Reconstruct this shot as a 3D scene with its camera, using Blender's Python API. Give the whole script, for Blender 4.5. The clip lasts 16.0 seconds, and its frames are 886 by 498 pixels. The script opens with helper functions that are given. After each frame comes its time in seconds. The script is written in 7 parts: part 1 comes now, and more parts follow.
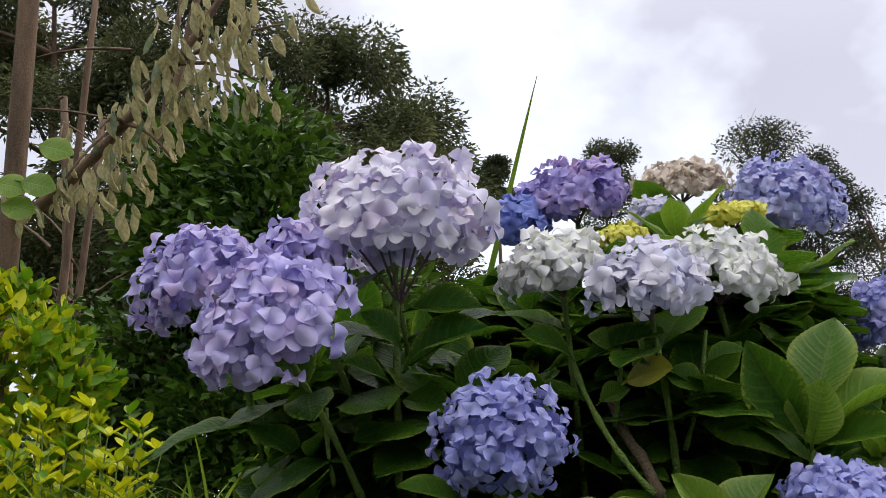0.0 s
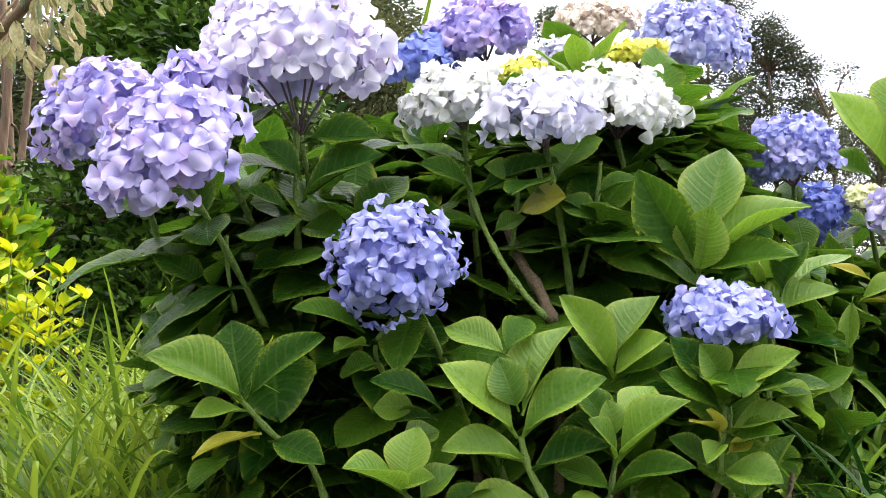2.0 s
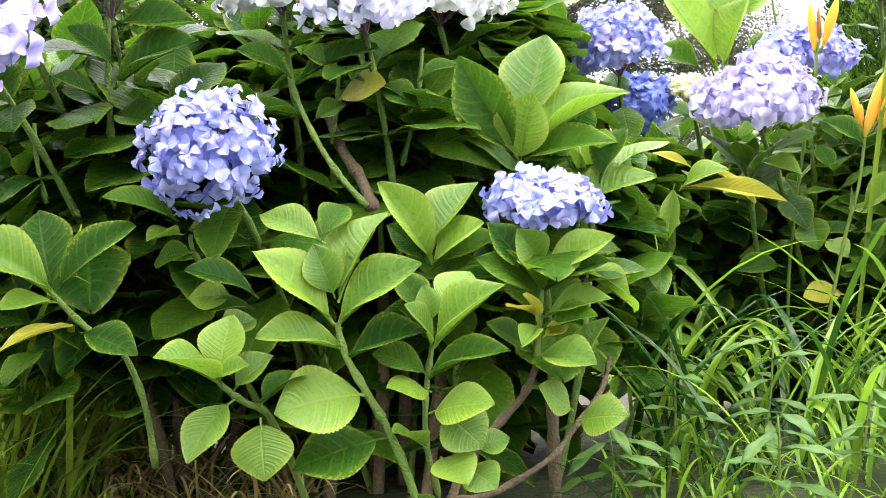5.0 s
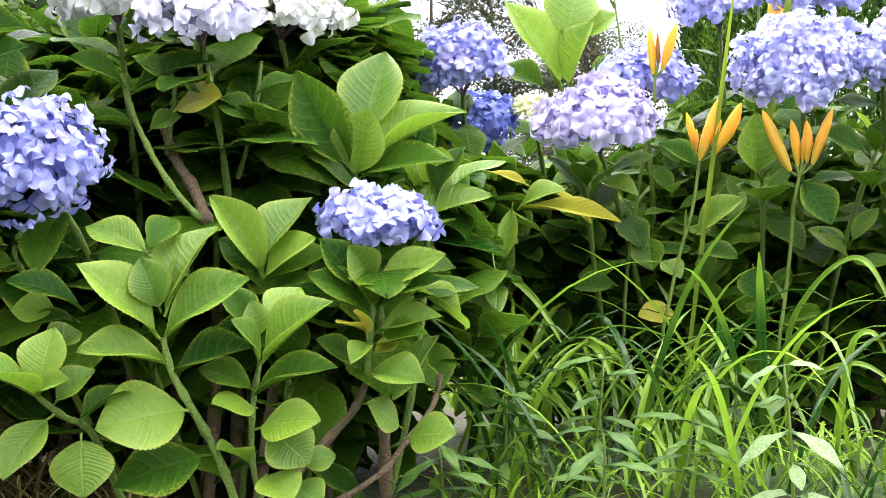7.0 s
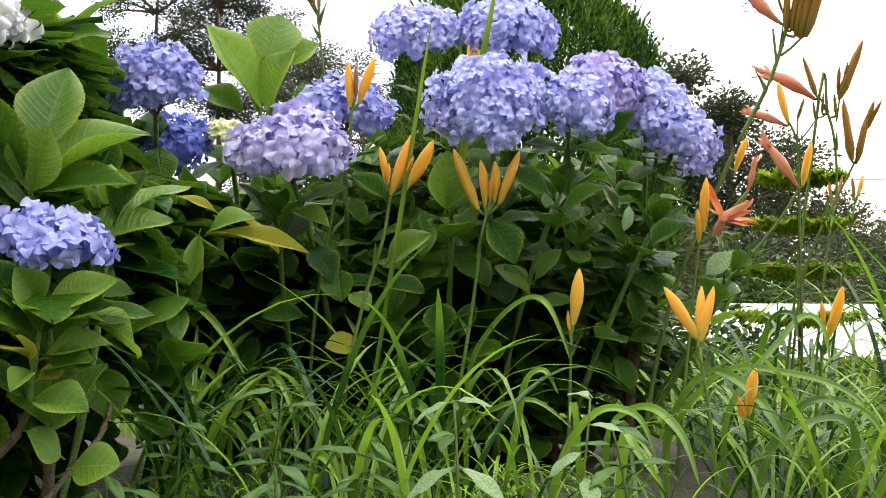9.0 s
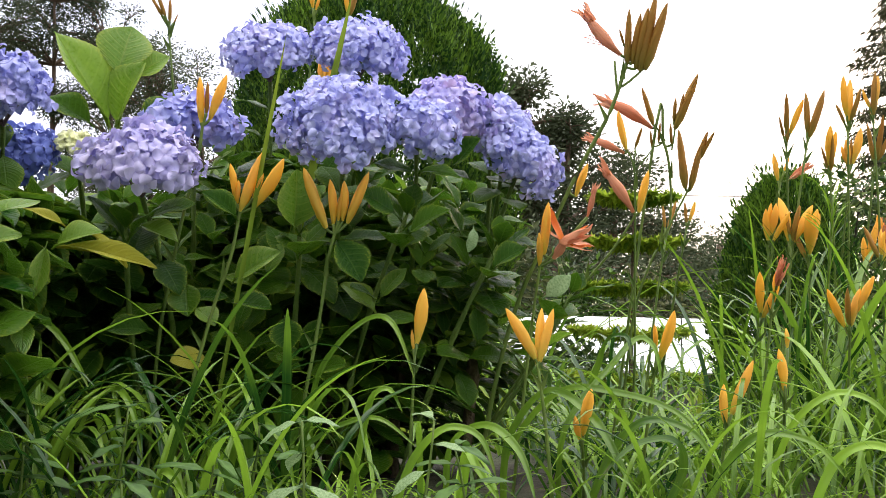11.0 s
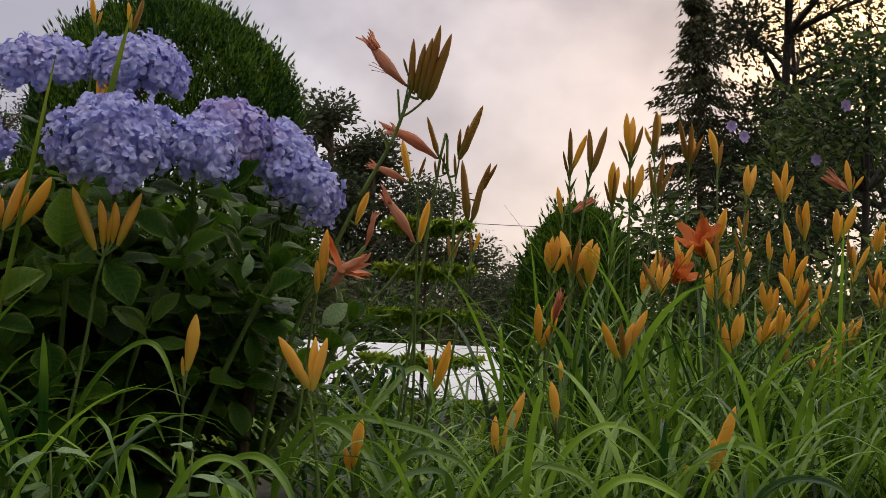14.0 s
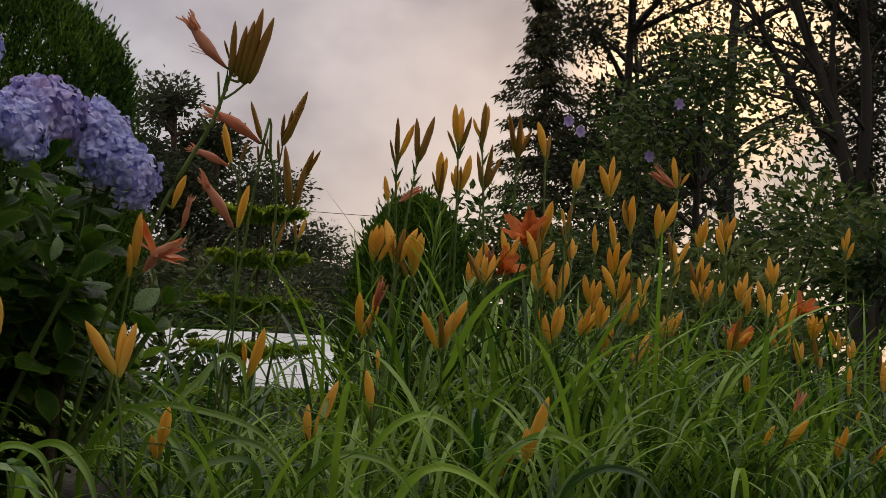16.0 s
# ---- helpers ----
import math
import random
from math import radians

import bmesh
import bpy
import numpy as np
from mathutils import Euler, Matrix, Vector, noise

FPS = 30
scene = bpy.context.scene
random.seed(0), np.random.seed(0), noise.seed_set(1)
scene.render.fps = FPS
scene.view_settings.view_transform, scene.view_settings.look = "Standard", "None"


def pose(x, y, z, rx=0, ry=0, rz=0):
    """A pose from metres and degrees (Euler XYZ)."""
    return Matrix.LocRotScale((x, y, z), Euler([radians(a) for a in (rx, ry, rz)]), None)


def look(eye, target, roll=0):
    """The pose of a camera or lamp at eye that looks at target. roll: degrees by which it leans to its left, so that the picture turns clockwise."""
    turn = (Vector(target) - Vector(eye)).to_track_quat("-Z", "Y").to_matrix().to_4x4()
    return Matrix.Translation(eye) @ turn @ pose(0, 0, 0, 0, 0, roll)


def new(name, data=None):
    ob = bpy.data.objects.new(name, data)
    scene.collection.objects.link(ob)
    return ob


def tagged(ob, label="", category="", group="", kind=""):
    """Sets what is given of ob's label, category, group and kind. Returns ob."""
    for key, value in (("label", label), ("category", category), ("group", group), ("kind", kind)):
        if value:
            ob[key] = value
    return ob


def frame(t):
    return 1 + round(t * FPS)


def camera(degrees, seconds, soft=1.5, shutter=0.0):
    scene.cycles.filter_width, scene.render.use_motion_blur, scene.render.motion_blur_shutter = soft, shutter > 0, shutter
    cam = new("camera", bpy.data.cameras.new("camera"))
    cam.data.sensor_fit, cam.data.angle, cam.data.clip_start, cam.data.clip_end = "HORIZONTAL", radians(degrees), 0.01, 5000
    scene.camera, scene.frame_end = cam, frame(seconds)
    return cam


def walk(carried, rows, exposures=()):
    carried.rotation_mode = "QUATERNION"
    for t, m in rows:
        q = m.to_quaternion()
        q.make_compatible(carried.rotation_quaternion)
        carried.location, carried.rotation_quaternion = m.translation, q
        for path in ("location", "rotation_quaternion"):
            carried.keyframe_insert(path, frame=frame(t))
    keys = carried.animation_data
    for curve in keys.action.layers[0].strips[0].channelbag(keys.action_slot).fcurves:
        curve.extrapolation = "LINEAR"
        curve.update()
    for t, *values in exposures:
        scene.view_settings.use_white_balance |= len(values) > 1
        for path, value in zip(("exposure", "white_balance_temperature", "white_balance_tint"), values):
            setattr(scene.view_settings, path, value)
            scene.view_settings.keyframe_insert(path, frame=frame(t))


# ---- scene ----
cam = camera(34.64, 16.0, soft=0.6)
PATH = [
    (0.0, (-0.1426, -0.0192, 0.3407), (-0.8785, 1.8003, 0.7252), -1.08),
    (0.5, (-0.0957, -0.0014, 0.3334), (-0.8030, 1.8323, 0.7039), -1.29),
    (1.0, (-0.0862, -0.0130, 0.3284), (-0.7727, 1.8385, 0.6455), -1.46),
    (1.5, (-0.0812, -0.0266, 0.3186), (-0.7644, 1.8370, 0.5636), -1.43),
    (2.0, (-0.0769, -0.0201, 0.2905), (-0.7648, 1.8470, 0.4923), -1.50),
    (2.5, (-0.0784, -0.0207, 0.2906), (-0.7473, 1.8581, 0.4414), -1.61),
    (3.0, (-0.0732, -0.0065, 0.2717), (-0.6909, 1.8926, 0.3806), -1.85),
    (3.5, (-0.0563, 0.0101, 0.2653), (-0.6113, 1.9308, 0.3181), -1.95),
    (6.0, (-0.0409, 0.0066, 0.2772), (-0.5069, 1.9503, 0.3472), -2.42),
    (6.5, (-0.0391, 0.0150, 0.2751), (-0.4456, 1.9718, 0.3492), -2.08),
    (7.0, (-0.0065, 0.0150, 0.2769), (-0.3275, 1.9878, 0.3463), -1.51),
    (7.5, (0.0055, 0.0358, 0.2735), (-0.1912, 2.0245, 0.3517), -0.97),
    (8.0, (0.0270, 0.0341, 0.2790), (-0.0597, 2.0303, 0.3652), -0.35),
    (8.5, (0.0386, 0.0332, 0.2812), (0.0386, 2.0309, 0.3769), 0.02),
    (11.0, (0.0187, -0.0112, 0.3021), (0.3161, 1.9635, 0.4121), 1.32),
    (11.5, (0.0268, -0.0057, 0.2992), (0.3922, 1.9574, 0.4127), 1.60),
    (12.0, (0.0437, -0.0055, 0.3026), (0.4668, 1.9455, 0.4242), 1.77),
    (12.5, (0.0587, -0.0069, 0.3075), (0.5234, 1.9336, 0.4426), 1.84),
    (13.0, (0.0614, -0.0124, 0.3138), (0.5559, 1.9202, 0.4574), 1.95),
    (13.5, (0.0590, -0.0068, 0.3116), (0.5829, 1.9176, 0.4597), 2.07),
    (14.0, (0.0657, 0.0016, 0.3096), (0.6263, 1.9154, 0.4624), 2.22),
    (14.5, (0.0757, 0.0022, 0.3124), (0.6830, 1.9013, 0.4689), 2.42),
    (15.0, (0.0875, 0.0031, 0.3160), (0.7460, 1.8851, 0.4717), 2.70),
    (15.5, (0.0978, -0.0003, 0.3136), (0.8117, 1.8616, 0.4679), 2.87),
    (16.0, (0.1110, -0.0002, 0.3096), (0.8748, 1.8423, 0.4577), 2.90),
]
EXPOSURES = [(0.0, -0.5, 6500, 10), (0.5, -0.85, 6500, 10), (1.0, -0.75, 6500, 10), (1.5, 0.05, 6500, 10), (2.0, 0.95, 6500, 10), (2.5, 1.4, 6500, 10), (3.5, 1.8, 6500, 10),
             (6.0, 1.75, 6500, 10), (7.0, 1.55, 6500, 10), (8.0, 0.95, 6500, 10), (8.5, 0.65, 6500, 10), (11.0, 0.35, 6500, 10), (12.0, 0.1, 6500, 10), (12.5, -0.4, 6550, 10),
             (13.0, -1.05, 6650, 13), (14.0, -1.2, 6700, 15), (16.0, -1.6, 6800, 15)]
walk(cam, [(t, look(eye, target, roll)) for t, eye, target, roll in PATH], EXPOSURES)

# ---- light: an overcast evening sky, a low veiled sun behind the tall trees ----
SUN_AZ, SUN_EL = 33.0, 13.0
sun_dir = Vector((math.sin(radians(SUN_AZ)) * math.cos(radians(SUN_EL)), math.cos(radians(SUN_AZ)) * math.cos(radians(SUN_EL)), math.sin(radians(SUN_EL))))


class Nodes:
    """Short hand to write node trees."""

    def __init__(self, tree):
        self.tree = tree
        tree.nodes.clear()

    def add(self, kind, **sets):
        n = self.tree.nodes.new(kind)
        for k, v in sets.items():
            if k == "operation":
                n.operation = v
            elif k == "blend":
                n.data_type, n.blend_type = "RGBA", v
            elif k == "sky":
                n.sky_type = v
        return n

    def link(self, a, b):
        self.tree.links.new(a, b)

    def put(self, sock, v):
        if isinstance(v, bpy.types.NodeSocket):
            self.link(v, sock)
        else:
            sock.default_value = v

    def math(self, op, a, b=0.0, c=0.0):
        n = self.add("ShaderNodeMath", operation=op)
        for s_, v in zip(n.inputs, (a, b, c)):
            self.put(s_, v)
        return n.outputs[0]

    def mix(self, fac, a, b, blend="MIX"):
        n = self.add("ShaderNodeMix", blend=blend)
        self.put(n.inputs[0], fac)
        self.put(n.inputs[6], a)
        self.put(n.inputs[7], b)
        return n.outputs[2]

    def noise(self, vec, scale, detail=3.0, rough=0.55):
        n = self.add("ShaderNodeTexNoise")
        if vec is not None:
            self.link(vec, n.inputs["Vector"])
        n.inputs["Scale"].default_value, n.inputs["Detail"].default_value, n.inputs["Roughness"].default_value = scale, detail, rough
        return n.outputs["Fac"]

    def remap(self, v, a, b, c=0.0, d=1.0):
        n = self.add("ShaderNodeMapRange")
        for s_, x in zip(n.inputs, (v, a, b, c, d)):
            self.put(s_, x)
        return n.outputs[0]


def rgb(r, g, b):
    return (r, g, b, 1.0)


world = bpy.data.worlds.new("evening_sky")
scene.world = world
world.use_nodes = True
w = Nodes(world.node_tree)
sky = w.add("ShaderNodeTexSky", sky="NISHITA")
sky.sun_disc, sky.sun_elevation, sky.sun_rotation = False, radians(SUN_EL), radians(SUN_AZ)
direction = w.add("ShaderNodeTexCoord").outputs["Generated"]
flat = w.add("ShaderNodeMapping")
w.link(direction, flat.inputs[0])
flat.inputs["Scale"].default_value = (1.0, 1.0, 1.35)
veil = w.noise(flat.outputs[0], 2.6, 5.0, 0.5)
puffs = w.noise(flat.outputs[0], 7.0, 6.0, 0.5)
sep = w.add("ShaderNodeSeparateXYZ")
w.link(direction, sep.inputs[0])
cloud = w.mix(w.remap(w.math("ADD", w.math("MULTIPLY", veil, 0.55), w.math("MULTIPLY", puffs, 0.45)), 0.44, 0.59), rgb(0.88, 0.87, 1.04), rgb(1.62, 1.72, 1.92))
dot = w.add("ShaderNodeVectorMath")
dot.operation = "DOT_PRODUCT"
w.link(direction, dot.inputs[0])
dot.inputs[1].default_value = sun_dir
value = dot.outputs["Value"]
thick = w.remap(value, 0.89, 1.0, 0.0, 0.9)
cloud = w.mix(thick, cloud, w.mix(w.remap(w.math("ADD", w.math("MULTIPLY", veil, 0.5), w.math("MULTIPLY", puffs, 0.5)), 0.43, 0.56), rgb(0.66, 0.60, 0.69), rgb(1.34, 1.13, 1.12)))
cloud = w.mix(w.remap(value, 0.9945, 1.0), cloud, rgb(6.0, 3.9, 1.9))
# an overcast sky is brighter overhead than at the horizon
back = w.remap(w.math("ADD", w.math("MULTIPLY", sep.outputs[0], math.sin(radians(SUN_AZ))), w.math("MULTIPLY", sep.outputs[1], math.cos(radians(SUN_AZ)))), -0.5, 0.3, 0.28, 1.0)
dim = w.add("ShaderNodeVectorMath")
dim.operation = "SCALE"
w.link(cloud, dim.inputs[0])
w.link(back, dim.inputs["Scale"])
cloud = dim.outputs[0]
zenith = w.math("POWER", w.remap(sep.outputs[2], 0.30, 1.0, 0.0, 1.0), 1.25)
cloud = w.mix(zenith, cloud, rgb(3.7, 3.6, 3.35))
low = w.mix(0.03, cloud, sky.outputs[0], "ADD")
bg = w.add("ShaderNodeBackground")
w.link(low, bg.inputs[0])
bg.inputs[1].default_value = 1.0
w.link(bg.outputs[0], w.add("ShaderNodeOutputWorld").inputs[0])

lamp = bpy.data.lights.new("sun", "SUN")
lamp.energy, lamp.angle, lamp.color = 1.5, radians(14), (1.0, 0.78, 0.56)
sun = new("sun", lamp)
sun.matrix_world = look(sun_dir * 50, (0, 0, 0))


# ---- materials ----
def material(name):
    m = bpy.data.materials.new(name)
    m.use_nodes = True
    return m, Nodes(m.node_tree)


def finish(n, colour, rough=0.5, bump=None, bump_dist=0.001, sheer=0.0, sheer_colour=None, spec=0.5, metal=0.0):
    """Closes a material: a glossy top layer, and light that comes past thin leaves and petals."""
    p = n.add("ShaderNodeBsdfPrincipled")
    n.put(p.inputs["Base Color"], colour)
    n.put(p.inputs["Roughness"], rough)
    p.inputs["Specular IOR Level"].default_value = spec
    p.inputs["Metallic"].default_value = metal
    if bump is not None:
        b = n.add("ShaderNodeBump")
        b.inputs["Strength"].default_value, b.inputs["Distance"].default_value = 0.8, bump_dist
        n.link(bump, b.inputs["Height"])
        n.link(b.outputs[0], p.inputs["Normal"])
    out = p.outputs[0]
    if sheer:
        t = n.add("ShaderNodeBsdfTranslucent")
        n.put(t.inputs[0], sheer_colour if sheer_colour is not None else colour)
        x = n.add("ShaderNodeMixShader")
        x.inputs[0].default_value = sheer
        n.link(out, x.inputs[1])
        n.link(t.outputs[0], x.inputs[2])
        out = x.outputs[0]
    n.link(out, n.add("ShaderNodeOutputMaterial").inputs[0])


def veined_leaf(name, deep, fresh, vein, rough=0.27, sheer=0.38, pairs=8.0, slant=0.42, spots=0.0, gloss=0.12):
    """A broad leaf: midrib and paired side veins along the leaf's own length and width, blotches, a paler edge."""
    m, n = material(name)
    uv = n.add("ShaderNodeUVMap").outputs[0]
    sep = n.add("ShaderNodeSeparateXYZ")
    n.link(uv, sep.inputs[0])
    u = n.math("ABSOLUTE", n.math("MULTIPLY_ADD", sep.outputs[0], 2.0, -1.0))
    v = sep.outputs[1]
    run = n.math("FRACT", n.math("MULTIPLY", n.math("SUBTRACT", v, n.math("MULTIPLY", n.math("POWER", u, 1.35), slant * 0.5)), pairs))
    side = n.remap(n.math("ABSOLUTE", n.math("SUBTRACT", run, 0.5)), 0.0, 0.16, 1.0, 0.0)
    rib = n.remap(u, 0.0, 0.07, 1.0, 0.0)
    veins = n.math("MAXIMUM", rib, n.math("MULTIPLY", side, 0.6))
    rnd = n.add("ShaderNodeObjectInfo").outputs["Random"]
    pos = n.add("ShaderNodeTexCoord").outputs["Object"]
    blotch = n.noise(pos, 28.0, 4.0)
    fine = n.noise(pos, 300.0, 2.0)
    tone = n.math("ADD", n.math("MULTIPLY", rnd, 0.75), n.math("MULTIPLY", n.math("SUBTRACT", blotch, 0.5), 0.7))
    c = n.mix(tone, deep, fresh)
    c = n.mix(n.math("MULTIPLY", n.math("POWER", u, 4.0), 0.4), c, vein)
    c = n.mix(n.math("MULTIPLY", veins, 0.30), c, vein)
    c = n.mix(n.math("MULTIPLY", n.remap(n.math("MULTIPLY", u, blotch), 0.42, 0.60), 0.55), c, rgb(0.34, 0.37, 0.03))
    if spots:
        c = n.mix(n.math("MULTIPLY", n.remap(n.noise(pos, 60.0, 3.0), 0.68, 0.72), spots), c, rgb(0.16, 0.09, 0.03))
    h = n.math("ADD", n.math("MULTIPLY", veins, -1.0), n.math("ADD", n.math("MULTIPLY", fine, 0.25), n.math("MULTIPLY", n.math("SINE", n.math("MULTIPLY", run, math.pi)), 0.6)))
    finish(n, c, n.math("ADD", rough - 0.05, n.math("MULTIPLY", blotch, 0.14)), h, 0.0010, sheer, n.mix(0.5, c, fresh), gloss)
    return m


def plain_leaf(name, deep, fresh, rough=0.5, sheer=0.3, scale=6.0, length_lines=0.0, spec=0.3, low=0.30, high=0.74):
    """Small foliage and blades: the tone changes from leaf to leaf and over the plant."""
    m, n = material(name)
    isl = n.add("ShaderNodeNewGeometry").outputs["Random Per Island"]
    rnd = n.add("ShaderNodeObjectInfo").outputs["Random"]
    pos = n.add("ShaderNodeTexCoord").outputs["Object"]
    big = n.noise(pos, scale, 3.0)
    tone = n.math("ADD", n.math("ADD", n.math("MULTIPLY", isl, 0.55), n.math("MULTIPLY", rnd, 0.25)), n.math("MULTIPLY", n.math("SUBTRACT", big, 0.4), 1.1))
    c = n.mix(n.remap(tone, low, high), deep, fresh)
    bump = None
    if length_lines:
        uv = n.add("ShaderNodeSeparateXYZ")
        n.link(n.add("ShaderNodeUVMap").outputs[0], uv.inputs[0])
        ridge = n.math("SINE", n.math("MULTIPLY", uv.outputs[0], length_lines))
        bump = ridge
        c = n.mix(n.remap(ridge, 0.6, 1.0, 0.0, 0.07), c, fresh)
        c = n.mix(n.remap(n.math("MULTIPLY", uv.outputs[1], n.noise(pos, 9.0)), 0.5, 0.75, 0.0, 0.5), c, rgb(0.30, 0.26, 0.08))
    finish(n, c, rough, bump, 0.00015, sheer, None, spec)
    return m


def petal(name, inner, outer, tip, sheer=0.20, ribs=0.05, edge=0.40, blush=0.0):
    """Thin petals: fine lines, a paler or darker heart, tones that change from floret to floret."""
    m, n = material(name)
    rnd = n.add("ShaderNodeObjectInfo").outputs["Random"]
    isl = n.add("ShaderNodeNewGeometry").outputs["Random Per Island"]
    sep = n.add("ShaderNodeSeparateXYZ")
    n.link(n.add("ShaderNodeUVMap").outputs[0], sep.inputs[0])
    pos = n.add("ShaderNodeTexCoord").outputs["Object"]
    wash = n.noise(pos, 60.0, 3.0)
    c = n.mix(n.math("ADD", n.math("MULTIPLY", rnd, 0.8), n.math("MULTIPLY", wash, 0.3)), outer, tip)
    c = n.mix(n.remap(sep.outputs[1], 0.0, 0.42, 0.75, 0.0), c, inner)
    c = n.mix(n.math("MULTIPLY", n.math("POWER", isl, 2.0), 0.42), c, tip)
    c = n.mix(n.remap(isl, 0.0, 0.35, 0.30, 0.0), c, inner)
    if blush:
        c = n.mix(n.math("MULTIPLY", n.remap(n.noise(n.add("ShaderNodeNewGeometry").outputs["Position"], 26.0, 2.0), 0.50, 0.68), blush), c, rgb(0.66, 0.42, 0.66))
    lines = n.math("SINE", n.math("MULTIPLY", sep.outputs[0], 44.0))
    c = n.mix(n.remap(lines, 0.6, 1.0, 0.0, ribs), c, inner)
    rim = n.math("MAXIMUM", n.math("POWER", n.math("ABSOLUTE", n.math("MULTIPLY_ADD", sep.outputs[0], 2.0, -1.0)), 3.0), n.remap(sep.outputs[1], 0.75, 1.0))
    c = n.mix(n.math("MULTIPLY", rim, edge), c, tip)
    finish(n, c, 0.55, wash, 0.0005, sheer, None, 0.3)
    return m


def woody(name, dark, light, scale=8.0, rough=0.85):
    m, n = material(name)
    pos = n.add("ShaderNodeTexCoord").outputs["Object"]
    st = n.add("ShaderNodeMapping")
    n.link(pos, st.inputs[0])
    st.inputs["Scale"].default_value = (1, 1, 0.25)
    a, b = n.noise(st.outputs[0], scale, 5.0), n.noise(pos, scale * 9, 4.0)
    c = n.mix(n.math("ADD", n.math("MULTIPLY", n.remap(a, 0.32, 0.68), 0.65), n.math("MULTIPLY", n.remap(b, 0.35, 0.65), 0.35)), dark, light)
    finish(n, c, rough, n.math("ADD", a, n.math("MULTIPLY", b, 0.5)), 0.01)
    return m


M_HLEAF = veined_leaf("hydrangea_leaf", rgb(0.010, 0.050, 0.006), rgb(0.080, 0.178, 0.011), rgb(0.15, 0.26, 0.038), spots=0.5, gloss=0.08)
M_HLEAF_YOUNG = veined_leaf("young_hydrangea_leaf", rgb(0.055, 0.150, 0.013), rgb(0.205, 0.345, 0.028), rgb(0.36, 0.45, 0.09), sheer=0.40, gloss=0.40)
M_HLEAF_OLD = veined_leaf("yellowed_hydrangea_leaf", rgb(0.30, 0.29, 0.03), rgb(0.44, 0.42, 0.05), rgb(0.50, 0.48, 0.12), spots=1.0)
M_HSTEM = woody("green_flower_stem", rgb(0.075, 0.14, 0.018), rgb(0.15, 0.23, 0.032), 40.0, 0.6)
M_HWOOD = woody("brown_shrub_stem", rgb(0.05, 0.035, 0.02), rgb(0.17, 0.12, 0.07), 30.0)
M_PEDICEL = woody("purple_flower_stalk", rgb(0.10, 0.05, 0.08), rgb(0.20, 0.12, 0.15), 60.0, 0.6)
M_LILAC = petal("lilac_petal", rgb(0.27, 0.21, 0.55), rgb(0.38, 0.36, 0.79), rgb(0.57, 0.52, 0.83), blush=0.6)
M_GREYBLUE = petal("grey_blue_petal", rgb(0.21, 0.25, 0.54), rgb(0.32, 0.36, 0.75), rgb(0.53, 0.54, 0.83), blush=0.3)
M_WHITELILAC = petal("whitish_lilac_petal", rgb(0.46, 0.42, 0.70), rgb(0.57, 0.56, 0.86), rgb(0.90, 0.86, 0.95), blush=0.35)
M_BLUE = petal("blue_petal", rgb(0.14, 0.15, 0.50), rgb(0.23, 0.26, 0.68), rgb(0.43, 0.45, 0.80), blush=0.2)
M_PERI = petal("periwinkle_petal", rgb(0.20, 0.20, 0.58), rgb(0.35, 0.38, 0.82), rgb(0.56, 0.57, 0.87), blush=0.22)
M_PALELILAC = petal("pale_lilac_petal", rgb(0.38, 0.34, 0.63), rgb(0.41, 0.40, 0.76), rgb(0.60, 0.54, 0.79))
M_DEEPBLUE = petal("deep_blue_petal", rgb(0.07, 0.10, 0.44), rgb(0.11, 0.16, 0.55), rgb(0.24, 0.29, 0.68))
M_PURPLE = petal("purple_petal", rgb(0.21, 0.16, 0.50), rgb(0.26, 0.23, 0.62), rgb(0.45, 0.38, 0.71), blush=0.5)
M_WHITE = petal("white_petal", rgb(0.60, 0.63, 0.36), rgb(0.72, 0.73, 0.79), rgb(0.79, 0.79, 0.81))
M_WHITEBLUE = petal("white_blue_petal", rgb(0.52, 0.54, 0.60), rgb(0.51, 0.54, 0.81), rgb(0.75, 0.72, 0.85))
M_BEIGE = petal("faded_beige_petal", rgb(0.33, 0.24, 0.17), rgb(0.60, 0.50, 0.40), rgb(0.72, 0.63, 0.58))
M_YELLOW = petal("yellow_green_petal", rgb(0.46, 0.48, 0.04), rgb(0.64, 0.61, 0.07), rgb(0.76, 0.72, 0.16))
M_PALEYELLOW = petal("pale_yellow_petal", rgb(0.56, 0.60, 0.20), rgb(0.70, 0.73, 0.36), rgb(0.82, 0.82, 0.56))
M_BUD = petal("daylily_bud", rgb(0.60, 0.60, 0.080), rgb(0.92, 0.59, 0.075), rgb(0.95, 0.58, 0.120), 0.48, 0.06, 0.25)
# bronze bud colour, darkened further so that buds against the sky look backlit
M_BUD_GREEN = petal("bronze_backlit_bud", rgb(0.24, 0.25, 0.04), rgb(0.39, 0.22, 0.036), rgb(0.46, 0.23, 0.052), 0.36, 0.08, 0.3)
M_ORANGE = petal("orange_daylily_petal", rgb(0.60, 0.28, 0.04), rgb(0.72, 0.14, 0.02), rgb(0.80, 0.24, 0.07), 0.4)
M_WILTED = petal("wilted_daylily_petal", rgb(0.52, 0.18, 0.07), rgb(0.68, 0.22, 0.11), rgb(0.78, 0.38, 0.24), 0.3, 0.3)
M_LSTEM = plain_leaf("daylily_stem", rgb(0.070, 0.12, 0.022), rgb(0.14, 0.20, 0.040), 0.5, 0.1, 30.0)
M_BLADE = plain_leaf("daylily_blade", rgb(0.016, 0.066, 0.009), rgb(0.25, 0.43, 0.036), 0.24, 0.38, 3.0, 12.0, 0.42, 0.32, 0.74)
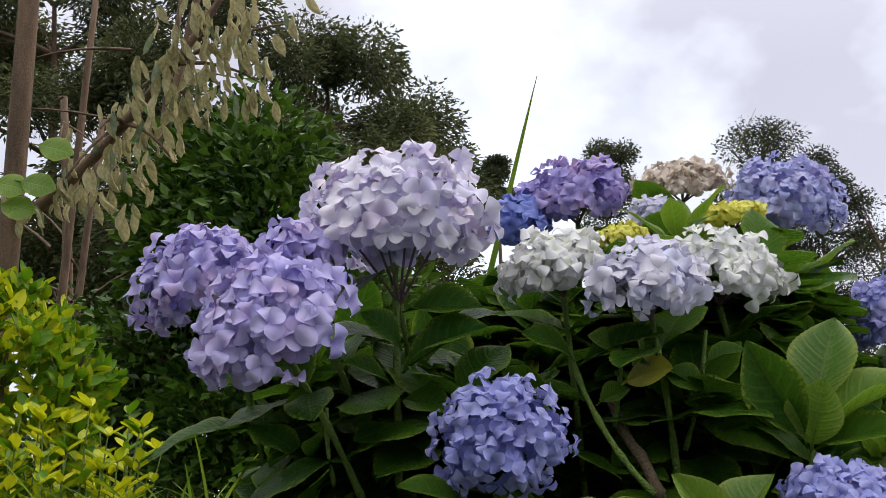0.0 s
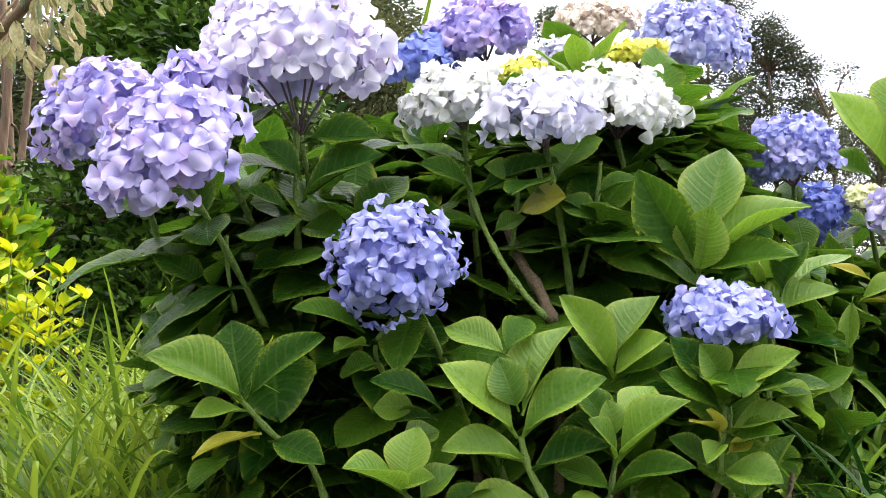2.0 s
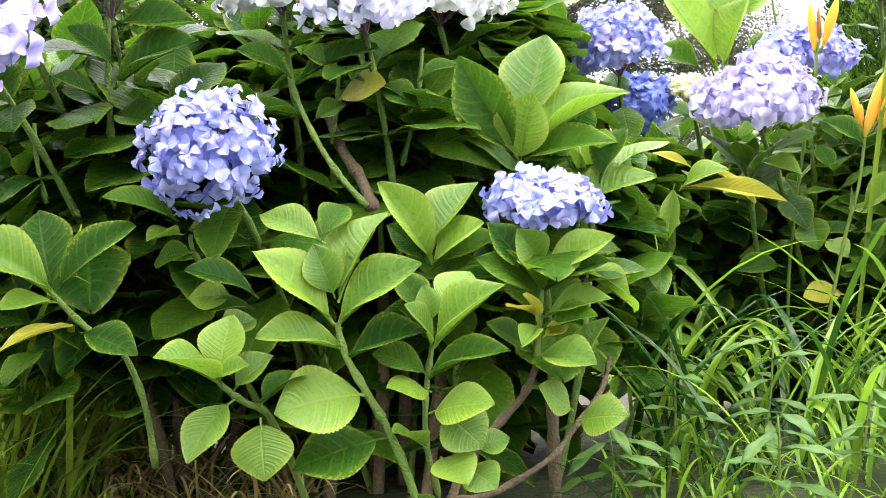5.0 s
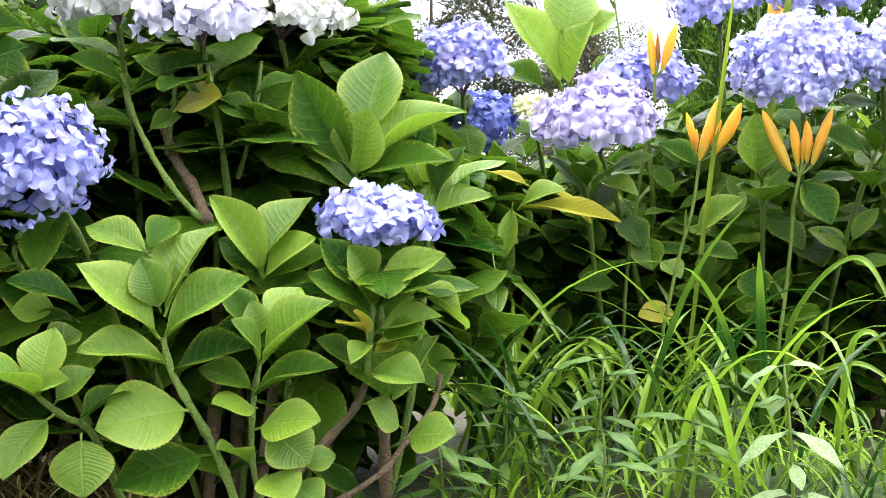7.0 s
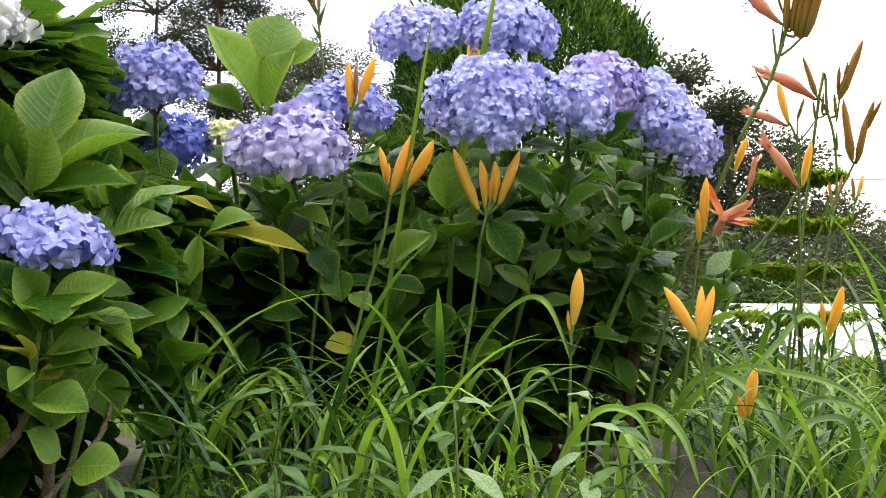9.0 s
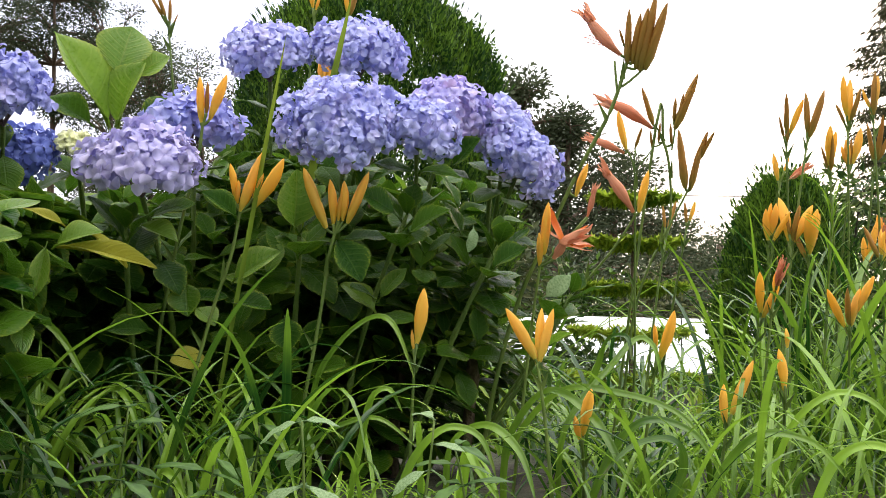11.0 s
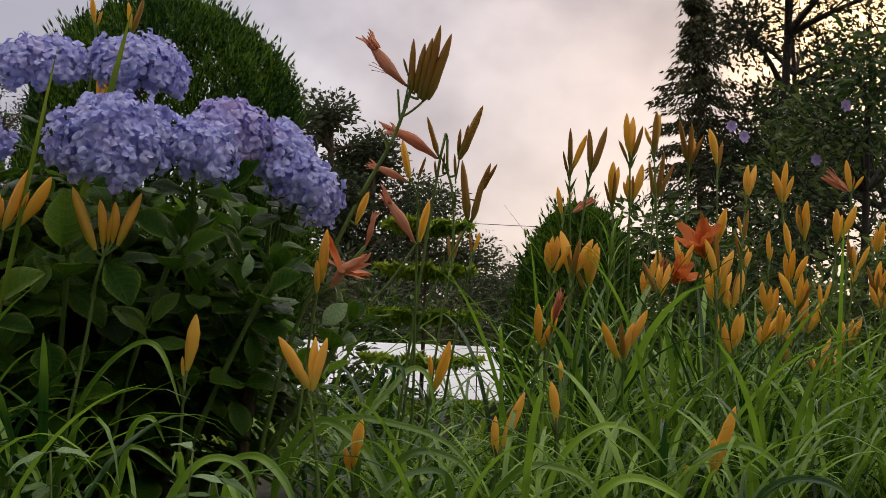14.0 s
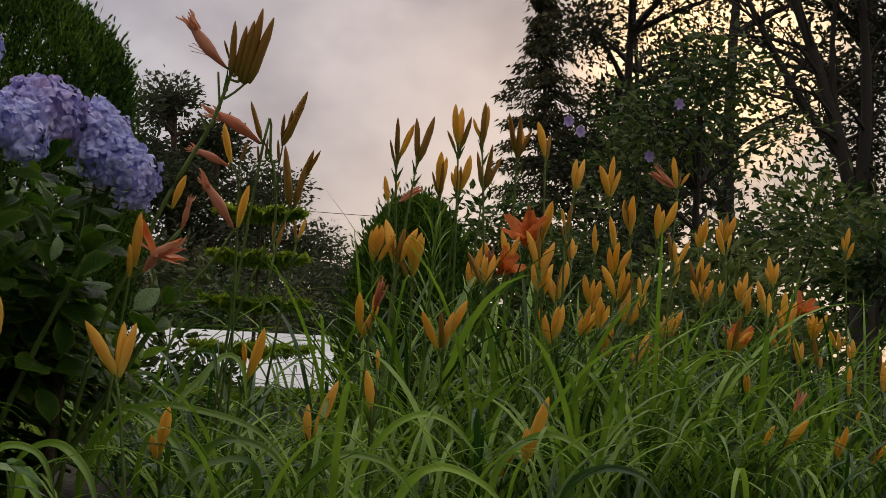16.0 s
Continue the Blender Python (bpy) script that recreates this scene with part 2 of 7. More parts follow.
M_GRASS = plain_leaf("grass_blade", rgb(0.065, 0.145, 0.014), rgb(0.28, 0.37, 0.036), 0.5, 0.42, 2.0)
M_DRYGRASS = plain_leaf("dry_grass", rgb(0.14, 0.12, 0.04), rgb(0.40, 0.31, 0.13), 0.7, 0.25, 3.0)
M_WEED = plain_leaf("weed_leaf", rgb(0.026, 0.075, 0.014), rgb(0.095, 0.19, 0.032), 0.5, 0.3, 3.0)
M_GOLD = plain_leaf("golden_shrub_leaf", rgb(0.11, 0.24, 0.008), rgb(0.66, 0.66, 0.016), 0.45, 0.38, 5.0)
M_CITRUS = plain_leaf("dark_glossy_leaf", rgb(0.010, 0.034, 0.004), rgb(0.075, 0.150, 0.014), 0.30, 0.25, 3.0)
M_GUM = plain_leaf("grey_green_leaf", rgb(0.035, 0.055, 0.018), rgb(0.15, 0.16, 0.065), 0.55, 0.3, 1.5)
M_DROOP = plain_leaf("pale_olive_leaf", rgb(0.22, 0.21, 0.10), rgb(0.52, 0.47, 0.27), 0.5, 0.35, 5.0)
M_DROOPGREY = plain_leaf("grey_green_drooping_leaf", rgb(0.09, 0.13, 0.07), rgb(0.24, 0.28, 0.17), 0.5, 0.35, 5.0)
M_CYPRESS = plain_leaf("cypress_frond", rgb(0.014, 0.052, 0.006), rgb(0.15, 0.27, 0.022), 0.6, 0.28, 4.0)
M_PINE = plain_leaf("bright_conifer_needle", rgb(0.13, 0.23, 0.014), rgb(0.45, 0.55, 0.06), 0.55, 0.42, 9.0)
M_NEEDLE = plain_leaf("spruce_needle", rgb(0.032, 0.036, 0.014), rgb(0.13, 0.12, 0.05), 0.65, 0.15, 1.5)
# near-black leaf colour holds the backlit look of crowns before the low sun
M_SPRUCE = plain_leaf("backlit_dark_leaf", rgb(0.014, 0.018, 0.007), rgb(0.055, 0.056, 0.022), 0.65, 0.15, 1.5)
# leaf colour paled to stand in for haze over the distance
M_FARLEAF = plain_leaf("hazed_far_leaf", rgb(0.040, 0.056, 0.026), rgb(0.10, 0.12, 0.060), 0.6, 0.25, 0.8)
M_SHRUB = plain_leaf("tall_shrub_leaf", rgb(0.024, 0.056, 0.012), rgb(0.16, 0.21, 0.050), 0.45, 0.3, 2.0)
M_BARK = woody("tree_bark", rgb(0.045, 0.028, 0.018), rgb(0.22, 0.14, 0.09), 22.0)
# bark colour darkened so that limbs before the glow look backlit
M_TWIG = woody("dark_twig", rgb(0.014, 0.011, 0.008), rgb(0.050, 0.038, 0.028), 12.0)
M_MAUVE = petal("mauve_petal", rgb(0.35, 0.2, 0.5), rgb(0.42, 0.28, 0.6), rgb(0.5, 0.4, 0.7))

M_PALE = plain_leaf("pale_torn_leaf", rgb(0.12, 0.22, 0.07), rgb(0.32, 0.43, 0.22), 0.5, 0.3, 20.0)
M_SOIL, n = material("soil_with_litter")
pos = n.add("ShaderNodeTexCoord").outputs["Object"]
clod, bits, patch = n.noise(pos, 14.0, 6.0), n.noise(pos, 90.0, 4.0), n.noise(pos, 0.8, 4.0)
c = n.mix(n.remap(clod, 0.3, 0.7), rgb(0.018, 0.014, 0.009), rgb(0.048, 0.037, 0.023))
c = n.mix(n.remap(bits, 0.55, 0.7), c, rgb(0.080, 0.062, 0.034))
c = n.mix(n.remap(patch, 0.42, 0.60), c, rgb(0.035, 0.06, 0.014))
finish(n, c, 0.95, n.math("ADD", clod, n.math("MULTIPLY", bits, 0.4)), 0.02)

M_SHEET, n = material("white_roof_sheet")
pos = n.add("ShaderNodeTexCoord").outputs["Object"]
grime = n.noise(pos, 3.0, 5.0)
c = n.mix(n.remap(grime, 0.35, 0.75), rgb(0.80, 0.81, 0.83), rgb(0.60, 0.60, 0.62))
finish(n, c, 0.45, n.noise(pos, 40.0, 2.0), 0.001)
M_SHEDWALL = woody("grey_shed_board", rgb(0.16, 0.15, 0.15), rgb(0.34, 0.32, 0.32), 4.0)
M_WIRE = woody("black_cable", rgb(0.02, 0.02, 0.02), rgb(0.04, 0.04, 0.04), 2.0)


# ---- tools to build meshes ----
rnd = random.Random(7)
PLACE = {}


class Geo:
    """Vertices, faces and leaf coordinates of one mesh."""

    def __init__(self):
        self.v, self.f, self.uv = [], [], []

    def add(self, verts, faces, uvs=None):
        o = len(self.v)
        self.v.extend(verts)
        self.f.extend([tuple(i + o for i in q) for q in faces])
        self.uv.extend(uvs if uvs else [(0.5, 0.5)] * len(verts))

    def mesh(self, name, mats, smooth=True):
        me = bpy.data.meshes.new(name)
        me.from_pydata([tuple(p) for p in self.v], [], self.f)
        for m in mats if isinstance(mats, (list, tuple)) else [mats]:
            me.materials.append(m)
        lay = me.uv_layers.new(name="UVMap")
        idx = np.zeros(len(me.loops), dtype=np.int32)
        me.loops.foreach_get("vertex_index", idx)
        lay.data.foreach_set("uv", np.array(self.uv, dtype=np.float32)[idx].ravel())
        if smooth:
            me.polygons.foreach_set("use_smooth", [True] * len(me.polygons))
        me.update()
        return me


def aim(place, along, up=(0, 0, 1), s=1.0):
    """A pose with +Y along a way and +Z as near to up as can be."""
    y = Vector(along).normalized()
    x = y.cross(Vector(up))
    if x.length < 1e-5:
        x = y.cross(Vector((1, 0, 0.1)))
    x.normalize()
    z = x.cross(y)
    m = Matrix((x, y, z)).transposed().to_4x4()
    return Matrix.Translation(place) @ m @ Matrix.Diagonal((s, s, s, 1)) if not isinstance(s, tuple) else Matrix.Translation(place) @ m @ Matrix.Diagonal((*s, 1))


def thing(name, place, label, category, group="", kind=""):
    ob = new(name)
    ob.empty_display_size = 0.05
    ob.matrix_basis = Matrix.Translation(place)
    PLACE[ob] = Matrix.Translation(place)
    return tagged(ob, label, category, group, kind)


def part(name, me, parent, m=None, label="", kind=""):
    """Links a mesh as one part under a thing or a part, at a pose in the world."""
    ob = new(name, me)
    m = Matrix() if m is None else m
    ob.parent = parent
    ob.matrix_basis = PLACE[parent].inverted() @ m
    PLACE[ob] = m
    return tagged(ob, label, kind=kind) if label or kind else ob


def curve_points(a, b, bend, n=8):
    """A bent line from a to b; bend is how far its middle is drawn aside."""
    a, b, k = Vector(a), Vector(b), Vector(bend)
    mid = (a + b) / 2 + k
    return [(1 - t) ** 2 * a + 2 * t * (1 - t) * mid + t * t * b for t in (i / (n - 1) for i in range(n))]


def tube(g, pts, r0, r1, sides=6, swell=()):
    rings = len(pts)
    vs, fs = [], []
    for i, p in enumerate(pts):
        way = (pts[min(i + 1, rings - 1)] - pts[max(i - 1, 0)]).normalized()
        x = way.orthogonal() if abs(way.z) > 0.9 else way.cross(Vector((0, 0, 1)))
        x.normalize()
        y = way.cross(x)
        r = r0 + (r1 - r0) * i / (rings - 1)
        if i in swell:
            r *= 1.35
        for j in range(sides):
            a = 2 * math.pi * j / sides
            vs.append(p + x * (r * math.cos(a)) + y * (r * math.sin(a)))
    for i in range(rings - 1):
        for j in range(sides):
            k = (j + 1) % sides
            fs.append((i * sides + j, i * sides + k, (i + 1) * sides + k, (i + 1) * sides + j))
    fs.append(tuple(range((rings - 1) * sides, rings * sides)))
    g.add(vs, fs)


def sheet(g, m, length, width, shape, cols, rows, lift):
    """A leaf or petal as a small grid along +Y: shape(v) gives its half width, lift(u, v) its height."""
    vs, fs, uv = [], [], []
    for i in range(rows + 1):
        v = i / rows
        for j in range(cols + 1):
            u = 2 * j / cols - 1
            h = shape(v, u)
            vs.append(m @ Vector((u * h * width, v * length, lift(u, v))))
            uv.append((u / 2 + 0.5, v))
    for i in range(rows):
        for j in range(cols):
            a = i * (cols + 1) + j
            fs.append((a, a + 1, a + cols + 2, a + cols + 1))
    g.add(vs, fs, uv)


def sstep(a, b, x):
    t = min(1.0, max(0.0, (x - a) / (b - a)))
    return t * t * (3 - 2 * t)


def ground_z(x, y):
    """A bank from an assumed, unseen lower walk, kept low before the bed to stay out of view; it falls off gently
    behind it.
    """
    z = -1.0 + 1.05 * sstep(0.3, 1.72, y) - 0.46 * sstep(2.7, 7.5, y)
    near = math.exp(-((x * x + (y - 2) ** 2) / 40.0))
    return z + near * 0.012 * noise.noise((x * 3.0, y * 3.0, 0.3)) + (1 - near) * 0.25 * noise.noise((x * 0.08, y * 0.08, 2.0))


# ---- ground ----
g = Geo()
N = 110
axis = [math.sinh(k) / math.sinh(7.0) * 2500 for k in np.linspace(-7, 7, N)]
for yy in axis:
    for xx in axis:
        g.v.append(Vector((xx, yy + 1.9, ground_z(xx, yy + 1.9))))
        g.uv.append((0, 0))
for i in range(N - 1):
    for j in range(N - 1):
        a = i * N + j
        g.f.append((a, a + 1, a + N + 1, a + N))
ground = tagged(new("ground", g.mesh("ground", M_SOIL)), "brown garden soil with litter and patches of grass", "ground", kind="structure")


# ---- hydrangeas ----
def hydrangea_leaf_mesh(name, mat, seed, fold=0.25, droop=0.22, teeth=0.022, wide=0.30):
    """One unit long: a short stalk, an oval toothed blade folded along its midrib, arched and a little wavy."""
    r = random.Random(seed)
    g = Geo()
    ph = r.uniform(0, 6)

    def shape(v, u):
        if v < 0.10:
            return 0.018
        t = (v - 0.10) / 0.90
        base = math.sin(math.pi * t ** 1.12) ** 0.74 * (1 - 0.22 * t ** 6) * wide if 0 < t < 1 else 0.004
        return base * (1 + (teeth if int(v * 26) % 2 else -teeth) * (abs(u) > 0.9)) + 0.004

    def lift(u, v):
        w_ = abs(u)
        return fold * wide * w_ * math.sin(math.pi * min(1, v)) - droop * v * v * 0.9 + 0.018 * math.sin(v * 13 + ph + 2 * u) * w_ + 0.05 * v - 0.03 * w_ ** 3

    sheet(g, Matrix(), 1.0, 1.0, shape, 6, 26, lift)
    tube(g, [Vector((0, -0.06, -0.005)), Vector((0, 0.12, -0.006)), Vector((0, 0.45, -0.012 - droop * 0.18))], 0.02, 0.008, 4)
    return g.mesh(name, mat)


def arched_leaf_mesh(name, mat, seed, fold, arch, wide=0.30, full=1.0):
    """One unit long from the stem to the tip: a stalk, a finely toothed blade, folded along its midrib and arched."""
    r = random.Random(seed)
    g = Geo()
    ph, sway = r.uniform(0, 6), r.uniform(-0.03, 0.03)

    def shape(v, u):
        if v < 0.09:
            return 0.016
        t = (v - 0.09) / 0.91
        base = math.sin(math.pi * t ** (1.05 * full)) ** 0.80 * (1 - 0.25 * t ** 5) * wide if 0 < t < 1 else 0.003
        return base * (1 + (0.030 if round(v * 44) % 2 else -0.012) * (abs(u) > 0.9)) + 0.004

    def lift(u, v):
        w_ = abs(u)
        return fold * wide * (w_ - 0.35 * w_ * w_) * math.sin(math.pi * min(1, v)) + arch * 4 * v * (1 - v) * (1 - 0.3 * v) + 0.018 * math.sin(v * 8 + ph + 2 * u) * w_ + sway * u * v

    sheet(g, Matrix(), 1.0, 1.0, shape, 8, 44, lift)
    tube(g, [Vector((0, -0.02, -0.004)), Vector((0, 0.12, arch * 0.38)), Vector((0, 0.45, arch * 0.86 - 0.008)), Vector((0, 0.8, arch * 0.48 - 0.004))], 0.018, 0.004, 5)
    return g.mesh(name, mat)


LEAVES = [hydrangea_leaf_mesh("leaf", M_HLEAF, k, 0.10 + 0.09 * (k % 4), 0.12 + 0.08 * (k % 5), wide=0.29 + 0.025 * (k % 3)) for k in range(7)]
YOUNG = [hydrangea_leaf_mesh("leaf", M_HLEAF_YOUNG, 20 + k, 0.32 + 0.1 * (k % 3), 0.05 + 0.07 * k, wide=0.27 + 0.02 * (k % 3)) for k in range(5)]
ROUND = [hydrangea_leaf_mesh("leaf", M_HLEAF_YOUNG if k == 1 else M_HLEAF, 30 + k, 0.08 + 0.05 * k, 0.16 + 0.05 * k, 0.026, 0.36) for k in range(4)]
OLD = [hydrangea_leaf_mesh("leaf", M_HLEAF_OLD, 40 + k, 0.5, 0.35, 0.05) for k in range(2)]

GROWN = {
    "Y": [arched_leaf_mesh("leaf", M_HLEAF_YOUNG, 100 + k, 0.75 + 0.20 * (k % 3), 0.03 + 0.02 * (k % 4)) for k in range(6)],
    "L": [arched_leaf_mesh("leaf", M_HLEAF, 110 + k, 0.50 + 0.20 * (k % 3), 0.04 + 0.02 * (k % 4)) for k in range(6)],
    "R": [arched_leaf_mesh("leaf", M_HLEAF_YOUNG, 120 + k, 0.10 + 0.08 * k, 0.05 + 0.02 * k, 0.33, 0.9) for k in range(3)],
    "D": [arched_leaf_mesh("leaf", M_HLEAF, 130 + k, 0.10, 0.05, 0.33, 0.9) for k in range(2)],
    "O": [arched_leaf_mesh("leaf", M_HLEAF_OLD, 140 + k, 0.45, 0.06) for k in range(2)],
}
GROWN_AT = []


def grown_leaf(bush, kind, a, b, wide, face=(0.0, -0.72, 0.85)):
    """One leaf from its foot a on the stem to its tip b; wide: its breadth against the common one."""
    a, b = Vector(a), Vector(b)
    k = len(GROWN_AT)
    GROWN_AT.append(a)
    L = (b - a).length
    f_ = Vector(face) + Vector((0.35 * math.sin(k * 2.1), 0, 0.2 * math.cos(k * 1.3)))
    part("leaf", GROWN[kind][k % len(GROWN[kind])], bush, aim(a, b - a, f_, (L * wide * 1.15, L, L)))


def bare_stem(bush, mat, points, r0, r1):
    """A stem through a few points, with swollen joints."""
    p = [Vector(q) for q in points]
    fine = []
    for i in range(len(p) - 1):
        a, b, c, d = p[max(i - 1, 0)], p[i], p[i + 1], p[min(i + 2, len(p) - 1)]
        for q in range(4):
            t = q / 4
            fine.append(0.5 * (2 * b + (c - a) * t + (2 * a - 5 * b + 4 * c - d) * t * t + (3 * b - a - 3 * c + d) * t ** 3))
    fine.append(p[-1])
    g = Geo()
    tube(g, fine, r0 * 0.8, r1 * 0.8, 8, tuple(range(3, len(fine) - 1, 4)))
    name = "stem" if mat == M_HSTEM else "woody_stem"
    part(name, g.mesh(name, mat), bush)



def floret_mesh(name, mat, seed, cup=0.10, size=1.0):
    """Four rounded petals, each cupped and set apart from the next, round a bead; one unit across."""
    r = random.Random(seed)
    g = Geo()
    for k in range(4):
        turn = pose(0, 0, 0.022 * (k % 2), r.uniform(-24, 20), r.uniform(-24, 24), 90 * k + r.uniform(-9, 9))
        full = r.uniform(0.88, 1.12)
        broad = r.uniform(0.92, 1.12)

        def shape(v, u, full=full, broad=broad):
            return (0.035, 0.125, 0.215, 0.268, 0.278, 0.225, 0.085)[round(v * 6)] * full * broad

        def lift(u, v, c=cup + r.uniform(-0.08, 0.08), q=r.uniform(-0.06, 0.06), w_=r.uniform(0.03, 0.12)):
            return c * math.sin(v * 2.6) * 0.5 - 0.10 * v * v + w_ * u * u * math.sin(2.4 * v) + q * u * v

        sheet(g, turn, 0.53 * full, 1.0, shape, 4, 6, lift)
    g.add([Vector(p) * 0.035 + Vector((0, 0, 0.03)) for p in ((1, 0, 0), (0, 1, 0), (-1, 0, 0), (0, -1, 0), (0, 0, 1.2))], [(0, 1, 4), (1, 2, 4), (2, 3, 4), (3, 0, 4)])
    return g.mesh(name, mat)


FLORETS = {}


def florets(mat):
    if mat.name not in FLORETS:
        FLORETS[mat.name] = [floret_mesh("floret", mat, 60 + k, 0.08 + 0.12 * k) for k in range(5)]
    return FLORETS[mat.name]


def flower_head(bush, place, rx, rz, mat, lean=(0, -0.35, 1), size=0.031, label="", open_below=-0.15, foot=None):
    """A domed hydrangea head: branching flower stalks, an inner layer and an outer layer of florets."""
    place = Vector(place)
    axis_ = Vector(lean).normalized()
    turn = aim((0, 0, 0), axis_.orthogonal(), axis_).to_3x3()
    foot = place - axis_ * rz * 0.75 if foot is None else Vector(foot)
    g = Geo()
    for k in range(7):
        a, e = k * 2.4, rnd.uniform(0.1, 1.3)
        tip = place + turn @ Vector((math.cos(a) * math.cos(e) * rx * 0.86, math.sin(a) * math.cos(e) * rx * 0.86, math.sin(e) * rz * 0.8))
        tube(g, curve_points(foot, tip, axis_ * rz * 0.1, 5), 0.0019, 0.0010, 5)
    head = part("flower_head", g.mesh("flower_head", M_PEDICEL), bush, None, label)
    kinds = florets(mat)
    area = 2 * math.pi * rx * (rx + rz) * 0.62
    count = max(16, int(area * 1.55 / (size * size)))
    inner = Geo()
    src = kinds[0]
    iv = [v.co.copy() for v in src.vertices]
    iu = [(0.5, 0.7)] * len(iv)
    ifc = [tuple(p.vertices) for p in src.polygons]
    for k in range(count):
        zz = 1 - (k + 0.5) / count * (1 - open_below)
        a = k * 2.399963 + rnd.uniform(-0.25, 0.25)
        s_ = math.sqrt(max(0.0, 1 - zz * zz))
        out = turn @ Vector((s_ * math.cos(a) / rx, s_ * math.sin(a) / rx, zz / rz)).normalized()
        bulge = 1 + 0.17 * noise.noise(place * 9 + Vector((math.cos(a) * 2, math.sin(a) * 2, zz * 2)))
        p = place + turn @ Vector((s_ * math.cos(a) * rx, s_ * math.sin(a) * rx, zz * rz)) * (rnd.uniform(0.80, 1.05) * bulge)
        way = (out + Vector((rnd.uniform(-1, 1), rnd.uniform(-1, 1), rnd.uniform(-1, 1))) * (0.58 if size < 0.033 else 0.66)).normalized()
        m = aim(p, way.orthogonal(), way) @ pose(0, 0, 0, 0, 0, rnd.uniform(0, 360)) @ Matrix.Scale(size * rnd.uniform(0.80, 1.24), 4)
        part("floret", kinds[k % 5], head, m)
        if k % 4:
            m2 = aim(place + (p - place) * 0.76, way.orthogonal(), out) @ Matrix.Scale(size * 1.15, 4)
            inner.add([m2 @ q for q in iv], ifc, iu)
    part("inner_bloom", inner.mesh("inner_bloom", mat), head, None, kind="stuff")
    return foot


def leaf_pair(bush, place, along, length, turn, kinds, droop=0.15, spread=1.0):
    """Two opposite leaves on a stem that grows along a way."""
    along = Vector(along).normalized()
    side = Vector((math.cos(turn), math.sin(turn), 0))
    side = (side - along * side.dot(along)).normalized()
    for s_ in (1, -1):
        way = side * s_ * spread + along * (0.55 - droop) + Vector((0, 0, -droop))
        way.normalize()
        part("leaf", rnd.choice(kinds), bush, aim(place, way, along + Vector((0, 0, 0.4)), length * rnd.uniform(0.85, 1.12)))


def shoot(bush, apex, length, kinds=YOUNG, pairs=3, along=(0, -0.25, 1), foot=None, turn=None, steep=0.0):
    """A leafy shoot without flowers: pairs of leaves, the topmost small and upright."""
    apex, along = Vector(apex), Vector(along).normalized()
    turn = 1.571 + rnd.uniform(-0.45, 0.45) if turn is None else turn
    for k in range(pairs):
        leaf_pair(bush, apex - along * (0.002 + 0.020 * k * (0.5 + k * 0.42)), along, length * (0.60, 1.0, 1.0, 1.0, 0.9)[k], turn + k * 1.571, kinds if k < 3 else LEAVES,
                  (-0.95, -0.50, -0.12, 0.30, 0.40)[k] - steep + rnd.uniform(-0.08, 0.08))
    if foot is not None:
        g = Geo()
        tube(g, curve_points(foot, apex, (apex - Vector(foot)).cross(Vector((0, 1, 0))) * rnd.uniform(-0.12, 0.12), 9), 0.0048, 0.003, 6, (3, 5, 7))
        part("stem", g.mesh("stem", M_HSTEM), bush)


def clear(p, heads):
    """True where a leaf leaves the camera's sight of every flower head open."""
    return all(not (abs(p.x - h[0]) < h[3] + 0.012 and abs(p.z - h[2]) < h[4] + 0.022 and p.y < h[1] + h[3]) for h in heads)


def low_leaf():
    g = Geo()
    sheet(g, Matrix(), 1.0, 0.3, lambda v, u: math.sin(math.pi * (0.02 + 0.96 * v)) ** 0.8, 2, 5, lambda u, v: 0.07 * abs(u) - 0.2 * v * v)
    return g


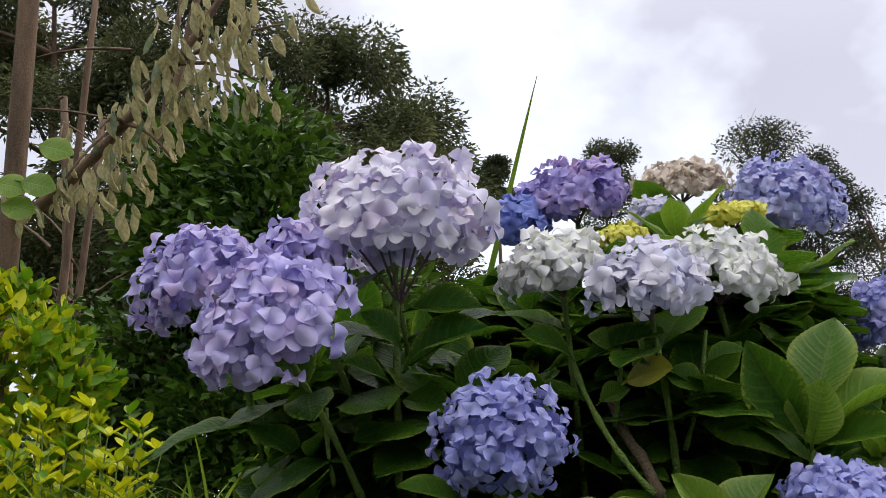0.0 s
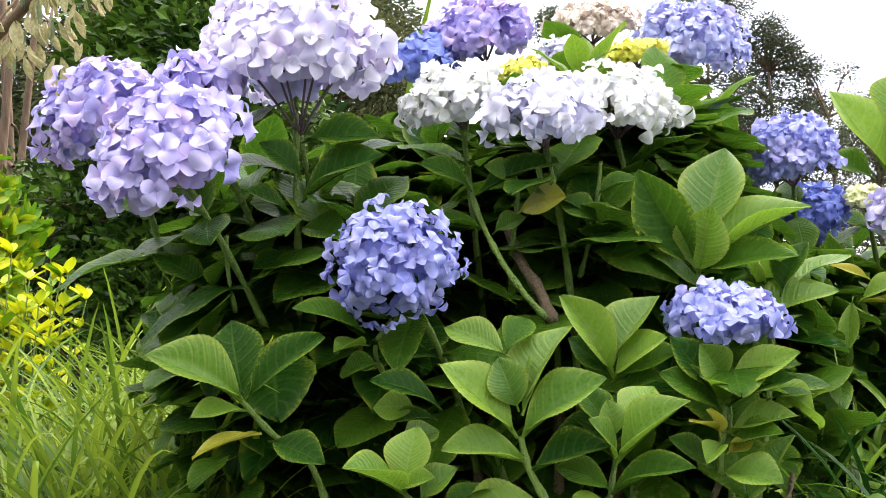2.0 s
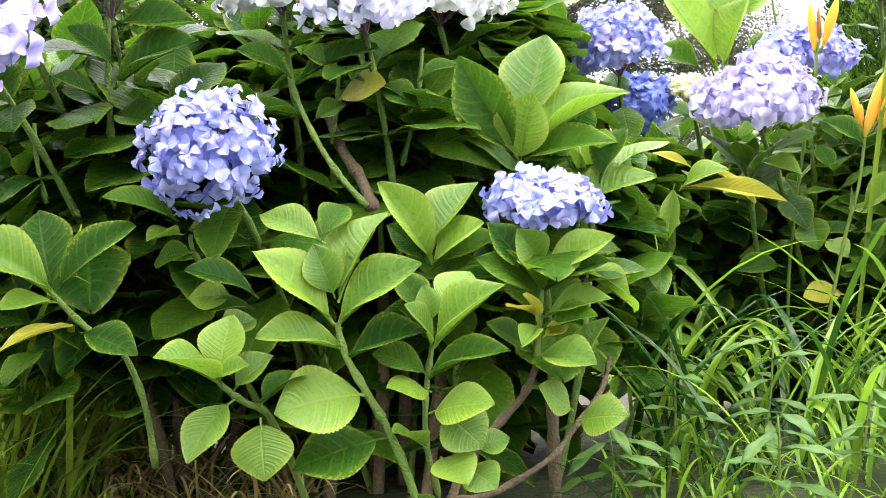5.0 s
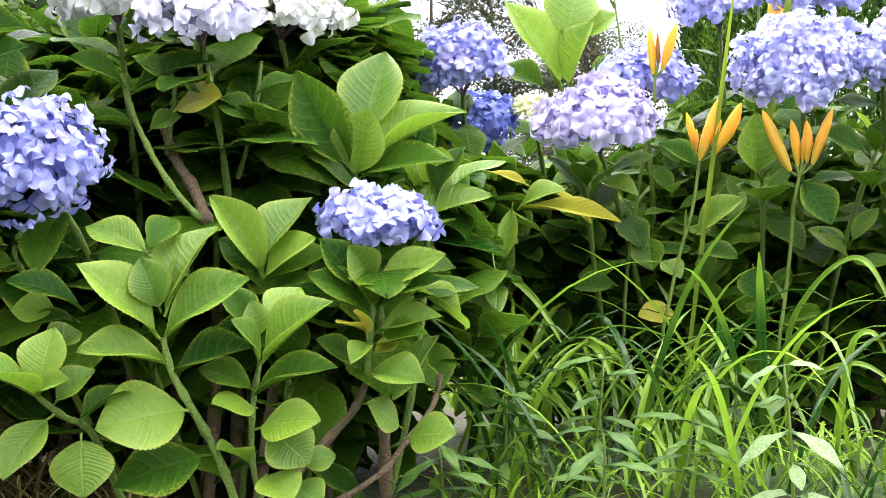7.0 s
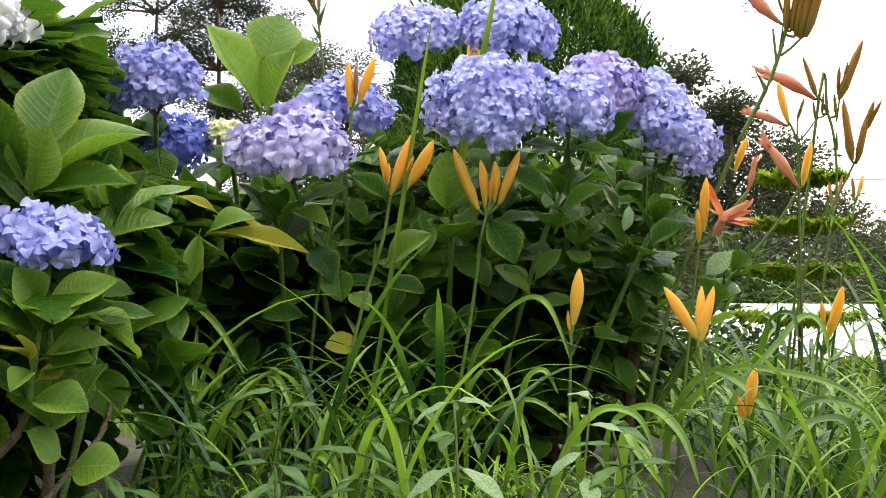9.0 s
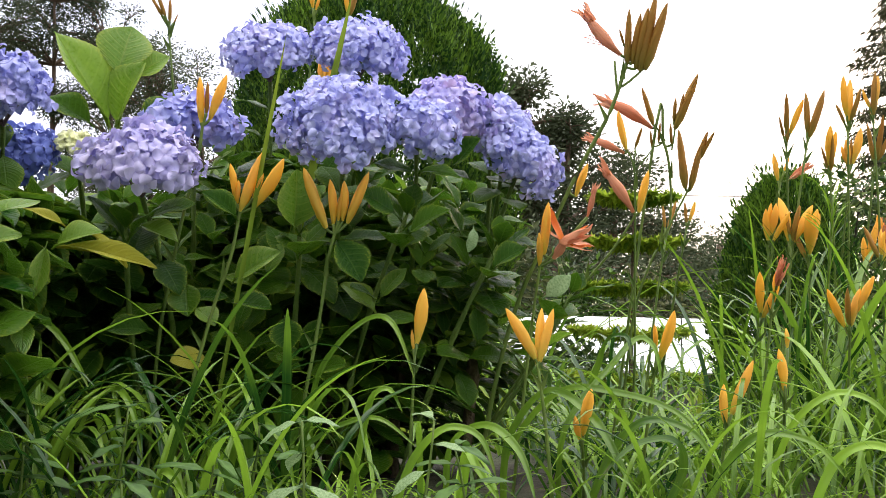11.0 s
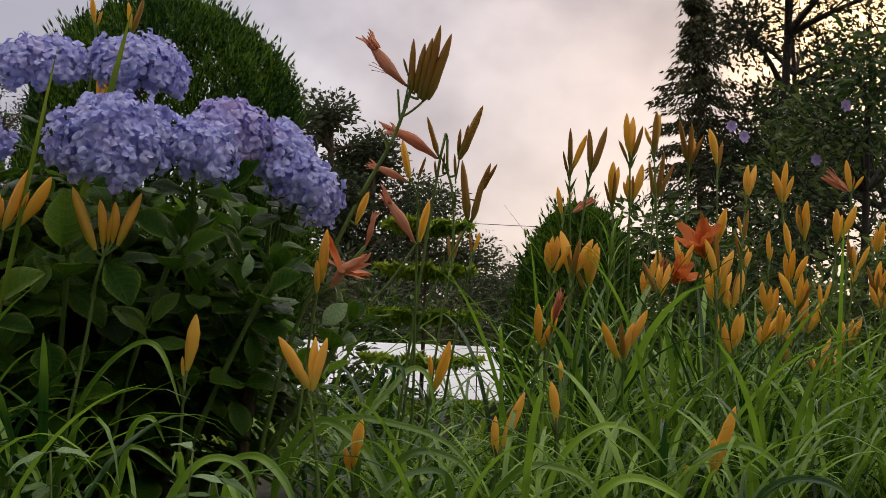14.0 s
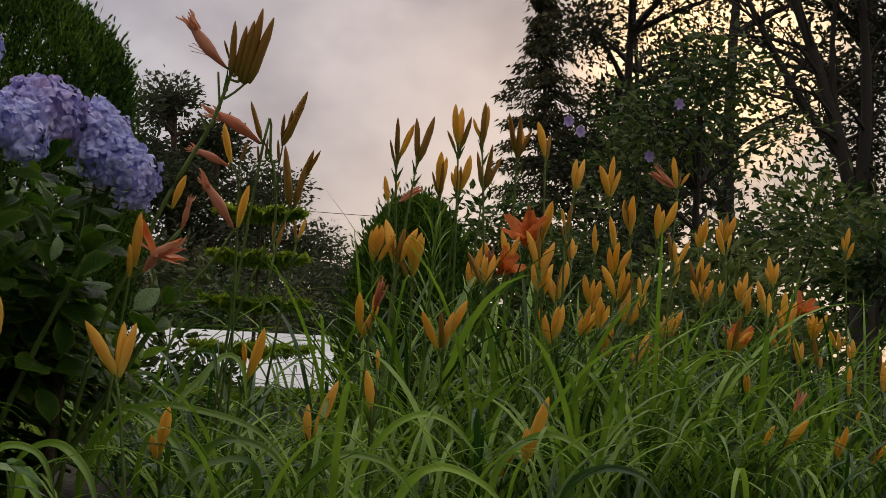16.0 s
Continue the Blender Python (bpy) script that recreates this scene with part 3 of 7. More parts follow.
def leafy_mass(bush, centre, radii, count, loose, heads, size=(0.085, 0.130), low=0.07, bare=0.07):
    """The leaves of the shrub: shoots on the outside with each leaf by itself, the inner leaves as one mass."""
    c_, made, tries = Vector(centre), 0, 0
    while made < count and tries < 20000:
        tries += 1
        d = Vector((rnd.gauss(0, 1), rnd.gauss(0, 1), rnd.gauss(0, 1))).normalized()
        if d.y > 0.30:
            continue
        p = c_ + Vector((d.x * radii[0], d.y * radii[1], d.z * radii[2])) * rnd.uniform(0.72, 1.0)
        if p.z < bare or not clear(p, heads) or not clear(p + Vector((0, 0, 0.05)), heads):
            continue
        made += 1
        along = Vector((d.x * 0.6 + rnd.uniform(-0.2, 0.2), d.y * 0.7 + rnd.uniform(-0.2, 0.1), 0.75 + rnd.uniform(-0.2, 0.3))).normalized()
        length, turn = rnd.uniform(*size), rnd.uniform(0, 3)
        kinds = LEAVES if rnd.random() > 0.22 else LEAVES[:2] + YOUNG
        for k in range(rnd.choice((2, 3, 3))):
            leaf_pair(bush, p - along * (0.030 * k), along, length * (0.8, 1.0, 0.95)[k], turn + k * 1.571, kinds if rnd.random() > 0.012 else OLD, (-0.30, 0.0, 0.22)[k] + rnd.uniform(-0.12, 0.12))
    inner, one = Geo(), low_leaf()
    made = tries = 0
    while made < loose and tries < 60000:
        tries += 1
        d = Vector((rnd.gauss(0, 1), rnd.gauss(0, 1), rnd.gauss(0, 1))).normalized()
        s_ = rnd.uniform(0.30, 0.86)
        p = c_ + Vector((d.x * radii[0], d.y * radii[1] + 0.03, d.z * radii[2])) * s_
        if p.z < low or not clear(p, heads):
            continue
        made += 1
        way = Vector((d.x + rnd.uniform(-0.7, 0.7), d.y + rnd.uniform(-0.7, 0.7), rnd.uniform(-0.6, 0.3))).normalized()
        m = aim(p - way * 0.05, way, Vector((d.x * 0.3, d.y * 0.45, 1.0)), rnd.uniform(size[0], size[1]))
        inner.add([m @ q for q in one.v], one.f, one.uv)
    part("inner_foliage", inner.mesh("inner_foliage", M_HLEAF), bush, None, kind="stuff")


def flower_stem(bush, foot, top, wood=0.35, leaves=2, length=0.12):
    """A stem from the shrub's base to a flower head: brown wood below, green above, swollen joints, leaf pairs under the head."""
    foot, top = Vector(foot), Vector(top)
    pts = curve_points(foot, top, Vector((rnd.uniform(-0.05, 0.05), rnd.uniform(0, 0.06), 0.04)), 14)
    k = max(3, int(14 * wood))
    g = Geo()
    tube(g, pts[:k + 1], 0.008, 0.006, 6, (2, 4))
    part("woody_stem", g.mesh("woody_stem", M_HWOOD), bush)
    g = Geo()
    tube(g, pts[k:], 0.0042, 0.0030, 7, (2, 4, 6, 8))
    part("stem", g.mesh("stem", M_HSTEM), bush)
    turn = rnd.uniform(0, 3)
    for j in range(leaves):
        i = 12 - 2 * j
        if i <= k:
            break
        leaf_pair(bush, pts[i], pts[i] - pts[i - 1], length * (0.85 + 0.12 * j), turn + j * 1.571, LEAVES, 0.12 + 0.06 * j)


# flower heads of the front shrub: x, y, z, half width, half height
FRONT = {
    "lilac_back": (-1.015, 1.395, 0.619, 0.076, 0.072), "lilac_front": (-0.856, 1.267, 0.547, 0.084, 0.060), "lilac_mid": (-0.872, 1.350, 0.634, 0.048, 0.038),
    "big": (-0.788, 1.439, 0.665, 0.108, 0.100), "blue_behind": (-0.757, 1.766, 0.737, 0.044, 0.040), "purple": (-0.694, 1.833, 0.785, 0.074, 0.050),
    "small_light": (-0.614, 1.971, 0.780, 0.037, 0.026), "beige": (-0.596, 2.076, 0.846, 0.071, 0.035), "blue_top": (-0.437, 2.035, 0.792, 0.084, 0.062),
    "yellow_a": (-0.583, 1.652, 0.685, 0.032, 0.016), "yellow_b": (-0.482, 1.863, 0.742, 0.044, 0.022), "white_a": (-0.637, 1.553, 0.634, 0.064, 0.044),
    "white_b": (-0.517, 1.515, 0.597, 0.067, 0.046), "white_c": (-0.461, 1.670, 0.631, 0.073, 0.050), "middle": (-0.641, 1.364, 0.429, 0.069, 0.057),
    "low": (-0.320, 1.511, 0.362, 0.061, 0.030),
}
BACK = {
    "blue_a": (-0.301, 2.001, 0.606, 0.068, 0.058), "blue_b": (-0.284, 2.102, 0.534, 0.052, 0.038), "pale": (-0.106, 2.019, 0.517, 0.085, 0.058),
    "young": (-0.207, 2.101, 0.556, 0.029, 0.015), "blue_c": (-0.041, 2.226, 0.603, 0.075, 0.051), "large": (0.177, 2.076, 0.586, 0.096, 0.084),
    "side": (0.299, 2.060, 0.593, 0.054, 0.042), "top_a": (0.072, 2.337, 0.742, 0.073, 0.057), "top_b": (0.219, 2.314, 0.743, 0.085, 0.066),
    "right_a": (0.355, 2.199, 0.636, 0.072, 0.062), "right_b": (0.445, 2.225, 0.618, 0.058, 0.052), "right_c": (0.486, 2.182, 0.560, 0.055, 0.043),
    "right_d": (0.458, 2.191, 0.582, 0.054, 0.042),
}
LOOKS = {
    "lilac_back": (M_LILAC, (-0.45, -0.5, 1), 0.0309), "lilac_front": (M_LILAC, (-0.1, -0.9, 0.8), 0.0328), "lilac_mid": (M_LILAC, (0.1, -0.5, 1), 0.0309),
    "big": (M_WHITELILAC, (0, -0.05, 1), 0.0335), "blue_behind": (M_DEEPBLUE, (0, -0.5, 1), 0.0255), "purple": (M_PURPLE, (0, -0.5, 1), 0.0264),
    "small_light": (M_WHITEBLUE, (0, -0.3, 1), 0.0255), "beige": (M_BEIGE, (0, -0.3, 1), 0.022), "blue_top": (M_GREYBLUE, (0.3, -0.6, 1), 0.0228),
    "yellow_a": (M_YELLOW, (0, -0.2, 1), 0.015), "yellow_b": (M_YELLOW, (0, -0.2, 1), 0.016), "white_a": (M_WHITE, (-0.2, -0.4, 1), 0.0291),
    "white_b": (M_WHITEBLUE, (0.05, -0.45, 1), 0.0291), "white_c": (M_WHITE, (0.3, -0.35, 1), 0.0273), "middle": (M_BLUE, (0.05, -1.0, 0.75), 0.0246),
    "low": (M_BLUE, (0.15, -0.3, 1), 0.0246), "blue_a": (M_BLUE, (-0.1, -0.5, 1), 0.0218), "blue_b": (M_DEEPBLUE, (0, -0.7, 0.7), 0.0246),
    "pale": (M_PALELILAC, (0, -0.4, 1), 0.0291), "young": (M_PALEYELLOW, (0, -0.4, 1), 0.018), "blue_c": (M_BLUE, (0.1, -0.3, 1), 0.0282),
    "large": (M_PERI, (-0.1, -0.5, 1), 0.0218), "side": (M_PERI, (0.3, -0.7, 0.8), 0.0228), "top_a": (M_PERI, (-0.15, -0.4, 1), 0.0228),
    "top_b": (M_PERI, (0.1, -0.4, 1), 0.0228), "right_a": (M_LILAC, (0.1, -0.5, 1), 0.0228), "right_b": (M_PERI, (0.4, -0.5, 1), 0.0228), "right_d": (M_PERI, (0.4, -0.7, 0.8), 0.0228), "right_c": (M_PERI, (0.7, -0.6, 0.6), 0.0237),
}
COLOUR = {"lilac_petal": "lilac", "whitish_lilac_petal": "whitish lilac", "blue_petal": "soft blue", "grey_blue_petal": "pale grey-blue", "periwinkle_petal": "periwinkle blue", "pale_lilac_petal": "pale lilac", "deep_blue_petal": "deep blue", "purple_petal": "purple", "white_petal": "creamy white",
          "white_blue_petal": "white with a blue tinge", "faded_beige_petal": "faded beige", "yellow_green_petal": "yellow-green, still closed", "pale_yellow_petal": "pale yellow-green, still closed"}


def hydrangea(name, base, heads, label, mass, leaf_size=(0.085, 0.130), bare=0.07):
    bush = thing(name, base, label, "shrub", "hydrangeas in the bed")
    spread = 0.12
    for key, (x, y, z, rx, rz) in heads.items():
        mat, lean, size = LOOKS[key]
        foot = flower_head(bush, (x, y, z), rx, rz, mat, lean, size, COLOUR[mat.name] + " hydrangea flower head", -0.12 if key == "big" else -0.5 if key in ("middle", "right_c", "right_d", "side") else -0.18)
        start = Vector(base) + Vector(((x - base[0]) * 0.92 + rnd.uniform(-spread, spread) * 0.4, rnd.uniform(-0.03, 0.1), 0))
        start.z = ground_z(start.x, start.y) - 0.01
        flower_stem(bush, start, foot, 0.4, 4 if key in ("big", "white_b") else 3, 0.125 if leaf_size[0] > 0.08 else 0.085)
    for c_, r_, n_, loose in mass:
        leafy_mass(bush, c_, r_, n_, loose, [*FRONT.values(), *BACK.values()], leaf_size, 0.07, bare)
    return bush


front = hydrangea("hydrangea_bush", (-0.52, 1.62, 0.05), FRONT, "big hydrangea bush with lilac, blue and white heads",
                  [((-0.63, 1.84, 0.30), (0.42, 0.32, 0.36), 34, 1500), ((-0.84, 1.56, 0.36), (0.22, 0.20, 0.24), 16, 700), ((-0.58, 1.86, 0.50), (0.36, 0.26, 0.20), 14, 900), ((-0.38, 1.86, 0.36), (0.14, 0.18, 0.19), 7, 400), ((-0.55, 1.84, 0.58), (0.30, 0.18, 0.11), 9, 700), ((-0.36, 2.00, 0.46), (0.16, 0.12, 0.18), 5, 500), ((-0.78, 1.76, 0.44), (0.26, 0.18, 0.26), 0, 1000)])
for apex, size, pairs, al in (((-0.29, 1.66, 0.40), 0.11, 3, (0.4, -0.2, 1)), ((-0.42, 1.86, 0.62), 0.13, 4, (0.2, -0.2, 1)), ((-0.54, 1.78, 0.70), 0.10, 3, (0, -0.1, 1)),
                              ((-0.70, 1.52, 0.24), 0.10, 4, (-0.1, -0.3, 1)), ((-0.60, 1.56, 0.22), 0.10, 4, (0.1, -0.3, 1)), ((-0.44, 1.58, 0.20), 0.10, 4, (0.1, -0.3, 1))):
    shoot(front, apex, size, YOUNG if apex[2] > 0.3 else LEAVES, pairs, al, (apex[0] * 0.7 - 0.15, 1.66, 0.02))
# the big bright rosette in front
for kind, a, b, wide in (
        ("Y", (-0.505, 1.339, 0.246), (-0.567, 1.288, 0.319), 0.87),
        ("Y", (-0.499, 1.341, 0.245), (-0.410, 1.333, 0.301), 0.79),
        ("Y", (-0.498, 1.340, 0.268), (-0.457, 1.381, 0.355), 0.85),
        ("Y", (-0.502, 1.339, 0.271), (-0.520, 1.332, 0.325), 1.05),
        ("Y", (-0.497, 1.342, 0.220), (-0.559, 1.271, 0.238), 0.67),
        ("L", (-0.494, 1.343, 0.209), (-0.411, 1.345, 0.235), 0.89),
        ("Y", (-0.509, 1.335, 0.325), (-0.581, 1.345, 0.358), 0.75),
        ("L", (-0.513, 1.334, 0.328), (-0.504, 1.388, 0.365), 0.73),
        ("Y", (-0.496, 1.340, 0.288), (-0.495, 1.360, 0.328), 0.87)):
    grown_leaf(front, kind, a, b, wide)
# the rosette beside it
for kind, a, b, wide in (
        ("Y", (-0.413, 1.366, 0.217), (-0.428, 1.329, 0.262), 1.05),
        ("L", (-0.414, 1.365, 0.242), (-0.451, 1.374, 0.298), 0.80),
        ("Y", (-0.409, 1.367, 0.219), (-0.333, 1.356, 0.277), 0.73),
        ("Y", (-0.405, 1.367, 0.254), (-0.378, 1.405, 0.291), 1.08),
        ("Y", (-0.411, 1.366, 0.243), (-0.418, 1.363, 0.280), 1.14),
        ("L", (-0.416, 1.366, 0.188), (-0.329, 1.349, 0.213), 0.67),
        ("L", (-0.417, 1.366, 0.190), (-0.469, 1.350, 0.215), 0.97)):
    grown_leaf(front, kind, a, b, wide)
# the rosette behind them
for kind, a, b, wide in (
        ("Y", (-0.435, 1.462, 0.304), (-0.478, 1.426, 0.390), 0.70),
        ("Y", (-0.436, 1.461, 0.313), (-0.388, 1.494, 0.389), 0.91),
        ("Y", (-0.434, 1.462, 0.303), (-0.371, 1.437, 0.343), 1.00),
        ("L", (-0.435, 1.462, 0.297), (-0.360, 1.472, 0.330), 0.75),
        ("L", (-0.439, 1.460, 0.304), (-0.478, 1.448, 0.346), 0.96),
        ("L", (-0.430, 1.464, 0.286), (-0.374, 1.448, 0.301), 0.76)):
    grown_leaf(front, kind, a, b, wide)
# the rosette under the low head
for kind, a, b, wide in (
        ("L", (-0.325, 1.473, 0.279), (-0.373, 1.458, 0.344), 0.83),
        ("Y", (-0.320, 1.474, 0.295), (-0.338, 1.447, 0.334), 1.17),
        ("Y", (-0.320, 1.475, 0.269), (-0.329, 1.420, 0.298), 0.87),
        ("Y", (-0.318, 1.475, 0.275), (-0.241, 1.475, 0.323), 0.72),
        ("L", (-0.317, 1.476, 0.269), (-0.244, 1.465, 0.297), 0.73),
        ("L", (-0.324, 1.474, 0.265), (-0.379, 1.436, 0.306), 0.78),
        ("Y", (-0.319, 1.476, 0.242), (-0.244, 1.466, 0.258), 0.77),
        ("L", (-0.319, 1.477, 0.225), (-0.257, 1.442, 0.242), 0.73),
        ("L", (-0.329, 1.474, 0.202), (-0.373, 1.440, 0.239), 0.89)):
    grown_leaf(front, kind, a, b, wide)
# more leaves under it
for kind, a, b, wide in (
        ("Y", (-0.322, 1.456, 0.200), (-0.257, 1.422, 0.194), 0.91),
        ("O", (-0.323, 1.454, 0.244), (-0.346, 1.416, 0.255), 1.02),
        ("O", (-0.323, 1.454, 0.239), (-0.327, 1.421, 0.268), 0.82),
        ("Y", (-0.322, 1.455, 0.230), (-0.329, 1.401, 0.215), 0.64),
        ("O", (-0.317, 1.456, 0.221), (-0.291, 1.464, 0.233), 1.35),
        ("R", (-0.291, 1.466, 0.144), (-0.321, 1.436, 0.172), 1.11),
        ("R", (-0.287, 1.467, 0.133), (-0.232, 1.452, 0.139), 1.33),
        ("Y", (-0.279, 1.468, 0.182), (-0.251, 1.475, 0.239), 0.85),
        ("L", (-0.275, 1.467, 0.275), (-0.231, 1.511, 0.279), 0.81),
        ("Y", (-0.280, 1.465, 0.292), (-0.229, 1.533, 0.243), 0.61)):
    grown_leaf(front, kind, a, b, wide)
# the tall rosette over the low head
for kind, a, b, wide in (
        ("L", (-0.365, 1.603, 0.426), (-0.421, 1.563, 0.538), 0.73),
        ("Y", (-0.359, 1.604, 0.455), (-0.332, 1.640, 0.567), 0.93),
        ("Y", (-0.363, 1.604, 0.418), (-0.341, 1.577, 0.493), 1.16),
        ("Y", (-0.356, 1.606, 0.431), (-0.236, 1.618, 0.490), 0.65),
        ("L", (-0.359, 1.605, 0.417), (-0.246, 1.575, 0.430), 0.68),
        ("L", (-0.368, 1.603, 0.421), (-0.432, 1.562, 0.487), 0.78),
        ("L", (-0.276, 1.630, 0.391), (-0.246, 1.658, 0.454), 0.92),
        ("Y", (-0.320, 1.618, 0.363), (-0.214, 1.648, 0.396), 0.81),
        ("L", (-0.362, 1.605, 0.394), (-0.291, 1.595, 0.370), 1.17)):
    grown_leaf(front, kind, a, b, wide)
# the rosette at the bush's edge
for kind, a, b, wide in (
        ("Y", (-0.776, 1.280, 0.285), (-0.859, 1.223, 0.337), 0.78),
        ("L", (-0.777, 1.280, 0.288), (-0.803, 1.301, 0.372), 1.04),
        ("L", (-0.773, 1.281, 0.290), (-0.689, 1.283, 0.352), 0.69),
        ("O", (-0.762, 1.285, 0.254), (-0.799, 1.212, 0.232), 0.67),
        ("Y", (-0.775, 1.281, 0.278), (-0.811, 1.229, 0.272), 0.83),
        ("L", (-0.753, 1.288, 0.246), (-0.686, 1.277, 0.223), 0.82)):
    grown_leaf(front, kind, a, b, wide)
# the low rosette of large hanging leaves
for kind, a, b, wide in (
        ("Y", (-0.599, 1.282, 0.189), (-0.640, 1.217, 0.222), 1.00),
        ("Y", (-0.603, 1.281, 0.196), (-0.595, 1.302, 0.259), 1.04),
        ("Y", (-0.590, 1.285, 0.186), (-0.551, 1.295, 0.218), 1.18),
        ("R", (-0.591, 1.285, 0.176), (-0.623, 1.246, 0.120), 1.17),
        ("R", (-0.566, 1.292, 0.157), (-0.557, 1.276, 0.099), 1.30),
        ("Y", (-0.606, 1.280, 0.195), (-0.563, 1.261, 0.211), 0.75),
        ("L", (-0.567, 1.292, 0.170), (-0.530, 1.344, 0.194), 0.97)):
    grown_leaf(front, kind, a, b, wide)
# leaves behind the low rosette
for kind, a, b, wide in (
        ("L", (-0.598, 1.374, 0.274), (-0.655, 1.325, 0.306), 0.79),
        ("R", (-0.621, 1.367, 0.275), (-0.666, 1.354, 0.277), 1.30),
        ("L", (-0.602, 1.373, 0.263), (-0.639, 1.341, 0.262), 1.04),
        ("Y", (-0.639, 1.363, 0.241), (-0.607, 1.392, 0.251), 1.35),
        ("L", (-0.673, 1.350, 0.357), (-0.732, 1.301, 0.382), 0.77),
        ("Y", (-0.668, 1.352, 0.342), (-0.691, 1.314, 0.335), 1.11),
        ("L", (-0.658, 1.355, 0.323), (-0.707, 1.362, 0.313), 1.13)):
    grown_leaf(front, kind, a, b, wide)
# round leaves on the bare stems
for kind, a, b, wide in (
        ("R", (-0.472, 1.340, 0.175), (-0.550, 1.287, 0.162), 1.16),
        ("D", (-0.458, 1.345, 0.131), (-0.539, 1.302, 0.106), 1.22),
        ("R", (-0.413, 1.357, 0.175), (-0.445, 1.316, 0.182), 1.11),
        ("R", (-0.414, 1.357, 0.154), (-0.346, 1.345, 0.163), 1.21),
        ("Y", (-0.420, 1.356, 0.120), (-0.441, 1.318, 0.139), 1.25),
        ("R", (-0.403, 1.360, 0.155), (-0.360, 1.353, 0.120), 1.35),
        ("Y", (-0.406, 1.361, 0.110), (-0.373, 1.329, 0.087), 1.35),
        ("R", (-0.382, 1.368, 0.098), (-0.347, 1.347, 0.081), 1.26),
        ("R", (-0.374, 1.370, 0.118), (-0.340, 1.379, 0.126), 1.35),
        ("D", (-0.448, 1.350, 0.070), (-0.409, 1.330, 0.049), 1.35)):
    grown_leaf(front, kind, a, b, wide)
# upper leaves on the tall flower stem
for kind, a, b, wide in (
        ("L", (-0.774, 1.420, 0.511), (-0.672, 1.417, 0.554), 0.85),
        ("L", (-0.776, 1.419, 0.535), (-0.811, 1.387, 0.576), 1.03),
        ("L", (-0.787, 1.417, 0.496), (-0.828, 1.373, 0.521), 1.00),
        ("L", (-0.777, 1.420, 0.479), (-0.711, 1.398, 0.462), 0.90),
        ("L", (-0.784, 1.419, 0.448), (-0.817, 1.379, 0.434), 1.11),
        ("L", (-0.772, 1.419, 0.578), (-0.681, 1.425, 0.577), 0.76),
        ("L", (-0.797, 1.417, 0.386), (-0.774, 1.423, 0.410), 1.35)):
    grown_leaf(front, kind, a, b, wide)
# leaves between the heads
for kind, a, b, wide in (
        ("L", (-0.611, 1.530, 0.524), (-0.660, 1.494, 0.556), 1.07),
        ("L", (-0.604, 1.532, 0.520), (-0.508, 1.538, 0.553), 0.61),
        ("L", (-0.599, 1.534, 0.478), (-0.651, 1.488, 0.484), 0.90),
        ("Y", (-0.555, 1.546, 0.530), (-0.590, 1.514, 0.549), 1.15),
        ("L", (-0.588, 1.537, 0.473), (-0.551, 1.548, 0.491), 1.29),
        ("L", (-0.470, 1.570, 0.514), (-0.425, 1.583, 0.531), 1.33),
        ("L", (-0.470, 1.571, 0.482), (-0.513, 1.558, 0.509), 1.29),
        ("L", (-0.460, 1.576, 0.442), (-0.424, 1.565, 0.449), 1.35),
        ("O", (-0.559, 1.545, 0.496), (-0.498, 1.531, 0.510), 1.29)):
    grown_leaf(front, kind, a, b, wide)
# stems that show between the leaves
bare_stem(front, M_HSTEM, [(-0.501, 1.340, 0.246), (-0.495, 1.343, 0.215), (-0.476, 1.339, 0.182), (-0.456, 1.345, 0.143), (-0.441, 1.351, 0.103), (-0.425, 1.357, 0.047)], 0.0042, 0.0058)
bare_stem(front, M_HSTEM, [(-0.414, 1.376, 0.221), (-0.420, 1.375, 0.190), (-0.424, 1.375, 0.156), (-0.424, 1.376, 0.117), (-0.418, 1.389, 0.071), (-0.414, 1.413, 0.027)], 0.0034, 0.0042)
bare_stem(front, M_HSTEM, [(-0.320, 1.475, 0.270), (-0.325, 1.474, 0.229), (-0.329, 1.474, 0.191)], 0.0036, 0.0044)
bare_stem(front, M_HWOOD, [(-0.329, 1.474, 0.191), (-0.345, 1.471, 0.159), (-0.372, 1.453, 0.129), (-0.402, 1.435, 0.093), (-0.416, 1.422, 0.049)], 0.0046, 0.0062)
bare_stem(front, M_HWOOD, [(-0.265, 1.566, 0.194), (-0.274, 1.554, 0.158), (-0.299, 1.506, 0.120), (-0.319, 1.480, 0.094), (-0.373, 1.444, 0.063), (-0.411, 1.423, 0.059)], 0.0034, 0.0046)
bare_stem(front, M_HSTEM, [(-0.778, 1.280, 0.286), (-0.753, 1.298, 0.252), (-0.730, 1.326, 0.227), (-0.719, 1.352, 0.173), (-0.724, 1.384, 0.100)], 0.0036, 0.0046)
bare_stem(front, M_HSTEM, [(-0.603, 1.281, 0.193), (-0.584, 1.297, 0.173), (-0.567, 1.313, 0.160), (-0.558, 1.348, 0.109), (-0.549, 1.384, 0.042)], 0.0036, 0.005)
bare_stem(front, M_HSTEM, [(-0.647, 1.367, 0.370), (-0.669, 1.372, 0.342), (-0.665, 1.384, 0.312), (-0.645, 1.423, 0.251)], 0.003, 0.0036)
bare_stem(front, M_HSTEM, [(-0.797, 1.452, 0.637), (-0.789, 1.435, 0.570), (-0.786, 1.427, 0.505), (-0.786, 1.429, 0.449), (-0.791, 1.440, 0.387), (-0.806, 1.479, 0.306)], 0.004, 0.0052)
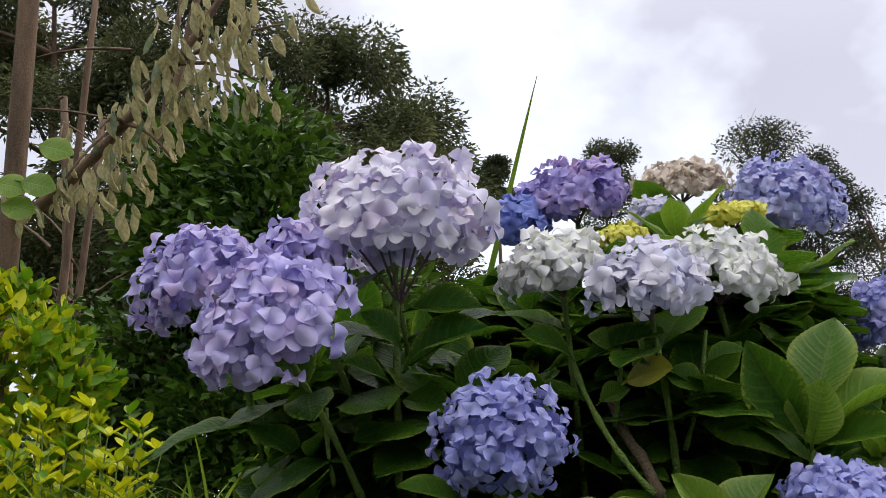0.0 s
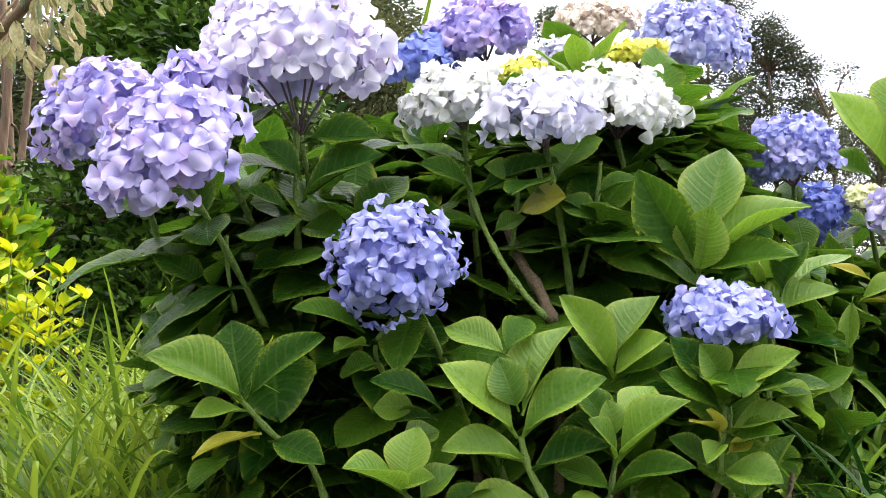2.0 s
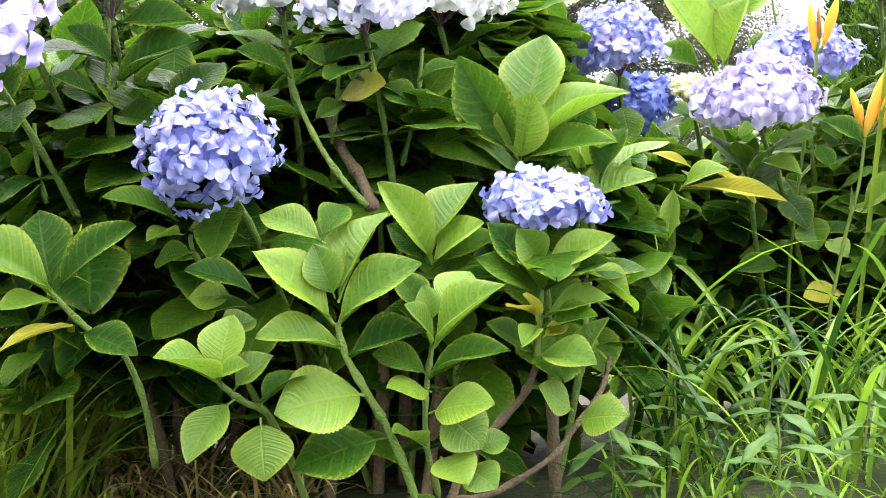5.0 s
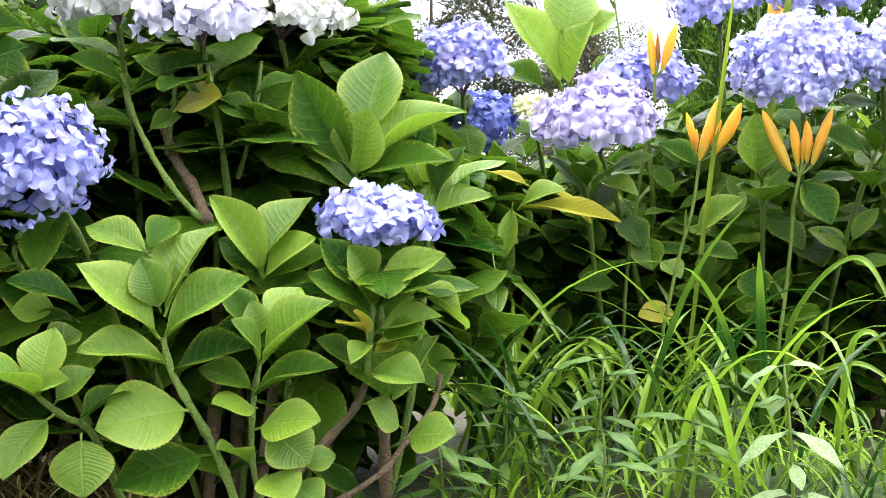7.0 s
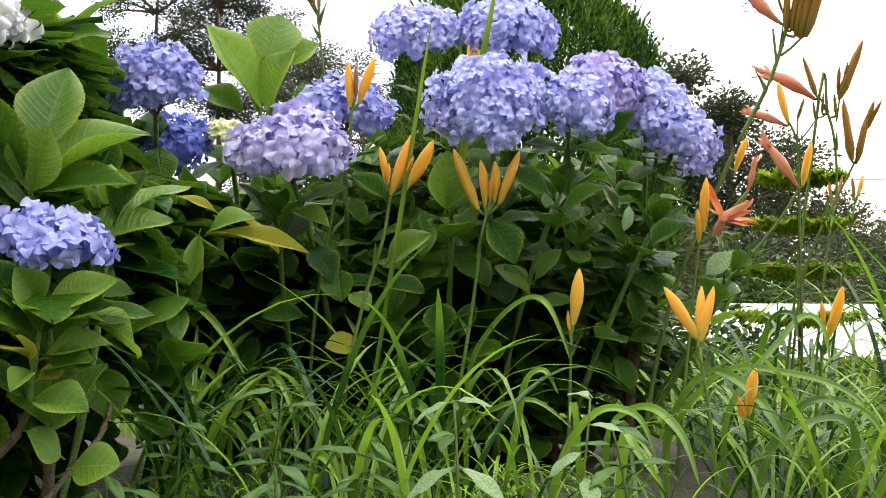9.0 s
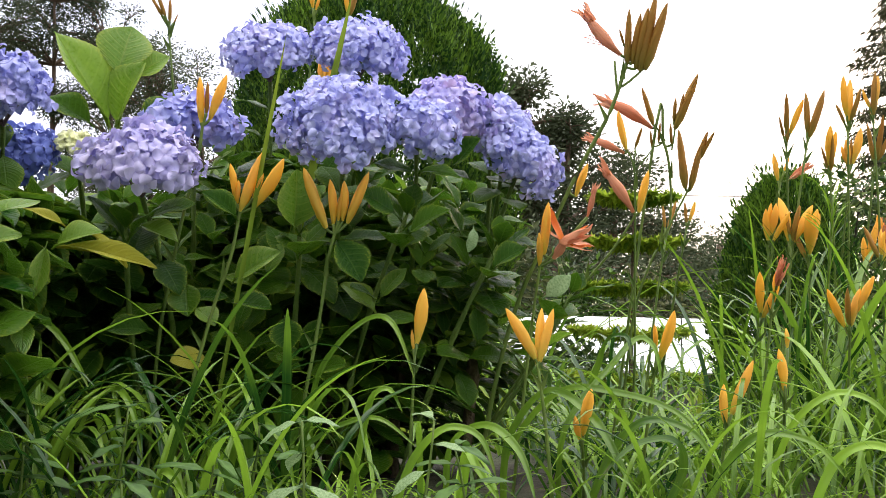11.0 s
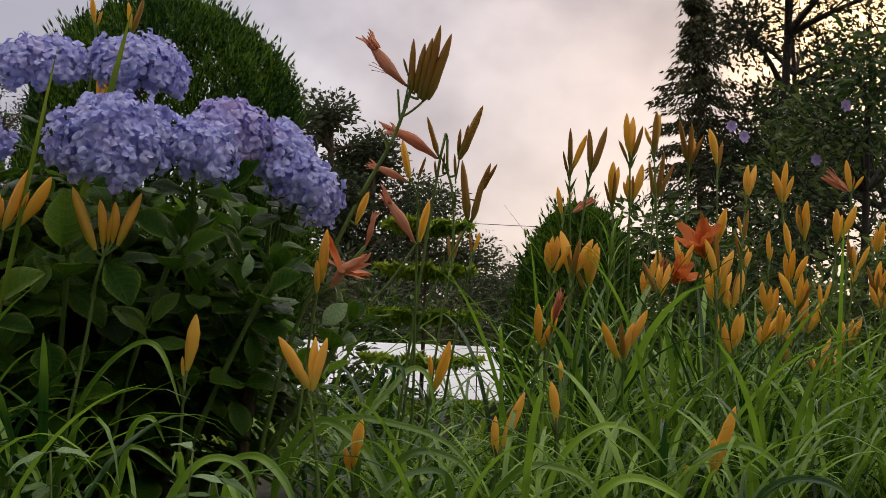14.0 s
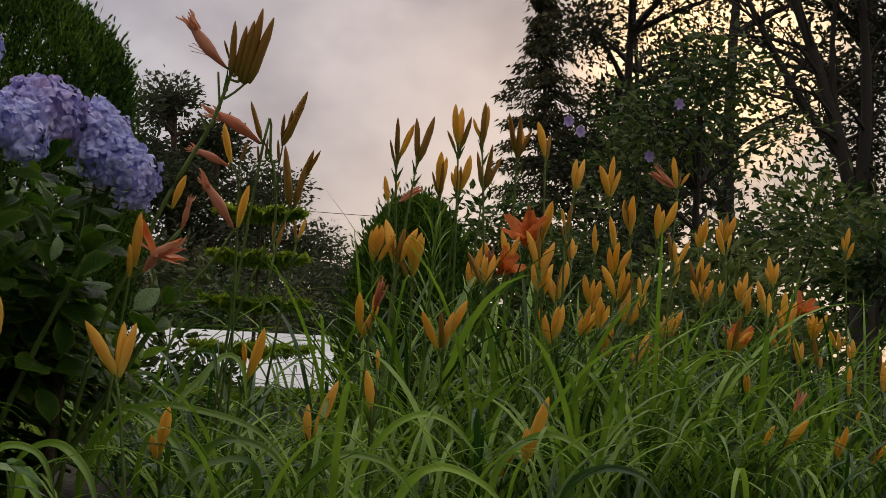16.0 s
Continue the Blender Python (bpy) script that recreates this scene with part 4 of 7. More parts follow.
bare_stem(front, M_HSTEM, [(-0.622, 1.547, 0.542), (-0.603, 1.533, 0.493), (-0.577, 1.521, 0.445), (-0.548, 1.510, 0.404), (-0.522, 1.518, 0.371)], 0.0036, 0.0046)
bare_stem(front, M_HWOOD, [(-0.584, 1.580, 0.484), (-0.565, 1.566, 0.442), (-0.540, 1.553, 0.407), (-0.520, 1.539, 0.366)], 0.007, 0.0085)
bare_stem(front, M_HSTEM, [(-0.564, 1.564, 0.533), (-0.568, 1.564, 0.494), (-0.576, 1.563, 0.449)], 0.003, 0.0036)
bare_stem(front, M_HSTEM, [(-0.475, 1.610, 0.559), (-0.482, 1.609, 0.507), (-0.491, 1.607, 0.467), (-0.505, 1.605, 0.422)], 0.003, 0.0038)
bare_stem(front, M_HSTEM, [(-0.361, 1.605, 0.418), (-0.371, 1.613, 0.375), (-0.388, 1.641, 0.332)], 0.004, 0.0048)
bare_stem(front, M_HSTEM, [(-0.840, 1.361, 0.470), (-0.844, 1.371, 0.429), (-0.847, 1.392, 0.387)], 0.0028, 0.0034)
back = hydrangea("hydrangea_bush", (0.10, 2.35, 0.05), BACK, "hydrangea bush crowned with lilac-blue heads over dark leaves",
                 [((0.12, 2.44, 0.27), (0.50, 0.32, 0.36), 72, 2300), ((-0.22, 2.30, 0.26), (0.24, 0.22, 0.30), 24, 700)], (0.055, 0.090), 0.24)
# the big pale leaves that stand against the sky
for kind, a, b, wide in (("Y", (-0.179, 2.340, 0.612), (-0.268, 2.303, 0.759), 0.77),
                         ("Y", (-0.172, 2.336, 0.693), (-0.150, 2.362, 0.785), 1.35),
                         ("Y", (-0.166, 2.340, 0.614), (-0.125, 2.305, 0.717), 1.35),
                         ("Y", (-0.145, 2.336, 0.693), (-0.087, 2.334, 0.734), 1.12),
                         ("L", (-0.205, 2.340, 0.614), (-0.281, 2.338, 0.660), 1.08),
                         ("L", (-0.131, 2.341, 0.600), (-0.050, 2.397, 0.670), 0.93)):
    grown_leaf(back, kind, a, b, wide)
bare_stem(back, M_HSTEM, [(-0.155, 2.346, 0.690), (-0.169, 2.350, 0.616), (-0.176, 2.354, 0.523), (-0.180, 2.360, 0.412)], 0.005, 0.006)
# second bush: leaves set to fit the view, lit-looking ones in young leaf colour
for kind, a, b, wide in (("O", (-0.004, 2.082, 0.245), (-0.061, 2.070, 0.244), 1.44),
                         ("L", (-0.087, 2.082, 0.288), (-0.152, 2.071, 0.287), 1.04),
                         ("Y", (-0.041, 2.081, 0.359), (-0.037, 2.063, 0.309), 1.35),
                         ("Y", (-0.028, 2.071, 0.322), (0.002, 2.048, 0.296), 1.19),
                         ("L", (0.018, 2.064, 0.331), (0.081, 2.034, 0.324), 0.98),
                         ("L", (0.102, 2.062, 0.313), (0.108, 2.044, 0.263), 1.32),
                         ("Y", (0.024, 2.061, 0.360), (0.090, 2.028, 0.405), 0.88),
                         ("L", (0.168, 2.056, 0.430), (0.209, 2.033, 0.364), 1.02)):
    grown_leaf(back, kind, a, b, wide)
for kind, a, b, wide in (("L", (0.029, 2.005, 0.446), (-0.023, 1.990, 0.483), 0.81),
                         ("L", (0.278, 2.069, 0.434), (0.339, 2.038, 0.475), 1.03),
                         ("Y", (-0.115, 2.057, 0.437), (-0.053, 2.029, 0.413), 0.83),
                         ("L", (0.356, 2.153, 0.547), (0.394, 2.124, 0.593), 1.09),
                         ("L", (0.258, 2.050, 0.465), (0.206, 2.036, 0.495), 1.34),
                         ("Y", (0.110, 2.054, 0.436), (0.111, 2.029, 0.524), 1.05),
                         ("L", (0.412, 2.102, 0.389), (0.458, 2.073, 0.423), 1.34)):
    grown_leaf(back, kind, a, b, wide)
for apex, size, pairs, al in (((-0.124, 2.010, 0.429), 0.085, 3, (0, -0.4, 1)), ((0.12, 2.085, 0.455), 0.08, 3, (0, -0.3, 1)),
                              ((0.282, 2.11, 0.470), 0.085, 3, (0.1, -0.3, 1)), ((0.429, 2.14, 0.430), 0.08, 3, (0.3, -0.3, 1)), ((0.56, 2.20, 0.36), 0.085, 4, (0.6, -0.3, 0.8))):
    shoot(back, apex, size, LEAVES if size < 0.15 else YOUNG, pairs, al, (apex[0] * 0.7, 2.30, 0.05))


# ---- daylilies ----
def bud_mesh(name, mat, seed, fat=0.105):
    """A long ribbed bud, one unit long, with a short green foot."""
    g = Geo()
    prof = ((0.0, 0.030), (0.06, 0.045), (0.2, 0.070), (0.45, fat), (0.7, fat * 0.92), (0.88, fat * 0.55), (0.97, fat * 0.22), (1.0, 0.004))
    vs, fs, uv = [], [], []
    bow = random.Random(seed).uniform(-0.10, 0.10)
    for v, r_ in prof:
        for j in range(9):
            a = 2 * math.pi * j / 9
            q = r_ * (1.0 + 0.20 * math.cos(3 * a) + 0.05 * math.cos(6 * a))
            vs.append(Vector((q * math.cos(a) + bow * v * v, v, q * math.sin(a))))
            uv.append((j / 9, v))
    for i in range(len(prof) - 1):
        for j in range(9):
            k = (j + 1) % 9
            fs.append((i * 9 + j, i * 9 + k, (i + 1) * 9 + k, (i + 1) * 9 + j))
    g.add(vs, fs, uv)
    return g.mesh(name, mat)


BUDS = [bud_mesh("bud", M_BUD, k, 0.086 + 0.008 * k) for k in range(4)]
GREENBUDS = [bud_mesh("bud", M_BUD_GREEN, 9 + k, 0.058 + 0.007 * k) for k in range(3)]


def tepal_mesh(name, mat, seed, curl, width, crumple, late=0.25):
    """One daylily petal, one unit long, that leaves the throat and curls back."""
    g = Geo()
    r = random.Random(seed)
    ph = r.uniform(0, 6)

    def shape(v, u):
        if late > 0.5:
            return width * (0.35 + 1.1 * math.sin(math.pi * min(0.97, v * 0.95 + 0.02))) * (1 - 0.75 * v * v)
        return width * (0.22 + 0.95 * math.sin(math.pi * min(0.97, v * 0.9 + 0.02)))

    def lift(u, v):
        return curl * (0.10 * v + 0.75 * sstep(late, 1.15, v)) + crumple * math.sin(v * 17 + ph + 3 * u) + 0.05 * u * u

    sheet(g, Matrix(), 1.0, 1.0, shape, 4, 12, lift)
    return g.mesh(name, mat)


TEPALS = [tepal_mesh("petal", M_ORANGE, k, 0.46 + 0.08 * k, 0.21 - 0.04 * (k % 2), 0.045) for k in range(4)]
SHRIVELLED = [tepal_mesh("petal", M_WILTED, 10 + k, 0.035 * (k % 3) - 0.02, 0.060 + 0.012 * k, 0.012, 0.62) for k in range(4)]


def stamens_mesh(name):
    g = Geo()
    for k in range(6):
        a = k * 1.05
        tube(g, curve_points((0, 0.25, 0), (0.13 * math.cos(a), 0.95, 0.13 * math.sin(a) + 0.05), (0, 0, 0.06), 5), 0.008, 0.006, 4)
        tube(g, [Vector((0.13 * math.cos(a) - 0.03, 0.95, 0.13 * math.sin(a) + 0.05)), Vector((0.13 * math.cos(a) + 0.03, 0.97, 0.13 * math.sin(a) + 0.05))], 0.014, 0.01, 4)
    return g.mesh(name, M_ORANGE)


def threads_mesh(name):
    """Dried stamens that stick out between closed petals."""
    g = Geo()
    for k in range(4):
        e_ = Vector((0.10 * k - 0.15, 0.95 + 0.06 * (k % 3), 0.26 + 0.05 * (k % 2)))
        tube(g, curve_points((0, 0.45, 0.02), e_, (0, 0, 0.08), 6), 0.010, 0.007, 4)
        tube(g, [e_, e_ + Vector((0.02, 0.05, 0.01))], 0.016, 0.010, 4)
    return g.mesh(name, M_WILTED)


THREADS = threads_mesh("stamen_tuft")
STAMENS = stamens_mesh("stamen_tuft")


def open_flower(stalk, place, along, size=0.085, wilted=False):
    """A daylily flower: a tube, six petals and stamens; when wilted, the petals hang together, crumpled."""
    m = aim(place, along, (0, 0, 1), size)
    g = Geo()
    tube(g, [m @ Vector((0, v, 0)) for v in (0.0, 0.12, 0.25, 0.4)], size * 0.035, size * (0.075 if wilted else 0.11), 8)
    flower = part("flower", g.mesh("flower", M_WILTED if wilted else M_ORANGE), stalk, None, "wilted reddish flower" if wilted else "open orange flower")
    for k in range(6):
        kinds = SHRIVELLED if wilted else TEPALS
        tilt = rnd.uniform(-3, 3) if wilted else 4
        part("petal", kinds[(k * 3 + int(place[0] * 50)) % 4], flower, m @ pose(0, 0.08, 0, 0, 60 * k + rnd.uniform(-8, 8), 0) @ pose(0, 0, 0.02, tilt, 0, rnd.uniform(-7, 7) * (2 if wilted else 1)))
    part("stamen_tuft", THREADS if wilted else STAMENS, flower, m)
    return flower


def daylily_stalk(top, buds, lean=None, length=0.08, flowers=(), green=0.3, label="", spread=0.32, thick=0.0032):
    """A bare green stalk from the ground to a fan of buds on short branches."""
    top = Vector(top)
    lean = rnd.uniform(-0.10, 0.10) * max(0.3, top.z) if lean is None else lean
    foot = Vector((top.x - lean, top.y + rnd.uniform(-0.03, 0.10), 0))
    foot.z = ground_z(foot.x, foot.y) - 0.02
    kind = label or f"green daylily stalk with {('a single', 'two', 'three', 'four', 'five', 'six')[min(buds, 6) - 1]} orange-yellow bud" + ("" if buds == 1 else "s")
    stalk = thing("daylily_stalk", foot, kind, "daylily", "daylily stalks in the bed")
    g = Geo()
    pts = curve_points(foot, top, Vector((-lean * 0.25, 0, 0.0)), 10)
    tube(g, pts, thick, thick * 0.62, 6)
    way = (pts[-1] - pts[-3]).normalized()
    fan = []
    for k in range(buds):
        f_ = 0.0 if buds == 1 else (k / (buds - 1) * 2 - 1)
        d = (way + Vector((f_ * spread + rnd.uniform(-0.10, 0.10), rnd.uniform(-0.3, 0.25), 0))).normalized()
        if buds == 2:
            d = (d + way * 0.7).normalized()
        root = top - way * rnd.uniform(0.0, 0.022)
        tip = root + d * rnd.uniform(0.010, 0.024)
        tube(g, [root, root + d * 0.006, tip], 0.0022, 0.0026, 5)
        size = length * rnd.uniform(0.74, 1.12) * (rnd.uniform(0.45, 0.7) if rnd.random() < 0.28 else 1.0)
        fan.append((rnd.choice(GREENBUDS) if rnd.random() < green else rnd.choice(BUDS), aim(tip - d * 0.002, d, (rnd.uniform(-1, 1), -1, 0.2), size)))
    for s_ in (1, -1):
        b = top - way * rnd.uniform(0.02, 0.05)
        sheet(g, aim(b, way + Vector((s_ * 0.5, -0.2, 0)), (0, -1, 0.2), 1.0), 0.03, 1.0, lambda v, u: 0.004 * (1 - v) + 0.0003, 2, 4, lambda u, v: 0.002 * u * u)
    for where, along, size, wilted in flowers:
        near = min(pts[4:], key=lambda q: (q - Vector(where)).length)
        tube(g, curve_points(near, Vector(where) + Vector(along).normalized() * 0.004, (0, 0, -0.008), 5), 0.0022, 0.0022, 5)
    part("stem", g.mesh("stem", M_LSTEM), stalk)
    for me, m in fan:
        part("bud", me, stalk, m)
    for where, along, size, wilted in flowers:
        open_flower(stalk, where, along, size, wilted)
    return stalk


def lilies(rows, **more):
    for x, y, z, k in rows:
        daylily_stalk((x, y, z), k + (k > 2), **more)


# x, y, height of the branching point, buds
lilies([(0.29, 2.04, 0.268, 2), (0.45, 1.94, 0.254, 3), (0.65, 2.03, 0.266, 2), (0.50, 1.88, 0.153, 2), (0.72, 1.91, 0.185, 2), (0.83, 1.98, 0.228, 1),
        (0.87, 2.07, 0.272, 1), (1.07, 2.02, 0.133, 2), (0.94, 2.36, 0.335, 3)], length=0.074, green=0.0, spread=0.32)
lilies([(1.08, 2.60, 0.684, 3), (1.12, 2.59, 0.683, 2), (1.27, 2.74, 0.746, 3), (1.32, 2.73, 0.760, 4), (1.24, 2.76, 0.649, 3), (1.28, 2.75, 0.657, 3),
        (1.37, 2.82, 0.683, 3), (1.48, 2.89, 0.761, 3), (1.54, 2.87, 0.764, 2)], length=0.088, green=0.6)
lilies([(1.02, 2.53, 0.482, 3), (1.06, 2.52, 0.478, 4), (1.09, 2.51, 0.456, 3), (1.04, 2.22, 0.321, 3), (1.54, 2.88, 0.567, 4), (1.32, 2.75, 0.444, 2),
        (1.43, 2.82, 0.513, 3), (1.59, 2.98, 0.464, 2), (1.59, 2.88, 0.442, 4), (1.66, 2.95, 0.545, 3), (1.76, 3.02, 0.568, 2), (1.81, 3.01, 0.570, 2)], length=0.080, green=0.15)
lilies([(1.75, 3.12, 0.723, 3), (1.83, 3.09, 0.727, 5), (1.94, 3.17, 0.651, 5), (2.23, 3.29, 0.629, 3), (2.29, 3.27, 0.651, 3), (2.06, 3.14, 0.513, 1),
        (2.12, 3.12, 0.509, 3), (1.56, 2.68, 0.369, 2), (1.75, 2.83, 0.407, 3), (1.89, 2.89, 0.356, 3), (2.14, 3.12, 0.473, 3), (2.18, 3.11, 0.486, 2),
        (2.23, 3.09, 0.471, 3), (1.98, 2.76, 0.338, 3)], length=0.080, green=0.2)
lilies([(2.01, 2.79, 0.351, 3), (2.09, 2.76, 0.362, 2), (2.15, 2.73, 0.322, 2), (2.20, 2.72, 0.322, 2), (2.33, 2.77, 0.347, 2), (1.87, 2.53, 0.260, 2), (1.67, 2.19, 0.165, 1),
        (1.86, 2.22, 0.155, 2), (1.92, 2.20, 0.143, 2), (2.30, 2.88, 0.401, 3), (2.13, 2.95, 0.461, 3), (2.04, 2.98, 0.475, 3), (1.87, 2.85, 0.370, 3), (2.20, 2.61, 0.262, 1),
        (2.16, 2.53, 0.211, 1), (2.27, 2.58, 0.281, 2)], length=0.066, green=0.1)
# the stalks before the hydrangeas
daylily_stalk((0.17, 2.43, 0.715), 2, 0.05, 0.065, green=0.3)
daylily_stalk((-0.10, 2.51, 0.826), 4, -0.06, 0.045, green=1.0, spread=0.6)
daylily_stalk((0.16, 2.57, 0.869), 2, 0.03, 0.06)
daylily_stalk((0.22, 2.56, 0.867), 2, 0.03, 0.06)
for k in range(26):
    x = rnd.uniform(1.25, 2.45)
    daylily_stalk((x, 2.35 + (x - 1.2) * 0.42 + rnd.uniform(-0.1, 0.35), rnd.uniform(0.30, 0.60)), rnd.choice((2, 3, 3, 4)), None, 0.072, green=0.15)
def spent_mesh(name, seed, bend):
    """A closed spent daylily flower, one unit long: a ribbed, pinched and bent tube."""
    g, r = Geo(), random.Random(seed)
    vs, fs, uv = [], [], []
    prof = ((0.0, 0.030), (0.10, 0.042), (0.22, 0.060), (0.36, 0.086), (0.50, 0.092), (0.64, 0.078), (0.76, 0.058), (0.86, 0.048), (0.93, 0.030))
    for v, q in prof:
        for k in range(12):
            a = 2 * math.pi * k / 12
            w_ = q * (1 + 0.20 * math.cos(3 * a + 2.2 * v) + 0.10 * math.cos(5 * a - 3 * v + seed)) * r.uniform(0.93, 1.07)
            vs.append(Vector((w_ * math.cos(a), v, w_ * math.sin(a) + bend * v * (1 - v) * 1.6)))
            uv.append((k / 12, v))
    for i in range(len(prof) - 1):
        for k in range(12):
            n_ = (k + 1) % 12
            fs.append((i * 12 + k, i * 12 + n_, (i + 1) * 12 + n_, (i + 1) * 12 + k))
    g.add(vs, fs, uv)
    return g.mesh(name, M_WILTED)


def strip_mesh(name, seed, mat, curl, width):
    """A withered petal end: a narrow rolled strip."""
    g, r = Geo(), random.Random(seed)
    ph = r.uniform(0, 6)
    sheet(g, Matrix(), 1.0, width, lambda v, u: (0.8 + 0.5 * math.sin(2.6 * v)) * (1 - v ** 3) + 0.04, 4, 10, lambda u, v: curl * v * v + 0.05 * math.sin(9 * v + ph) + 0.06 * u * u)
    return g.mesh(name, mat)


SPENT = [spent_mesh("flower", k, (-0.10, 0.12, 0.06)[k]) for k in range(3)]
ENDS = [strip_mesh("petal", 20 + k, M_WILTED, 0.30 * (k % 3) - 0.1, 0.10 + 0.02 * (k % 2)) for k in range(4)]
LOOSE = [strip_mesh("petal", 30 + k, M_ORANGE if k == 1 else M_WILTED, 0.7 - 0.5 * (k % 3), 0.12) for k in range(4)]


def spent_flower(stalk, a, b, style):
    """style 0: half open with a tuft of stamens thrown back; 1: closed; 2: limp petals that fall apart."""
    a, b = Vector(a), Vector(b)
    L = (b - a).length
    m = aim(a, b - a, (0.3, -0.6, 1), L)
    k = len(PLACE) % 3
    flower = part("flower", SPENT[k], stalk, m if style < 2 else m @ Matrix.Diagonal((1.2, 0.55, 1.2, 1)), "limp orange flower falling apart" if style == 2 else "spent reddish flower")
    if style == 2:
        for q in range(12):
            part("petal", LOOSE[q % 4], flower, m @ pose(0, 0.42, 0, 0, 67 * q, 0) @ pose(0, 0, 0, rnd.uniform(-105, 30), rnd.uniform(-30, 30), rnd.uniform(-25, 25)) @ Matrix.Scale(rnd.uniform(0.38, 0.72), 4))
    else:
        for q in range(5):
            part("petal", ENDS[q % 4], flower, m @ pose(0, 0.74, 0, 0, 72 * q, 0) @ pose(0, 0, 0.03, rnd.uniform(-4, 26 if style == 0 else 12), 0, rnd.uniform(-14, 14)) @ Matrix.Scale(rnd.uniform(0.26, 0.44), 4))
    if style == 0:
        part("stamen_tuft", THREADS, flower, m @ pose(0, 0.02, 0.03, 0, 100, 0) @ pose(0, 0, 0, 0, 0, -24) @ Matrix.Scale(0.62, 4))


def grown_stalk(label, points, r0, r1, buds, flowers, twigs):
    """A daylily stalk through a few points from its top down to the ground, with each bud and flower placed to fit the
    camera's view.
    """
    p = [Vector(q) for q in points]
    d = p[-1] - p[-2]
    low = p[-1] + d * max(0.0, (p[-1].z - 0.04) / max(0.05, -d.z))
    foot = Vector((p[-1].x * 0.6 + low.x * 0.4, low.y + 0.03, 0))
    foot.z = ground_z(foot.x, foot.y) - 0.02
    stalk = thing("daylily_stalk", foot, label, "daylily", "daylily stalks in the bed")
    p.append(foot)
    fine = []
    for i in range(len(p) - 1):
        a, b, c, e = p[max(i - 1, 0)], p[i], p[i + 1], p[min(i + 2, len(p) - 1)]
        fine += [0.5 * (2 * b + (c - a) * t + (2 * a - 5 * b + 4 * c - e) * t * t + (3 * b - a - 3 * c + e) * t ** 3) for t in (0, 0.25, 0.5, 0.75)]
    fine.append(foot)
    g = Geo()
    tube(g, fine, r0 * 0.78, r1 * 0.78, 7)
    for a, b in twigs:
        tube(g, curve_points(a, b, (0, 0, -0.006), 6), r0 * 0.62, r0 * 0.5, 6)
    for _, a, b in buds:
        near = min(fine + [Vector(q[1]) for q in twigs], key=lambda q: (q - Vector(a)).length)
        tube(g, curve_points(near, Vector(a), (0, 0, -0.003), 5), 0.0019, 0.0024, 5)
    for a, b, _ in flowers:
        near = min(fine, key=lambda q: (q - Vector(a)).length)
        tube(g, curve_points(near, Vector(a), (0, 0, -0.004), 5), 0.0018, 0.0024, 5)
    for i in (6, 12):
        sheet(g, aim(fine[i], Vector((0.5 - i / 12, -0.2, 0.8)), (0, -1, 0.2), 1.0), 0.035, 1.0, lambda v, u: 0.004 * (1 - v) + 0.0003, 2, 4, lambda u, v: 0.002 * u * u)
    part("stem", g.mesh("stem", M_LSTEM), stalk)
    for k, (kind, a, b) in enumerate(buds):
        a, b = Vector(a), Vector(b)
        part("bud", (GREENBUDS[k % 3] if kind == "G" else BUDS[k % 4]), stalk, aim(a, b - a, (0.2, -1, 0.2), (b - a).length))
    for a, b, style in flowers:
        spent_flower(stalk, a, b, style)


# the tall stalks beside the hydrangea, with brown buds and spent flowers
grown_stalk("tall leaning daylily stalk with brownish buds and a wilted flower", [(0.629, 2.122, 0.742), (0.623, 2.126, 0.716), (0.612, 2.132, 0.675), (0.597, 2.140, 0.633), (0.561, 2.157, 0.559), (0.525, 2.174, 0.474), (0.472, 2.200, 0.339), (0.439, 2.222, 0.188)], 0.0034, 0.0052,
            [("G", (0.625, 2.125, 0.720), (0.623, 2.109, 0.803)), ("G", (0.632, 2.123, 0.720), (0.639, 2.105, 0.797)), ("G", (0.638, 2.122, 0.712), (0.651, 2.100, 0.805)), ("G", (0.644, 2.120, 0.709), (0.662, 2.095, 0.825)), ("G", (0.651, 2.118, 0.711), (0.677, 2.092, 0.813)), ("G", (0.619, 2.124, 0.750), (0.609, 2.115, 0.772)), ("B", (0.555, 2.162, 0.512), (0.565, 2.145, 0.564))],
            [((0.615, 2.127, 0.734), (0.553, 2.129, 0.801), 0)],
            [((0.612, 2.132, 0.675), (0.606, 2.130, 0.725)), ((0.617, 2.130, 0.684), (0.654, 2.117, 0.719))])
grown_stalk("daylily stalk with slim brown buds and a spent flower", [(0.782, 2.390, 0.487), (0.782, 2.386, 0.542), (0.776, 2.383, 0.601), (0.766, 2.383, 0.636), (0.753, 2.385, 0.664)], 0.0026, 0.0034,
            [("G", (0.748, 2.386, 0.666), (0.724, 2.377, 0.730)), ("G", (0.784, 2.376, 0.659), (0.815, 2.349, 0.754)), ("G", (0.782, 2.376, 0.671), (0.781, 2.362, 0.711)), ("G", (0.789, 2.373, 0.673), (0.794, 2.358, 0.719)), ("G", (0.780, 2.379, 0.631), (0.773, 2.368, 0.667)), ("G", (0.747, 2.389, 0.628), (0.741, 2.378, 0.654)), ("G", (0.758, 2.386, 0.635), (0.757, 2.373, 0.669))],
            [((0.746, 2.387, 0.660), (0.656, 2.399, 0.708), 1)],
            [((0.780, 2.380, 0.621), (0.785, 2.376, 0.661)), ((0.766, 2.383, 0.636), (0.748, 2.389, 0.628))])
